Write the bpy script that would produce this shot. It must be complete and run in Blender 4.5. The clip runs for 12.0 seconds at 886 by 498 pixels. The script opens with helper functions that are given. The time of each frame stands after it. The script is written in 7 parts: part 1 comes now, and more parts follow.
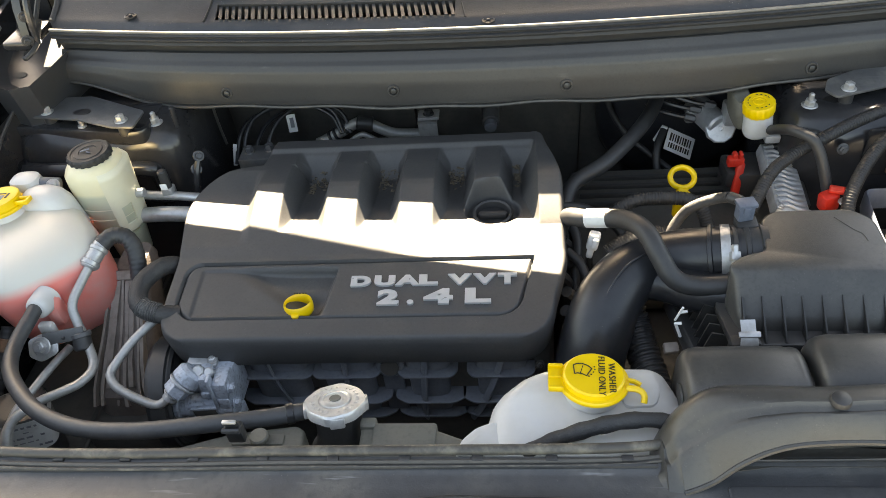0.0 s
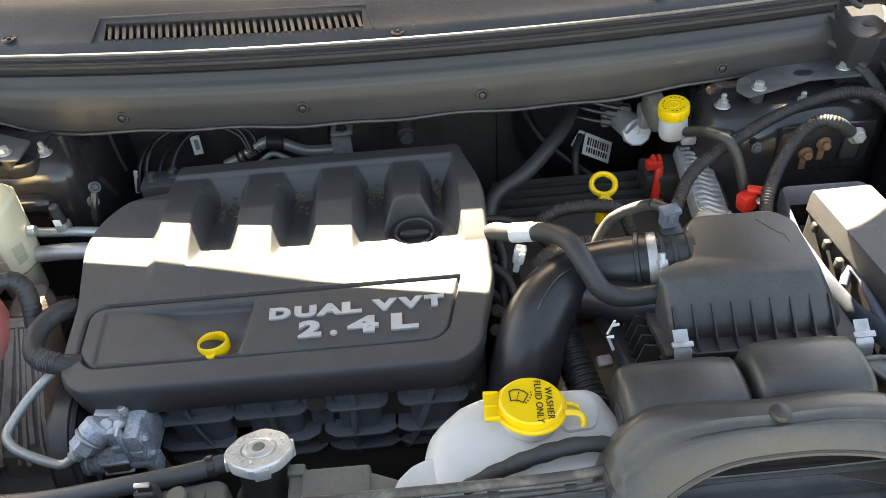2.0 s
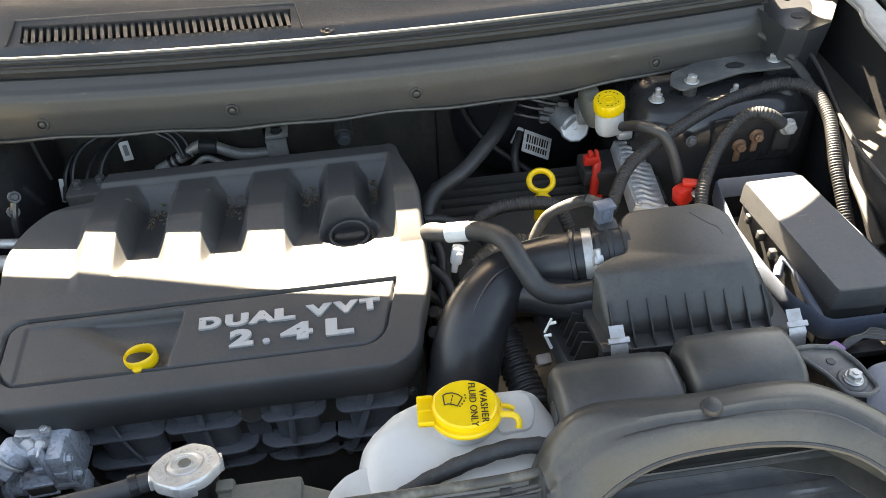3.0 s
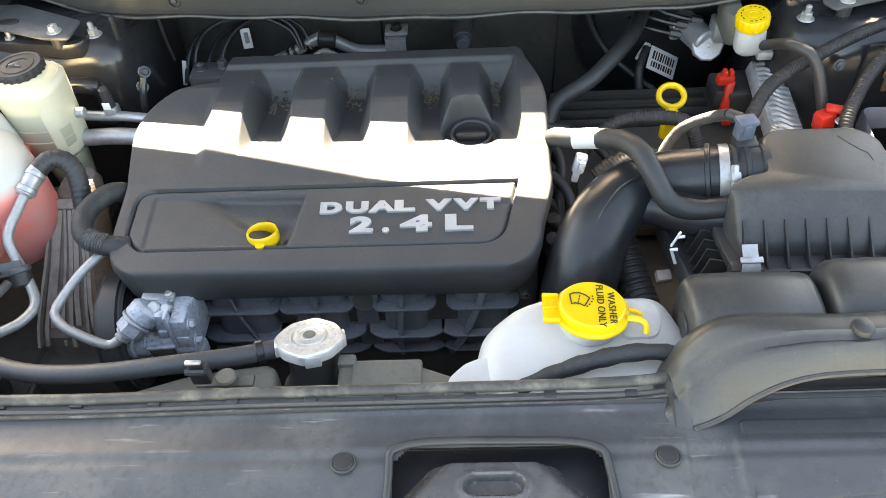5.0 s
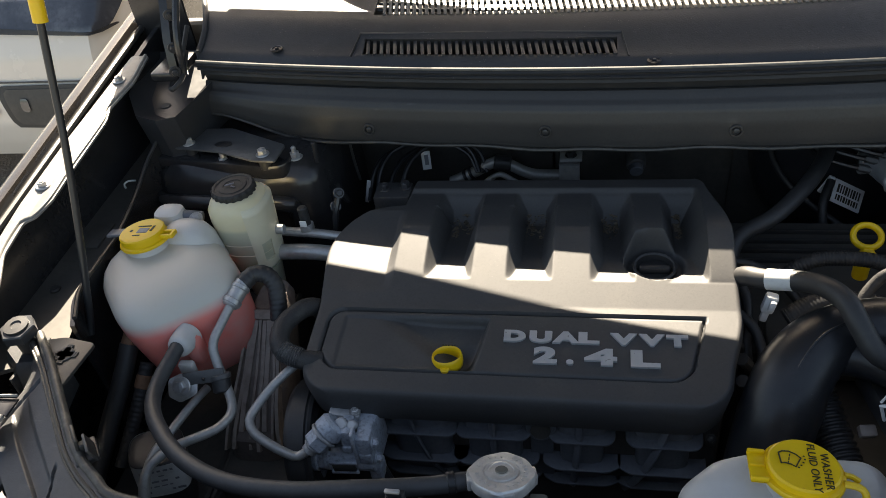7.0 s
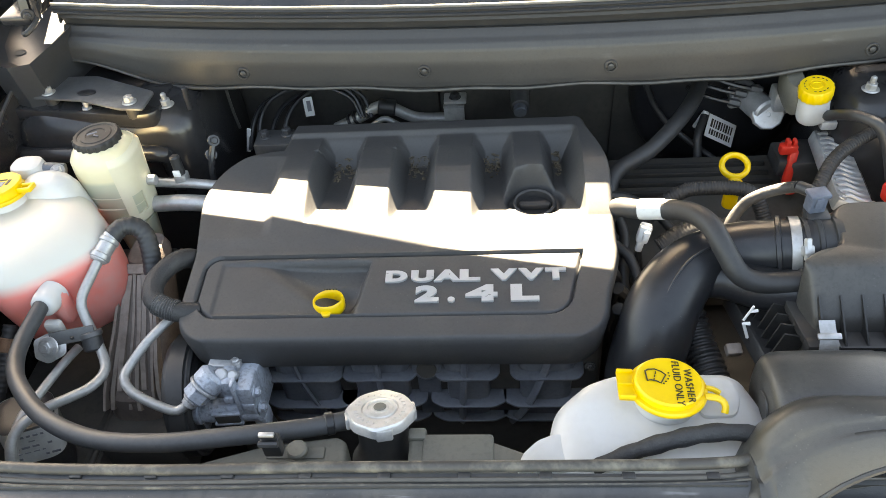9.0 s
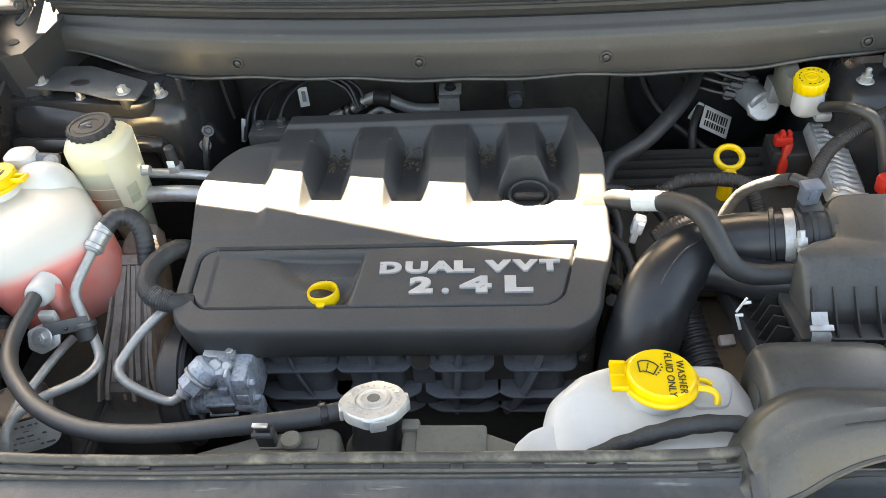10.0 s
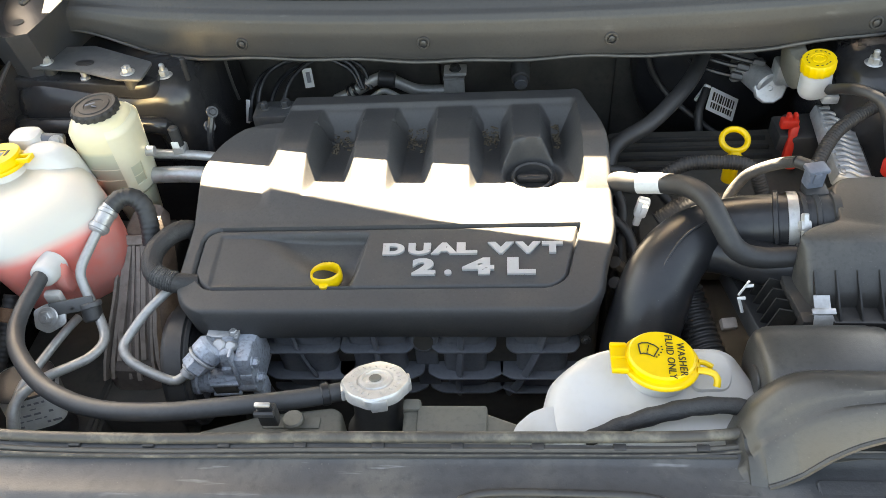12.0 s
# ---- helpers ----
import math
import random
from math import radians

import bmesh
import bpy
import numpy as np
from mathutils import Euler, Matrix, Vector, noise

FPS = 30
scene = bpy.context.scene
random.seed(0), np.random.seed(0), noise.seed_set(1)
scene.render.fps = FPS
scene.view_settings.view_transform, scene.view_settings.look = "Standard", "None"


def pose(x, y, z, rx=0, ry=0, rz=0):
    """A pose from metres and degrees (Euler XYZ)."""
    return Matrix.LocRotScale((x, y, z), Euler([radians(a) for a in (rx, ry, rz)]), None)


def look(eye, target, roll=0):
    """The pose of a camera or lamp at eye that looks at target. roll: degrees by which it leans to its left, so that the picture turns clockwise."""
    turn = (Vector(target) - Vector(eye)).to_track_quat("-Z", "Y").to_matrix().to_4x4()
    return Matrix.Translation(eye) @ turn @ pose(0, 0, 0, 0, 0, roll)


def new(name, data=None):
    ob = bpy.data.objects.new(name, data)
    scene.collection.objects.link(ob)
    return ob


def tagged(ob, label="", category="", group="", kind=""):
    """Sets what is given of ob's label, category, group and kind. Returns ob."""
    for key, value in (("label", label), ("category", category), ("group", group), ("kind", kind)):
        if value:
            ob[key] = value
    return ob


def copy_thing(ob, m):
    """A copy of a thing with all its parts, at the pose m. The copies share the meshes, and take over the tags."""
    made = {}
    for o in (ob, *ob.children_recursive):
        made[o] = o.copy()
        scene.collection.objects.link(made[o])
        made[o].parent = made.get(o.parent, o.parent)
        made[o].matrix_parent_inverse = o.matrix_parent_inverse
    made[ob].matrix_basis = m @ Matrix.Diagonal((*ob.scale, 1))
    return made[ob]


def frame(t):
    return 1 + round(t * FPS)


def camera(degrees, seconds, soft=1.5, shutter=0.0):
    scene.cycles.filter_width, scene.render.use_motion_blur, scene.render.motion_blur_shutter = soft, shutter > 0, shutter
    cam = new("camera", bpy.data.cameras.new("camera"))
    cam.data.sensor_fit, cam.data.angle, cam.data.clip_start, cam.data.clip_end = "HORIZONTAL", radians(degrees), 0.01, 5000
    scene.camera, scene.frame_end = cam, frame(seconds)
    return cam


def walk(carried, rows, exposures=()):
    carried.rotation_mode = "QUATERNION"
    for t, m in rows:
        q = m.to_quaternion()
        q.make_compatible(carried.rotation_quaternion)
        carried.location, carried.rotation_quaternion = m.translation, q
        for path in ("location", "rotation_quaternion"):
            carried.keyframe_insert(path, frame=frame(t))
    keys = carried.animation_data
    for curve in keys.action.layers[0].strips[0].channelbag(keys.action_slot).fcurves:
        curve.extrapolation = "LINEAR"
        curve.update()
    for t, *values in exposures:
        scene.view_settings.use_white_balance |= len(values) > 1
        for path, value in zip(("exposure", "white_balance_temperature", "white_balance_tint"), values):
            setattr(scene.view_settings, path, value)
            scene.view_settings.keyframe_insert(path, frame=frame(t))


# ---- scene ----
cam = camera(59.5, 12.0, soft=0.8)
EXPOSURES = [(0.0, 4.3, 9700, 10), (2.5, 4.4, 9200, 10), (4.5, 4.62, 8900, 10), (5.0, 4.92, 9200, 10), (5.5, 4.78, 9600, 10), (6.0, 3.75, 9100, 10), (6.5, 2.88, 8600, 10), (7.0, 2.72, 8000, 10), (7.7, 4.1, 7500, 10), (9.3, 4.72, 9900, 10), (12.0, 4.72, 9900, 10)]
PATH = [
    (0, (0.011, 0.089, 1.45), (-0.183, 1.567, 0.117), -6.5),
    (0.5, (0.002, 0.088, 1.456), (-0.178, 1.566, 0.121), -6.2),
    (1, (-0.001, 0.093, 1.453), (-0.177, 1.571, 0.117), -6.3),
    (1.5, (-0.007, 0.109, 1.449), (-0.113, 1.583, 0.102), -5.8),
    (2, (0.009, 0.132, 1.442), (0.016, 1.612, 0.098), -4.8),
    (2.5, (0.036, 0.144, 1.44), (0.156, 1.635, 0.114), -3.9),
    (4.5, (0.007, 0.131, 1.393), (0.026, 1.489, -0.075), -2.7),
    (5, (-0.023, 0.129, 1.399), (-0.098, 1.492, -0.062), -3.9),
    (5.5, (-0.085, 0.126, 1.41), (-0.331, 1.529, 0.006), -5.2),
    (6, (-0.136, 0.117, 1.428), (-0.546, 1.554, 0.098), -6.9),
    (6.5, (-0.133, 0.128, 1.447), (-0.586, 1.616, 0.189), -8.3),
    (7, (-0.089, 0.14, 1.439), (-0.471, 1.647, 0.181), -8.4),
    (7.5, (-0.059, 0.136, 1.409), (-0.322, 1.652, 0.131), -7.0),
    (9.5, (-0.054, 0.139, 1.413), (-0.211, 1.586, 0.042), -5.5),
    (10, (-0.052, 0.139, 1.413), (-0.205, 1.584, 0.038), -5.3),
    (10.5, (-0.049, 0.137, 1.413), (-0.201, 1.581, 0.037), -5.1),
    (11, (-0.048, 0.137, 1.413), (-0.212, 1.563, 0.021), -5.1),
    (11.5, (-0.049, 0.136, 1.414), (-0.215, 1.557, 0.016), -5.2),
    (12, (-0.047, 0.138, 1.413), (-0.22, 1.55, 0.007), -5.7),
]
walk(cam, [(t, look(eye, target, roll)) for t, eye, target, roll in PATH], EXPOSURES)

# ---- world, sun, exposure ----
SUN_WAY = Vector((-0.25, 1.0, 0.78)).normalized()  # towards the sun
world = bpy.data.worlds.new("sky")
world.use_nodes = True
scene.world = world
wn = world.node_tree.nodes
sky = wn.new("ShaderNodeTexSky")
sky.sky_type = "NISHITA"
sky.sun_disc = False
sky.dust_density = 2.2
sky.ozone_density = 0.6
sky.sun_elevation = math.asin(SUN_WAY.z)
sky.sun_rotation = math.atan2(SUN_WAY.x, SUN_WAY.y)
world.node_tree.links.new(sky.outputs[0], wn["Background"].inputs[0])
wn["Background"].inputs[1].default_value = 0.046
sun_data = bpy.data.lights.new("sun", "SUN")
sun_data.energy = 5.0
sun_data.angle = radians(0.35)
sun_data.color = (1.0, 0.96, 0.90)
sun = new("sun", sun_data)
sun.matrix_world = look(SUN_WAY * 30, (0, 0, 0))

# ---- building tools ----
ORIGIN = {}


def finish(bm, name, material, angle=38):
    bmesh.ops.recalc_face_normals(bm, faces=bm.faces)
    for f in bm.faces:
        f.smooth = True
    for e in bm.edges:
        if len(e.link_faces) == 2 and e.calc_face_angle(0) > radians(angle):
            e.smooth = False
    me = bpy.data.meshes.new(name)
    bm.to_mesh(me)
    bm.free()
    me.materials.append(material)
    return me


def thing(name, at, label, category, group="", kind=""):
    ob = new(name)
    ob.location = at
    ob.empty_display_size = 0.02
    ORIGIN[ob.name] = Vector(at)
    return tagged(ob, label, category, group, kind)


def part(name, bm, material, parent, label="", angle=38):
    o = ORIGIN[parent.name]
    bmesh.ops.translate(bm, verts=bm.verts, vec=-o)
    ob = new(name, finish(bm, name, material, angle))
    ob.parent = parent
    ORIGIN[ob.name] = o
    return tagged(ob, label)


def solid(name, bm, material, label, category, at=None, group="", kind="", angle=38):
    if at is None:
        n = len(bm.verts)
        at = Vector((sum(v.co.x for v in bm.verts) / n, sum(v.co.y for v in bm.verts) / n, min(v.co.z for v in bm.verts)))
    bmesh.ops.translate(bm, verts=bm.verts, vec=-Vector(at))
    ob = new(name, finish(bm, name, material, angle))
    ob.location = at
    ORIGIN[ob.name] = Vector(at)
    return tagged(ob, label, category, group, kind)


def joined(*bms):
    out = bms[0]
    for other in bms[1:]:
        me = bpy.data.meshes.new("tmp")
        other.to_mesh(me)
        other.free()
        out.from_mesh(me)
        bpy.data.meshes.remove(me)
    return out


def moved(bm, m):
    bmesh.ops.transform(bm, matrix=m, verts=bm.verts)
    return bm


def box(cx, cy, cz, sx, sy, sz, bevel=0.002, rot=(0, 0, 0), seg=2):
    bm = bmesh.new()
    bmesh.ops.create_cube(bm, size=1, matrix=Matrix.Diagonal((sx, sy, sz, 1)))
    if bevel:
        bmesh.ops.bevel(bm, geom=list(bm.edges), offset=min(bevel, 0.49 * min(sx, sy, sz)), segments=seg, affect="EDGES", profile=0.5)
    return moved(bm, pose(cx, cy, cz, *rot))


def span(x0, x1, y0, y1, z0, z1, bevel=0.002, seg=2):
    return box((x0 + x1) / 2, (y0 + y1) / 2, (z0 + z1) / 2, abs(x1 - x0), abs(y1 - y0), abs(z1 - z0), bevel, seg=seg)


def loft(rings, cap=True, closed=True):
    bm = bmesh.new()
    rows = [[bm.verts.new(p) for p in r] for r in rings]
    n = len(rows[0])
    for a, b in zip(rows, rows[1:]):
        for i in range(n if closed else n - 1):
            j = (i + 1) % n
            bm.faces.new((a[i], a[j], b[j], b[i]))
    if cap and closed:
        bm.faces.new(rows[0])
        bm.faces.new(rows[-1][::-1])
    return bm


def lathe(profile, n=32, m=None, cap=True):
    rings = [[(r * math.cos(2 * math.pi * i / n), r * math.sin(2 * math.pi * i / n), z) for i in range(n)] for r, z in profile]
    bm = loft(rings, cap)
    return moved(bm, m) if m else bm


def disc(x, y, z, r, h, n=28, rot=(0, 0, 0), edge=0.0015):
    e = min(edge, r * 0.4, h * 0.4)
    return lathe([(r - e, 0), (r, e), (r, h - e), (r - e, h)], n, pose(x, y, z, *rot))


def aim(a, b):
    """The pose at a whose z axis points to b."""
    return Matrix.Translation(a) @ (Vector(b) - Vector(a)).to_track_quat("Z", "Y").to_matrix().to_4x4()


def rod(a, b, r, n=14, edge=0.001, r2=None):
    h = (Vector(b) - Vector(a)).length
    r2 = r if r2 is None else r2
    e = min(edge, r * 0.4, h * 0.4)
    return lathe([(r - e, 0), (r, e), (r2, h - e), (r2 - e, h)], n, aim(a, b))


def curve_points(points, step=0.006):
    p = [Vector(q) for q in points]
    p = [p[0] * 2 - p[1]] + p + [p[-1] * 2 - p[-2]]
    out = []
    for a, b, c, d in zip(p, p[1:], p[2:], p[3:]):
        k = max(2, int((c - b).length / step))
        for i in range(k):
            t = i / k
            out.append(0.5 * (2 * b + (c - a) * t + (2 * a - 5 * b + 4 * c - d) * t * t + (3 * b - a - 3 * c + d) * t * t * t))
    out.append(p[-2].copy())
    return out


def tube(points, r, n=12, step=0.006, ripple=0.0, pitch=0.005, smooth=True, flat=1.0):
    """A pipe along a curve. ripple: depth of rings (corrugated loom). r: a number or a function of 0..1."""
    if ripple:
        step = pitch / 4
    c = curve_points(points, step) if smooth else [Vector(q) for q in points]
    d = [(c[min(i + 1, len(c) - 1)] - c[max(i - 1, 0)]).normalized() for i in range(len(c))]
    side = d[0].orthogonal().normalized()
    rings, run = [], 0.0
    for i, (q, w) in enumerate(zip(c, d)):
        side = (side - side.dot(w) * w).normalized()
        up = w.cross(side)
        if i:
            run += (q - c[i - 1]).length
        rad = r(i / (len(c) - 1)) if callable(r) else r
        if ripple:
            rad += ripple * (1 if math.sin(2 * math.pi * run / pitch) > 0 else -1)
        rings.append([q + rad * (math.cos(2 * math.pi * k / n) * side + flat * math.sin(2 * math.pi * k / n) * up) for k in range(n)])
    return loft(rings)


def superring(cx, cy, z, rx, ry, power=3.0, n=40, turn=0.0):
    out = []
    for i in range(n):
        a = 2 * math.pi * i / n
        c, s = math.cos(a), math.sin(a)
        x = rx * math.copysign(abs(c) ** (2 / power), c)
        y = ry * math.copysign(abs(s) ** (2 / power), s)
        out.append((cx + x * math.cos(turn) - y * math.sin(turn), cy + x * math.sin(turn) + y * math.cos(turn), z))
    return out


def prism(outline, z0, z1, bevel=0.0015, seg=2):
    """A plate from a plan outline. z1 may be a function of x, y for the top."""
    bm = bmesh.new()
    low = [bm.verts.new((x, y, z0)) for x, y in outline]
    top = [bm.verts.new((x, y, z1(x, y) if callable(z1) else z1)) for x, y in outline]
    bm.faces.new(low[::-1])
    bm.faces.new(top)
    n = len(outline)
    for i in range(n):
        bm.faces.new((low[i], low[(i + 1) % n], top[(i + 1) % n], top[i]))
    bmesh.ops.recalc_face_normals(bm, faces=bm.faces)
    if bevel:
        sharp = [e for e in bm.edges if e.calc_face_angle(0) > radians(30)]
        bmesh.ops.bevel(bm, geom=sharp, offset=bevel, segments=seg, affect="EDGES", profile=0.5, clamp_overlap=True)
    return bm


def rounded(points, r=0.01, k=5):
    """An outline with its corners rounded."""
    out = []
    n = len(points)
    for i in range(n):
        a, b, c = (Vector((*points[j % n], 0)) for j in (i - 1, i, i + 1))
        u, w = (a - b), (c - b)
        d = min(r, 0.45 * u.length, 0.45 * w.length)
        p, q = b + u.normalized() * d, b + w.normalized() * d
        for j in range(k + 1):
            t = j / k
            s = p * (1 - t) ** 2 + b * 2 * t * (1 - t) + q * t * t
            out.append((s.x, s.y))
    return out


def hexbolt(x, y, z, r=0.006, h=0.006, flange=0.009, m=None):
    """A flanged hexagon head, standing on z."""
    a = lathe([(flange - 0.0008, 0), (flange, 0.0008), (flange * 0.9, 0.002)], 20)
    b = lathe([(r, 0.0015), (r, h - 0.001), (r - 0.0012, h)], 6)
    c = lathe([(r * 0.45, h - 0.001), (r * 0.45, h + 0.001)], 12)
    return moved(joined(a, b, c), m if m else pose(x, y, z))


def sheet(nx, ny, at, thick=0.0, keep=None):
    """A grid of points at(u, v); keep(u, v) says which cells stay."""
    bm = bmesh.new()
    g = [[bm.verts.new(at(i / nx, j / ny)) for i in range(nx + 1)] for j in range(ny + 1)]
    for j in range(ny):
        for i in range(nx):
            if keep is None or keep((i + 0.5) / nx, (j + 0.5) / ny):
                bm.faces.new((g[j][i], g[j][i + 1], g[j + 1][i + 1], g[j + 1][i]))
    loose = [v for v in bm.verts if not v.link_faces]
    bmesh.ops.delete(bm, geom=loose, context="VERTS")
    if thick:
        bmesh.ops.recalc_face_normals(bm, faces=bm.faces)
        bmesh.ops.solidify(bm, geom=list(bm.faces), thickness=thick)
    return bm


def step(a, b, x):
    t = min(1.0, max(0.0, (x - a) / (b - a)))
    return t * t * (3 - 2 * t)


def lettering(text, size, depth, m, bold=0.0, spread=1.0):
    """Solid letters in the built-in font, as a bmesh; the first letter's foot is at the pose's origin."""
    cu = bpy.data.curves.new("letters", "FONT")
    cu.body, cu.size, cu.extrude, cu.offset, cu.space_character = text, size, depth, bold, spread
    cu.bevel_depth, cu.bevel_resolution = 0.0, 0
    ob = new("letters", cu)
    bpy.context.view_layer.update()
    me = bpy.data.meshes.new_from_object(ob.evaluated_get(bpy.context.evaluated_depsgraph_get()))
    bpy.data.objects.remove(ob)
    bm = bmesh.new()
    bm.from_mesh(me)
    bpy.data.meshes.remove(me)
    bmesh.ops.remove_doubles(bm, verts=bm.verts, dist=1e-6)
    return moved(bm, m)


# ---- materials ----
def surface(name, color, rough=0.5, metal=0.0, stain=None, amount=0.3, scale=18.0, grain=900.0, relief=0.15, depth=0.0004, spread=0.08,
            coat=0.0, transmit=0.0, below=None, level=0.0, soft=0.004, island=0.0, scratch=0.0, speck=0.0, mottle=0.6):
    """A surface with stains (large), grain (fine), relief and uneven gloss. below: another colour under a height (liquid behind plastic)."""
    m = bpy.data.materials.new(name)
    m.use_nodes = True
    n, l = m.node_tree.nodes, m.node_tree.links
    b = n["Principled BSDF"]
    tc = n.new("ShaderNodeTexCoord")

    def noise_at(s, detail=4.0, rough_=0.6):
        t = n.new("ShaderNodeTexNoise")
        t.inputs["Scale"].default_value, t.inputs["Detail"].default_value, t.inputs["Roughness"].default_value = s, detail, rough_
        l.new(tc.outputs["Object"], t.inputs["Vector"])
        return t.outputs["Fac"]

    def ramp(fac, lo, hi):
        r = n.new("ShaderNodeMapRange")
        r.inputs["From Min"].default_value, r.inputs["From Max"].default_value = lo, hi
        l.new(fac, r.inputs["Value"])
        return r.outputs["Result"]

    def mix(fac, a, c):
        x = n.new("ShaderNodeMix")
        x.data_type = "RGBA"
        if isinstance(fac, float):
            x.inputs[0].default_value = fac
        else:
            l.new(fac, x.inputs[0])
        for v, s in ((a, x.inputs[6]), (c, x.inputs[7])):
            if isinstance(v, tuple):
                s.default_value = (*v, 1)
            else:
                l.new(v, s)
        return x.outputs[2]

    def times(v, k):
        x = n.new("ShaderNodeMath")
        x.operation = "MULTIPLY"
        l.new(v, x.inputs[0])
        if isinstance(k, float):
            x.inputs[1].default_value = k
        else:
            l.new(k, x.inputs[1])
        return x.outputs[0]

    base = color
    if below:
        sep = n.new("ShaderNodeSeparateXYZ")
        l.new(tc.outputs["Object"], sep.inputs[0])
        base = mix(ramp(sep.outputs[2], level - soft, level + soft), below, color)
    big = noise_at(scale)
    stain = stain or tuple(min(1.0, c * 1.7 + 0.01) for c in color)
    col = mix(times(ramp(big, 0.48, 0.72), amount), base, stain)
    fine = noise_at(grain * 0.25, 3.0)
    dark = tuple(c * 0.72 for c in color) if not below else (0.5, 0.45, 0.42)
    col = mix(times(ramp(fine, 0.48, 0.72), mottle if not below else 0.06), col, dark)
    if scratch:
        mp = n.new("ShaderNodeMapping")
        mp.inputs["Scale"].default_value = (14, 160, 60)
        mp.inputs["Rotation"].default_value = (0, 0, 0.5)
        l.new(tc.outputs["Object"], mp.inputs[0])
        t = n.new("ShaderNodeTexNoise")
        t.inputs["Scale"].default_value, t.inputs["Detail"].default_value = 1.0, 6.0
        l.new(mp.outputs[0], t.inputs["Vector"])
        col = mix(times(times(ramp(t.outputs["Fac"], 0.62, 0.72), ramp(noise_at(9.0), 0.5, 0.65)), scratch), col, tuple(min(1, c * 4 + 0.08) for c in color))
    if speck:
        v = n.new("ShaderNodeTexVoronoi")
        v.inputs["Scale"].default_value = 260.0
        l.new(tc.outputs["Object"], v.inputs["Vector"])
        near = n.new("ShaderNodeMapRange")
        near.inputs["From Min"].default_value, near.inputs["From Max"].default_value = 0.20, 0.10
        l.new(v.outputs["Distance"], near.inputs["Value"])
        col = mix(times(times(near.outputs["Result"], ramp(noise_at(42.0), 0.52, 0.66)), speck), col, (0.30, 0.28, 0.25))
    if island:
        g = n.new("ShaderNodeNewGeometry")
        col = mix(times(g.outputs["Random Per Island"], island), col, tuple(min(1.0, c * 0.45) for c in color))
    l.new(col, b.inputs["Base Color"])
    r = n.new("ShaderNodeMapRange")
    r.inputs["To Min"].default_value, r.inputs["To Max"].default_value = max(0.03, rough - spread), min(1.0, rough + spread)
    l.new(noise_at(scale * 2.2), r.inputs["Value"])
    l.new(r.outputs["Result"], b.inputs["Roughness"])
    b.inputs["Metallic"].default_value = metal
    b.inputs["Coat Weight"].default_value = coat
    b.inputs["Coat Roughness"].default_value = 0.08
    if transmit:
        b.inputs["Subsurface Weight"].default_value = transmit
        b.inputs["Subsurface Radius"].default_value = (0.02, 0.016, 0.012)
        b.inputs["Subsurface Scale"].default_value = 0.6
    if relief:
        bu = n.new("ShaderNodeBump")
        bu.inputs["Strength"].default_value, bu.inputs["Distance"].default_value = relief, depth
        l.new(noise_at(grain, 2.0), bu.inputs["Height"])
        l.new(bu.outputs[0], b.inputs["Normal"])
    return m


M_COVER = surface("cover_plastic", (0.048, 0.048, 0.049), 0.56, stain=(0.074, 0.071, 0.065), amount=0.5, scale=16, grain=1300, relief=0.45, depth=0.0002, speck=0.14)
M_PANEL = surface("dusty_black_plastic", (0.054, 0.056, 0.060), 0.46, stain=(0.13, 0.122, 0.11), amount=0.75, scale=9, grain=520, relief=0.4, scratch=1.0, speck=0.2)
M_BLACK = surface("black_plastic", (0.030, 0.030, 0.031), 0.45, stain=(0.06, 0.056, 0.05), amount=0.5, scale=20, grain=1200, relief=0.25)
M_SATIN = surface("satin_black_plastic", (0.017, 0.018, 0.021), 0.34, stain=(0.036, 0.035, 0.034), amount=0.5, scale=16, grain=600, relief=0.10, scratch=0.25, speck=0.2)
M_DUST = surface("dusty_textured_plastic", (0.046, 0.045, 0.043), 0.37, stain=(0.100, 0.093, 0.080), amount=0.6, scale=10, grain=1000, relief=0.35, depth=0.0003, speck=0.12)
M_COWL = surface("cowl_plastic", (0.032, 0.0312, 0.0312), 0.42, stain=(0.054, 0.051, 0.048), amount=0.5, scale=6, grain=1200, relief=0.3, depth=0.0002, scratch=0.25, speck=0.08)
# Also stands for the shade in holes, gaps and the scoop's mouth.
M_DARK = surface("dark_cavity_tone", (0.066, 0.062, 0.056), 0.6, stain=(0.11, 0.098, 0.084), amount=0.6, scale=15, grain=500, relief=0.2)
M_PAINT = surface("dark_body_paint", (0.020, 0.016, 0.013), 0.28, stain=(0.045, 0.038, 0.03), amount=0.35, scale=11, grain=600, relief=0.04, coat=0.6)
M_INNER = surface("black_inner_paint", (0.023, 0.023, 0.025), 0.21, stain=(0.055, 0.052, 0.048), amount=0.3, scale=17, grain=500, relief=0.1)
M_RUBBER = surface("black_rubber", (0.028, 0.028, 0.029), 0.5, stain=(0.05, 0.048, 0.045), amount=0.5, scale=30, grain=800, relief=0.15)
M_SEAL = surface("rubber_seal", (0.03, 0.03, 0.03), 0.42, stain=(0.10, 0.09, 0.08), amount=0.5, scale=35, grain=800, relief=0.2)
M_HOSE = surface("grey_rubber_hose", (0.045, 0.047, 0.05), 0.5, stain=(0.08, 0.08, 0.08), amount=0.4, scale=30, grain=800, relief=0.1)
M_LOOM = surface("loom_plastic", (0.017, 0.017, 0.018), 0.58, stain=(0.04, 0.037, 0.034), amount=0.5, scale=40, grain=900, relief=0.1)
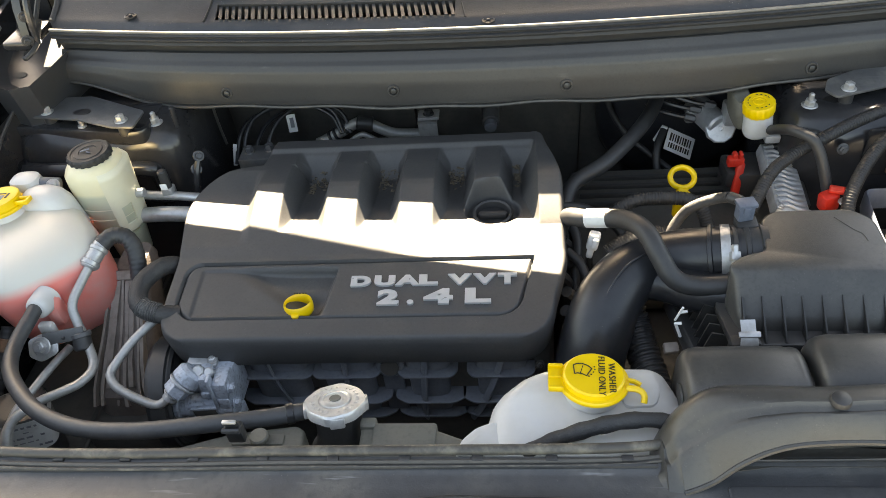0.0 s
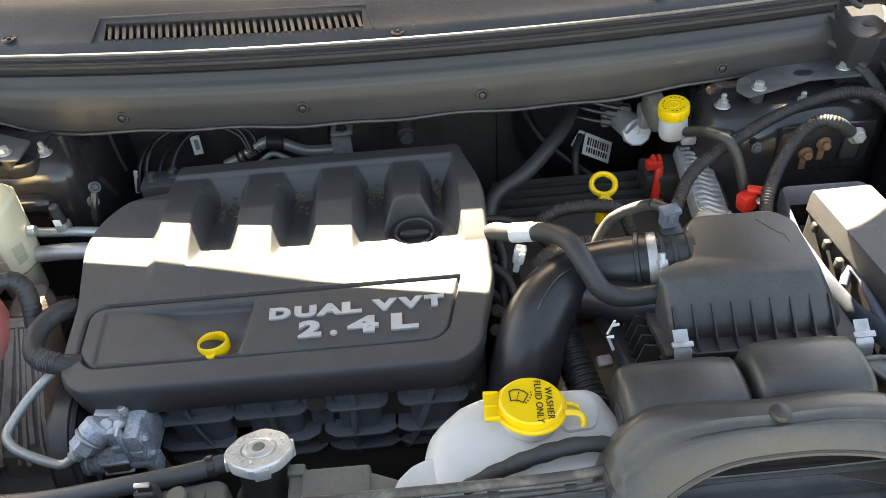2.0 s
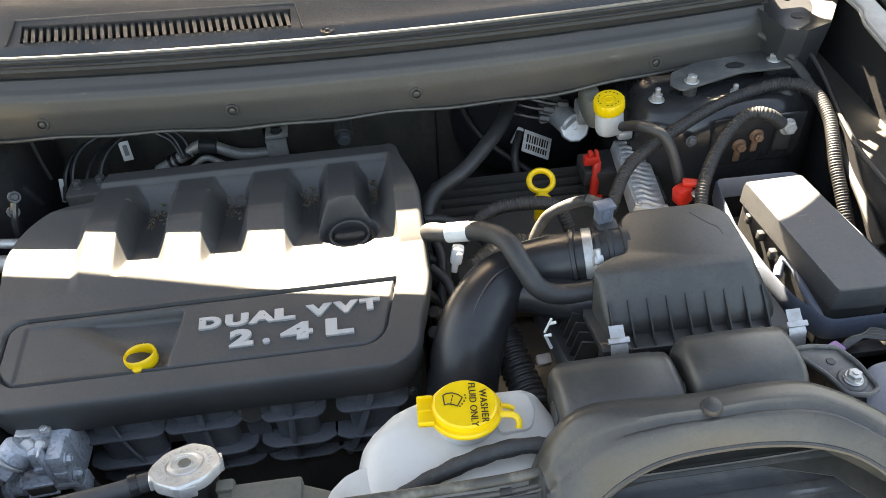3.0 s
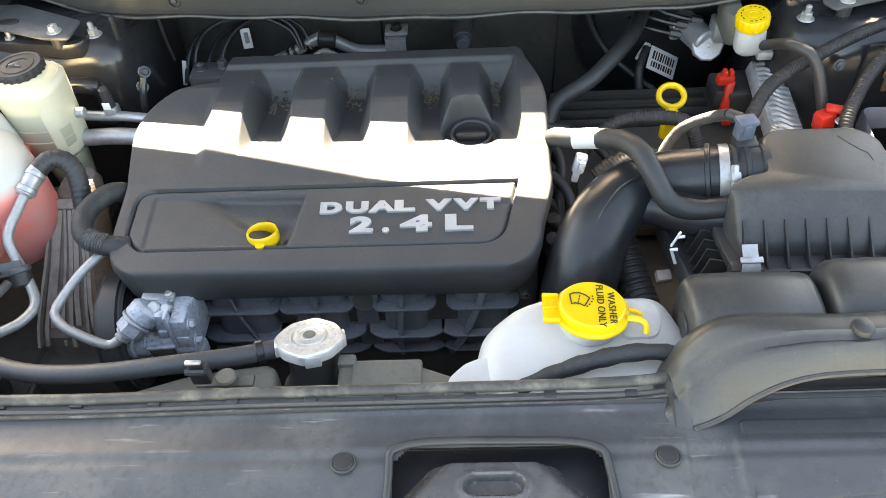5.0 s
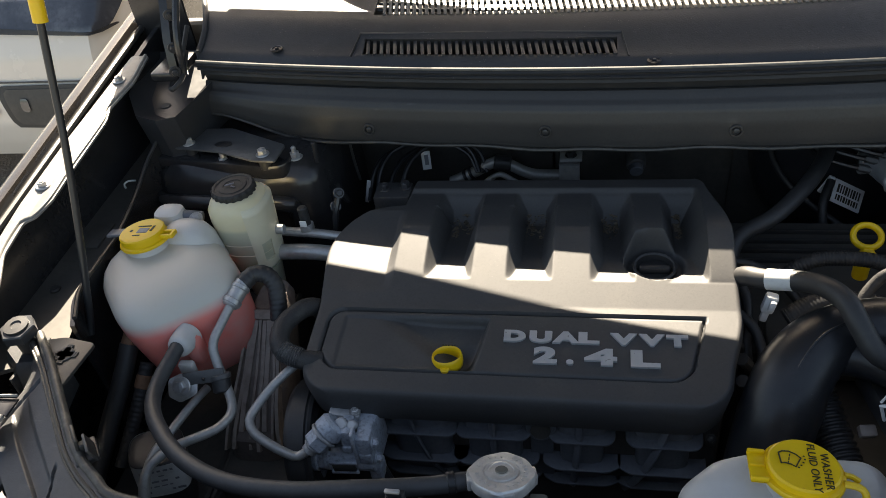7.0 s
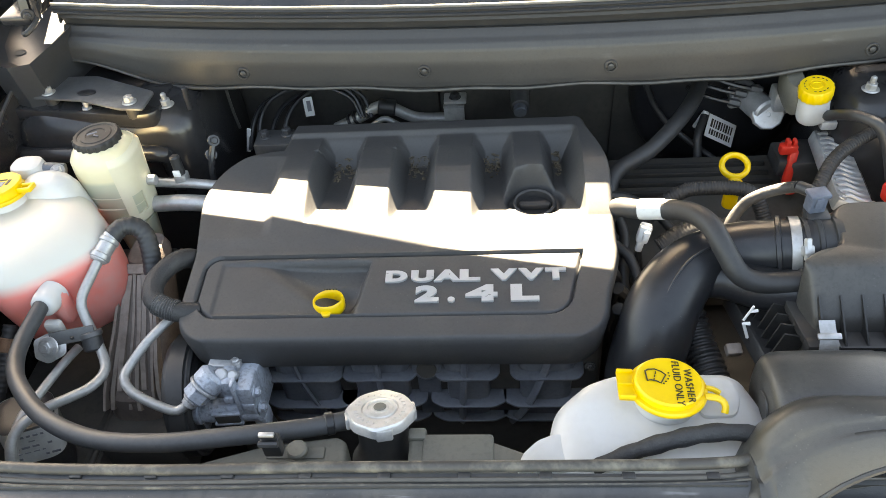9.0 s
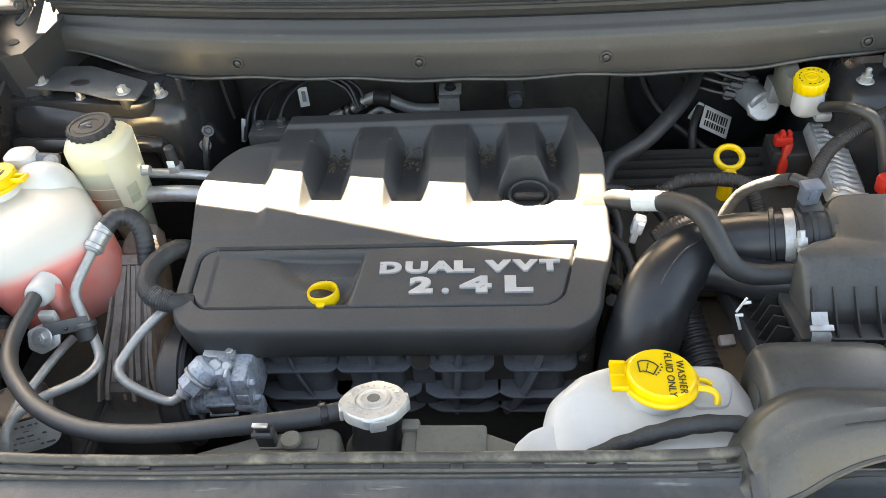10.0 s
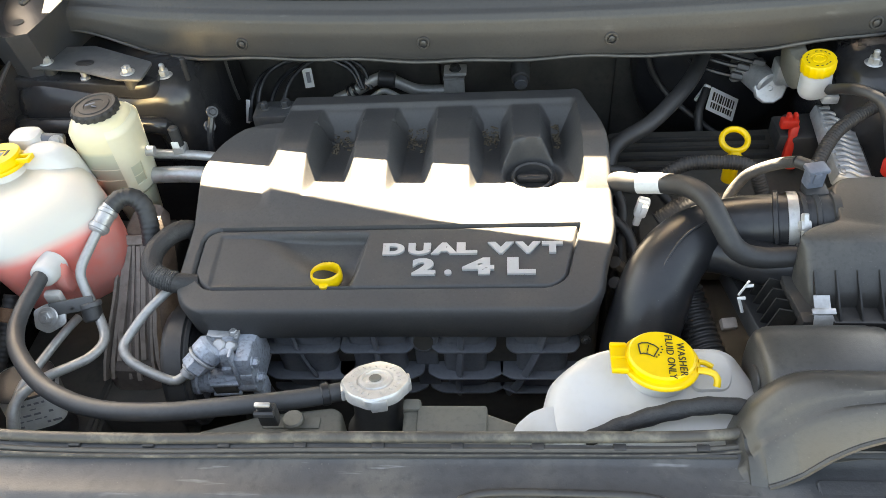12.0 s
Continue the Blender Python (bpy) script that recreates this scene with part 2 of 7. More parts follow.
M_TAPE = surface("wrapped_tape", (0.026, 0.026, 0.027), 0.6, stain=(0.075, 0.07, 0.065), amount=0.6, scale=60, grain=500, relief=0.6, depth=0.001)
M_BRAID = surface("braided_sleeve", (0.05, 0.05, 0.05), 0.5, stain=(0.2, 0.19, 0.18), amount=0.5, scale=240, grain=900, relief=0.5, depth=0.001)
M_GREY = surface("grey_ribbed_plastic", (0.125, 0.137, 0.158), 0.45, stain=(0.19, 0.195, 0.20), amount=0.5, scale=22, grain=1000, relief=0.2)
M_SLATE = surface("slate_grey_plastic", (0.10, 0.12, 0.16), 0.45, stain=(0.06, 0.065, 0.08), amount=0.4, scale=25, grain=900, relief=0.1)
M_WHITE = surface("white_tank_plastic", (0.56, 0.55, 0.535), 0.42, stain=(0.45, 0.43, 0.39), amount=0.5, scale=16, grain=500, relief=0.08, transmit=0.15, mottle=0.12)
M_CREAM = surface("aged_cream_plastic", (0.65, 0.595, 0.45), 0.4, stain=(0.60, 0.49, 0.25), amount=0.35, scale=14, grain=500, relief=0.06, transmit=0.25, mottle=0.12)
M_YELLOW = surface("yellow_plastic", (0.82, 0.52, 0.012), 0.38, stain=(0.75, 0.47, 0.01), amount=0.35, scale=30, grain=700, relief=0.08, mottle=0.12)
M_INK = surface("black_print", (0.03, 0.025, 0.01), 0.6, relief=0)
M_GREYINK = surface("grey_print", (0.22, 0.22, 0.24), 0.6, relief=0)
M_RED = surface("red_plastic", (0.62, 0.028, 0.016), 0.4, stain=(0.4, 0.03, 0.02), amount=0.3, scale=40, grain=700, relief=0.08)
M_ALLOY = surface("cast_aluminium", (0.46, 0.47, 0.48), 0.42, 0.45, stain=(0.24, 0.23, 0.22), amount=0.6, scale=45, grain=420, relief=0.5, depth=0.0008)
M_BLUEALLOY = surface("pump_casting", (0.45, 0.50, 0.57), 0.5, 0.25, stain=(0.19, 0.205, 0.23), amount=0.9, scale=210, grain=380, relief=0.5, depth=0.0008)
M_CAP = surface("stamped_steel", (0.58, 0.575, 0.565), 0.32, 0.5, stain=(0.42, 0.38, 0.32), amount=0.45, scale=50, grain=600, relief=0.2)
M_ZINC = surface("zinc_steel", (0.46, 0.46, 0.46), 0.38, 0.6, stain=(0.25, 0.22, 0.18), amount=0.5, scale=70, grain=700, relief=0.2)
M_PIPE = surface("aluminium_pipe", (0.40, 0.40, 0.39), 0.42, 0.4, stain=(0.26, 0.25, 0.24), amount=0.45, scale=40, grain=800, relief=0.1)
M_RUST = surface("rusty_steel", (0.20, 0.11, 0.065), 0.7, 0.3, stain=(0.32, 0.20, 0.13), amount=0.6, scale=70, grain=600, relief=0.5, depth=0.0008)
M_BROWN = surface("grimy_cast_iron", (0.16, 0.13, 0.115), 0.75, 0.0, stain=(0.25, 0.205, 0.18), amount=0.5, scale=50, grain=500, relief=0.5, depth=0.0008)
M_RIB = surface("worn_cast_rib", (0.34, 0.285, 0.25), 0.7, 0.0, stain=(0.15, 0.125, 0.11), amount=0.7, scale=60, grain=500, relief=0.4)
# Dusty dark paint, lightened so that the rail looks sunlit.
M_RAIL = surface("dusty_sunlit_rail_paint", (0.21, 0.205, 0.195), 0.4, stain=(0.32, 0.31, 0.29), amount=0.6, scale=20, grain=500, relief=0.2)
M_SHELF = surface("clean_black_paint", (0.032, 0.034, 0.038), 0.32, stain=(0.035, 0.033, 0.03), amount=0.4, scale=25, grain=500, relief=0.08)
M_TANK = surface("dusty_and_shaded_plastic", (0.125, 0.12, 0.10), 0.6, stain=(0.16, 0.145, 0.12), amount=0.6, scale=16, grain=900, relief=0.3)
M_SILVER = surface("silver_lettering", (0.62, 0.62, 0.63), 0.3, 0.5, stain=(0.5, 0.5, 0.5), amount=0.3, scale=60, grain=900, relief=0.05, mottle=0.12)
M_TAG = surface("white_paper_label", (0.78, 0.78, 0.77), 0.55, stain=(0.6, 0.58, 0.54), amount=0.3, scale=60, grain=700, relief=0.05, mottle=0.12)
# Faded label paper; also paints the sunlit stretch of the breather hose.
M_PALE = surface("faded_label_and_sunlit_hose", (0.60, 0.60, 0.58), 0.55, stain=(0.40, 0.39, 0.37), amount=0.6, scale=70, grain=700, relief=0.1, mottle=0.12)
M_TAN = surface("tan_plastic", (0.42, 0.33, 0.20), 0.5, stain=(0.34, 0.27, 0.17), amount=0.4, scale=40, grain=600, relief=0.1)
M_ASPHALT = surface("asphalt", (0.16, 0.155, 0.148), 0.85, stain=(0.22, 0.215, 0.205), amount=0.6, scale=1.5, grain=120, relief=0.9, depth=0.004)
M_CARWHITE = surface("champagne_car_paint", (0.72, 0.67, 0.60), 0.25, 0.0, stain=(0.6, 0.56, 0.5), amount=0.25, scale=4, grain=900, relief=0.02, coat=0.7, mottle=0.0)
M_AMBER = surface("amber_lens", (0.75, 0.20, 0.02), 0.18, relief=0, coat=0.5)
M_LENS = surface("dark_headlight_lens", (0.035, 0.04, 0.05), 0.06, stain=(0.16, 0.17, 0.19), amount=0.5, scale=9, grain=300, relief=0, coat=1.0)
M_CLEAR = surface("clear_headlight", (0.62, 0.63, 0.64), 0.12, 0.4, stain=(0.3, 0.3, 0.32), amount=0.5, scale=18, relief=0, coat=1.0)
M_PURPLE = surface("purple_plastic", (0.20, 0.08, 0.24), 0.4, relief=0.05)
M_COOLANT = surface("coolant_tank_plastic", (0.57, 0.54, 0.485), 0.36, stain=(0.55, 0.52, 0.48), amount=0.35, scale=14, grain=400, relief=0.05,
                    transmit=0.25, below=(0.86, 0.245, 0.205), level=0.104, soft=0.007)
M_FLUID = surface("fluid_tank_plastic", (0.68, 0.61, 0.42), 0.34, stain=(0.60, 0.49, 0.25), amount=0.35, scale=20, grain=400, relief=0.05,
                  transmit=0.25, below=(0.46, 0.46, 0.35), level=0.089, soft=0.003)

M_EDGE = surface("worn_edge_rubber", (0.050, 0.047, 0.043), 0.5, stain=(0.17, 0.155, 0.125), amount=0.9, scale=45, grain=700, relief=0.3, scratch=0.6)
M_LITTER = surface("dry_leaf_crumbs", (0.12, 0.095, 0.065), 0.8, stain=(0.26, 0.22, 0.16), amount=0.7, scale=300, grain=900, relief=0.2, island=0.6)
M_SHROUD = surface("worn_grey_shroud", (0.085, 0.082, 0.080), 0.28, stain=(0.16, 0.15, 0.135), amount=0.6, scale=25, grain=500, relief=0.15, scratch=0.5)
M_PLATE = surface("dusty_steel_plate", (0.085, 0.086, 0.088), 0.45, 0.1, stain=(0.22, 0.21, 0.19), amount=0.6, scale=22, grain=500, relief=0.25, scratch=0.4)
# Black rubber and cowl plastic, made pale to look sunlit.
M_LIP = surface("sunlit_trim_tone", (0.14, 0.135, 0.125), 0.5, stain=(0.22, 0.21, 0.19), amount=0.5, scale=30, grain=700, relief=0.2)
M_LID = surface("matt_black_lid", (0.046, 0.048, 0.053), 0.48, stain=(0.085, 0.083, 0.080), amount=0.5, scale=14, grain=600, relief=0.4, scratch=0.5, speck=0.4)
M_COWLTOP = surface("cowl_top_plastic", (0.034, 0.037, 0.043), 0.5, stain=(0.062, 0.064, 0.068), amount=0.5, scale=12, grain=520, relief=0.6, speck=0.5)

# ---- setting: ground and the bay's shell ----
AXIS = -0.05  # the car's middle


def mirror(x):
    return 2 * AXIS - x


solid("ground", sheet(60, 60, lambda u, v: ((u - 0.5) * 240, (v - 0.5) * 240, 0)), M_ASPHALT, "grey asphalt of the parking lot", "asphalt", (0, 0, 0), kind="structure")

solid("firewall", span(-0.80, 0.70, 1.22, 1.25, 0.30, 0.99, 0.004), M_DARK, "dark sheet-metal bulkhead behind the engine", "bulkhead", kind="structure")
solid("bay_floor", span(-0.80, 0.70, 0.30, 1.22, 0.30, 0.33, 0.003), M_DARK, "dark underside closing the engine bay", "undertray", kind="structure")
# sound-deadening pad with soft creases on the bulkhead
pad = thing("insulation_pad", (AXIS, 1.205, 0.55), "black creased sound-deadening pad on the bulkhead", "insulation")
for a, b in ((-0.66, -0.405), (-0.40, -0.155), (-0.15, 0.115), (0.12, 0.54)):
    part("pad_panel", sheet(24, 16, lambda u, v: (a + (b - a) * u, 1.200 - 0.010 * math.sin(math.pi * u) ** 0.6 + 0.004 * math.sin(23 * u + 5 * v + 9 * a), 0.55 + 0.40 * v), 0.006), M_DARK, pad)
    part("pad_crease", tube([(a + (b - a) * (0.3 + 0.4 * k), 1.189, 0.60 + 0.3 * k) for k in (0, 0.4, 0.7, 1)], 0.004, 6), M_DARK, pad)


def rail_z(y):
    return 0.950 + 0.13 * (y - 0.834)


RAIL = [(-0.735, 1.115), (-0.729, 1.05), (-0.738, 0.99), (-0.730, 0.96), (-0.731, 0.87), (-0.730, 0.81), (-0.737, 0.78), (-0.748, 0.772), (-0.744, 0.72), (-0.723, 0.675), (-0.718, 0.63),
        (-0.713, 0.592), (-0.719, 0.580), (-0.706, 0.561), (-0.690, 0.544), (-0.690, 0.512), (-0.719, 0.511), (-0.749, 0.568), (-0.748, 0.61), (-0.754, 0.673), (-0.765, 0.728), (-0.771, 0.80), (-0.771, 0.92), (-0.763, 1.115)]


def inner_fender(side):
    """Apron, strut tower, rail and hinge shelf of one side; side -1 is the one with the coolant tank."""
    f = (lambda x: x) if side < 0 else mirror
    name = "inner_fender"
    base = thing(name, (f(-0.72), 0.8, 0.33), "black painted inner fender with its bolted rail", "inner fender", kind="structure")
    part("apron", loft([[(f(x), y, z if z < 0.9 else rail_z(y) - 0.001) for x, y in ((-0.745, 0.36), (-0.752, 0.70), (-0.757, 1.22), (-0.765, 1.22), (-0.762, 0.70), (-0.755, 0.36))] for z in (0.32, 0.6, 0.93)]), M_INNER, base)
    pts = rounded([(f(x), y) for x, y in RAIL], 0.006)
    rail = part("rail", prism(pts, 0.0, lambda x, y: 0.0035, 0.001), M_RAIL, base, "dusty fender rail coloured light as if sunlit")
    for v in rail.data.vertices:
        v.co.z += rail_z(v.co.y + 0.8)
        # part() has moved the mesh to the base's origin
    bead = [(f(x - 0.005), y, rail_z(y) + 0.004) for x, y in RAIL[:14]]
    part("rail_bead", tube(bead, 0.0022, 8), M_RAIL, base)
    for x, y in ((-0.756, 0.834), (-0.754, 1.053), (-0.706, 0.528)):
        part("rail_bolt", hexbolt(f(x), y, rail_z(y) + 0.003, 0.006, 0.007, 0.010), M_RUST if y < 0.6 else M_ZINC, base, "rusty flange bolt" if y < 0.6 else "")
    wall = [(-0.658, 1.12), (-0.687, 1.05), (-0.700, 0.99), (-0.701, 0.944), (-0.688, 0.88), (-0.677, 0.82), (-0.672, 0.72), (-0.648, 0.665)]
    c = curve_points([(f(x), y, 0) for x, y in wall], 0.012)
    rings = [[(p.x, p.y, 0.34), (p.x, p.y, 0.884 + 0.05 * step(0.9, 1.1, p.y)), (p.x - 0.006 * side * -1, p.y, 0.884 + 0.05 * step(0.9, 1.1, p.y)), (p.x - 0.006 * side * -1, p.y, 0.34)] for p in c]
    part("splash_wall", loft(rings), M_INNER, base)
    part("edge_trim", tube([(p.x, p.y, 0.886 + 0.05 * step(0.9, 1.1, p.y)) for p in c[::4]], 0.0026, 8), M_RUBBER, base, "thin black rubber edge")
    # floor of the gutter between wall and rail, and the brackets in it
    floor_plan = [(-0.754, 0.600), (-0.660, 0.645), (-0.680, 0.72), (-0.684, 0.82), (-0.696, 0.88), (-0.707, 0.944), (-0.706, 0.99), (-0.756, 1.10)]
    part("gutter_floor", prism([(f(x), y) for x, y in floor_plan], 0.856, lambda x, y: 0.861 + 0.02 * (y - 0.6), 0), M_DARK, base)
    part("gutter_plug", lathe([(0.0065, 0), (0.0065, 0.0015), (0.005, 0.003), (0.0001, 0.003)], 20, pose(f(-0.728), 0.743, 0.8645)), M_RUBBER, base)
    if side < 0:
        part("gutter_step", span(min(f(-0.745), f(-0.712)), max(f(-0.745), f(-0.712)), 0.82, 0.87, 0.864, 0.8685, 0.0015), M_DARK, base)
        part("wire_hook", tube([(f(-0.738), 0.950, 0.868), (f(-0.736), 0.948, 0.876), (f(-0.729), 0.950, 0.880), (f(-0.723), 0.957, 0.876)], 0.0013, 6), M_TAG, base, "small pale wire hook")
    # strut tower
    cx, cy = f(-0.585), (1.078 if side < 0 else 1.035)
    rings = [superring(cx, cy, z, rx, ry, 6.5 if side < 0 else 3.4, 48) for z, rx, ry in ((0.34, 0.135, 0.12), (0.78, 0.132, 0.118), (0.855, 0.128, 0.113), (0.872, 0.121, 0.106), (0.884, 0.108, 0.093), (0.888, 0.09, 0.075))]
    part("strut_tower", loft(rings), M_INNER, base, "glossy black strut tower")
    if side < 0:
        part("tower_fold", tube([(cx - 0.125, 0.985, 0.832), (cx - 0.10, 0.958, 0.840), (cx + 0.0, 0.950, 0.842), (cx + 0.075, 0.954, 0.838), (cx + 0.085, 0.962, 0.82), (cx + 0.086, 0.966, 0.76)], 0.012, 12), M_INNER, base)
        part("tower_fold", tube([(cx - 0.13, 0.98, 0.79), (cx - 0.09, 0.945, 0.80), (cx + 0.02, 0.938, 0.80), (cx + 0.10, 0.95, 0.785)], 0.006, 10), M_INNER, base)
        part("tower_pan", prism(rounded([(cx - 0.130, 1.004), (cx - 0.122, 0.992), (cx + 0.06, 0.966), (cx + 0.085, 0.972), (cx + 0.09, 1.10), (cx - 0.13, 1.10)], 0.012), 0.868, 0.8905, 0.004), M_INNER, base)
        part("tower_post", rod((-0.463, 0.992, 0.88), (-0.463, 0.994, 0.912), 0.004, 12), M_INNER, base)
    for dx, dy in (((-0.013, -0.090), (0.089, -0.079)) if side < 0 else ((0.0, -0.073), (0.098, -0.062))):
        part("tower_nut", joined(hexbolt(cx - side * 0 + dx * (1 if side < 0 else -1), cy + dy, 0.884, 0.007, 0.009, 0.0105), disc(cx + dx * (1 if side < 0 else -1), cy + dy, 0.886, 0.0035, 0.016, 12)), M_ZINC, base)
    # brace plate on spacers
    plate = [(-0.697, 1.000), (-0.680, 1.046), (-0.60, 1.045), (-0.506, 0.999), (-0.508, 0.957), (-0.540, 0.960), (-0.60, 0.984)] if side < 0 else [(-0.672, 0.985), (-0.655, 1.03), (-0.60, 1.045), (-0.512, 1.000), (-0.502, 0.975), (-0.512, 0.957), (-0.60, 0.985)]
    hole = prism(rounded([(f(x), y) for x, y in plate], 0.005), 0.902, 0.9055, 0.0008)
    part("brace_plate", hole, M_PLATE, base, "flat dusty steel brace plate")
    # Flat dark disc instead of a cut slot; its shade is in the colour.
    part("slot", lathe([(0.0001, 0), (0.0125, 0), (0.013, 0.0012), (0.0115, 0.0014)], 28, pose(f(-0.598), 1.001, 0.9052) @ Matrix.Diagonal((1, 0.55, 1, 1))), M_SATIN, base)
    for x, y in ((-0.652, 1.005), (-0.530, 0.974)):
        part("brace_bolt", hexbolt(f(x), y, 0.9055, 0.0065, 0.009, 0.0095), M_ZINC, base)
        part("spacer", disc(f(x), y, 0.884, 0.0085, 0.018, 18), M_BLACK, base)
    # faceted cup under the hinge
    rim = [(-0.773, 1.18), (-0.766, 1.116), (-0.750, 1.055), (-0.712, 0.998), (-0.676, 0.984), (-0.650, 0.992), (-0.640, 1.035), (-0.630, 1.09), (-0.620, 1.18)]
    low = [(-0.745, 1.17), (-0.738, 1.116), (-0.727, 1.070), (-0.705, 1.032), (-0.682, 1.020), (-0.664, 1.028), (-0.660, 1.055), (-0.655, 1.10), (-0.65, 1.17)]
    foot = [(x * 0.98 - 0.0137, y + 0.010) for x, y in rim]
    cup = [[(f(x), y, 0.62) for x, y in foot], [(f(x), y, 0.90) for x, y in foot], [(f(x), y, 0.952 + 0.05 * (y - 1.0)) for x, y in rim], [(f(x), y, 0.956 + 0.05 * (y - 1.0)) for x, y in rim], [(f(x), y, 0.938 + 0.10 * (y - 1.03)) for x, y in low]]
    part("hinge_cup", loft(cup), M_SHELF, base, "faceted black sheet-metal cup under the hinge", angle=20)
    part("cup_hole", lathe([(0.0001, 0), (0.0080, 0), (0.0085, 0.0008), (0.0072, 0.001)], 28, pose(f(-0.697), 1.052, 0.9404, 5.7, 0, 0) @ Matrix.Diagonal((1, 0.8, 1, 1))), M_DARK, base)
    # upright sheet behind the hinge, added to shade the cup from the sun
    part("hinge_shade_sheet", prism([(f(-0.792), 1.200), (f(-0.705), 1.200), (f(-0.705), 1.206), (f(-0.792), 1.206)], 0.90, lambda x, y: 1.10 + 0.5 * abs(x - f(-0.705)), 0.001), M_INNER, base)
    # hinge
    part("hinge_foot", box(f(-0.682), 1.085, 0.985, 0.042, 0.07, 0.014, 0.004), M_INNER, base)
    part("hinge_arm", loft([[(f(-0.672) + a * 0.006, y + b, z + c_) for a, b, c_ in ((-1, -0.012, 0), (1, -0.012, 0), (1, 0.012, 0), (-1, 0.012, 0))] for y, z in ((1.075, 0.985), (1.085, 1.03), (1.11, 1.08), (1.17, 1.16), (1.22, 1.21))]), M_INNER, base)
    part("hinge_link", tube([(f(-0.655), 1.06, 0.985), (f(-0.652), 1.07, 1.04), (f(-0.65), 1.12, 1.11), (f(-0.65), 1.2, 1.19)], 0.005, 8), M_INNER, base)
    for y, z in ((1.083, 1.02), (1.066, 0.992), (1.10, 1.06)):
        part("hinge_bolt", hexbolt(0, 0, 0, 0.0052, 0.006, 0.0085, pose(f(-0.664), y - 0.012, z, 90, 0, 20)), M_SHELF, base)
    part("washer_tube", tube([(f(-0.665), 1.10, 1.0), (f(-0.655), 1.055, 0.985), (f(-0.664), 1.035, 0.976), (f(-0.676), 1.050, 0.972), (f(-0.668), 1.07, 0.985), (f(-0.662), 1.12, 1.03)], 0.0035, 8), M_RUBBER, base)
    return base


inner_fender(-1)
inner_fender(1)


def fender(side):
    f = (lambda x: x) if side < 0 else mirror
    base = thing("fender", (f(-0.85), 0.8, 0.3), "dark brown painted outer fender catching sunlight", "fender", kind="structure")

    def section(y):
        z = rail_z(y)
        k = -0.10 * step(0.75, 0.1, y) * -1
        w = 0.012 * (y - 0.8)
        return [(f(x - w + k), y, z + dz) for x, dz in ((-0.776, -0.02), (-0.778, -0.006), (-0.785, -0.005), (-0.789, 0.006), (-0.792, 0.010), (-0.802, 0.011), (-0.811, 0.007), (-0.826, -0.012), (-0.850, -0.06), (-0.88, -0.13), (-0.90, -0.24), (-0.905, -0.42), (-0.89, -0.64))]
    ys = [0.12 + 0.05 * i for i in range(34)]
    part("fender_skin", loft([section(y) for y in ys], closed=False), M_PAINT, base)
    part("fender_seal", tube([(p[0], p[1], p[2]) for p in ((f(-0.7815 - 0.012 * (y - 0.8)), y, rail_z(y) - 0.001) for y in ys[8:26])], 0.005, 8), M_RUBBER, base, "black rubber strip along the fender gutter")
    return base


fender(-1)
fender(1)

# ---- hood, standing open on its rod; it shades the bay ----
HINGE_Y, HINGE_Z, HOOD_TURN = 1.19, 1.208, 60.0


def car_hood():
    base = thing("car_hood", (AXIS, HINGE_Y, HINGE_Z), "dark brown car hood standing open", "hood")
    c, s = math.cos(radians(HOOD_TURN)), math.sin(radians(HOOD_TURN))

    def at(u, v, d):
        x = AXIS + (u - 0.5) * (1.56 - 0.12 * v)
        # Rear edge bent along x to shape the sun band and shade below.
        back = (0.008 - 0.163 * (min(x, 0.33) + 0.12) + 0.60 * max(0.0, min(x, 0.42) - 0.33) + 0.9 * max(0.0, x - 0.42) + 1.2 * max(0.0, -0.70 - x)) * (1 - v)
        run = 0.98 * v
        up = 0.03 * math.sin(math.pi * v) * 0.6 + d
        return (x, HINGE_Y - run * c + up * s + back, HINGE_Z + run * s + up * c)
    skin = sheet(32, 24, lambda u, v: at(u, v, 0.03), 0.003)
    part("outer_skin", skin, M_PAINT, base)
    part("inner_frame", sheet(32, 24, lambda u, v: at(u, v, 0.0 + 0.008 * math.sin(6 * math.pi * u) ** 2), 0.003), M_INNER, base)
    edge = [at(u / 20, 0, 0.015) for u in range(21)]
    part("rear_hem", tube(edge, 0.013, 10), M_INNER, base)
    part("side_hem", tube([at(0, v / 10, 0.015) for v in range(11)], 0.013, 10), M_INNER, base)
    part("side_hem", tube([at(1, v / 10, 0.015) for v in range(11)], 0.013, 10), M_INNER, base)
    return base


car_hood()
# Plate added beside the cowl to keep sun off the right inner fender.
solid("cowl_sun_block", span(0.545, 0.74, 1.235, 1.25, 0.40, 1.055, 0.004), M_SHELF, "black plate added to block sun beside the cowl", "corner panel", kind="structure")

# ---- cowl under the windscreen ----
def bow(x):
    return 0.13 * (x - 0.06) ** 2


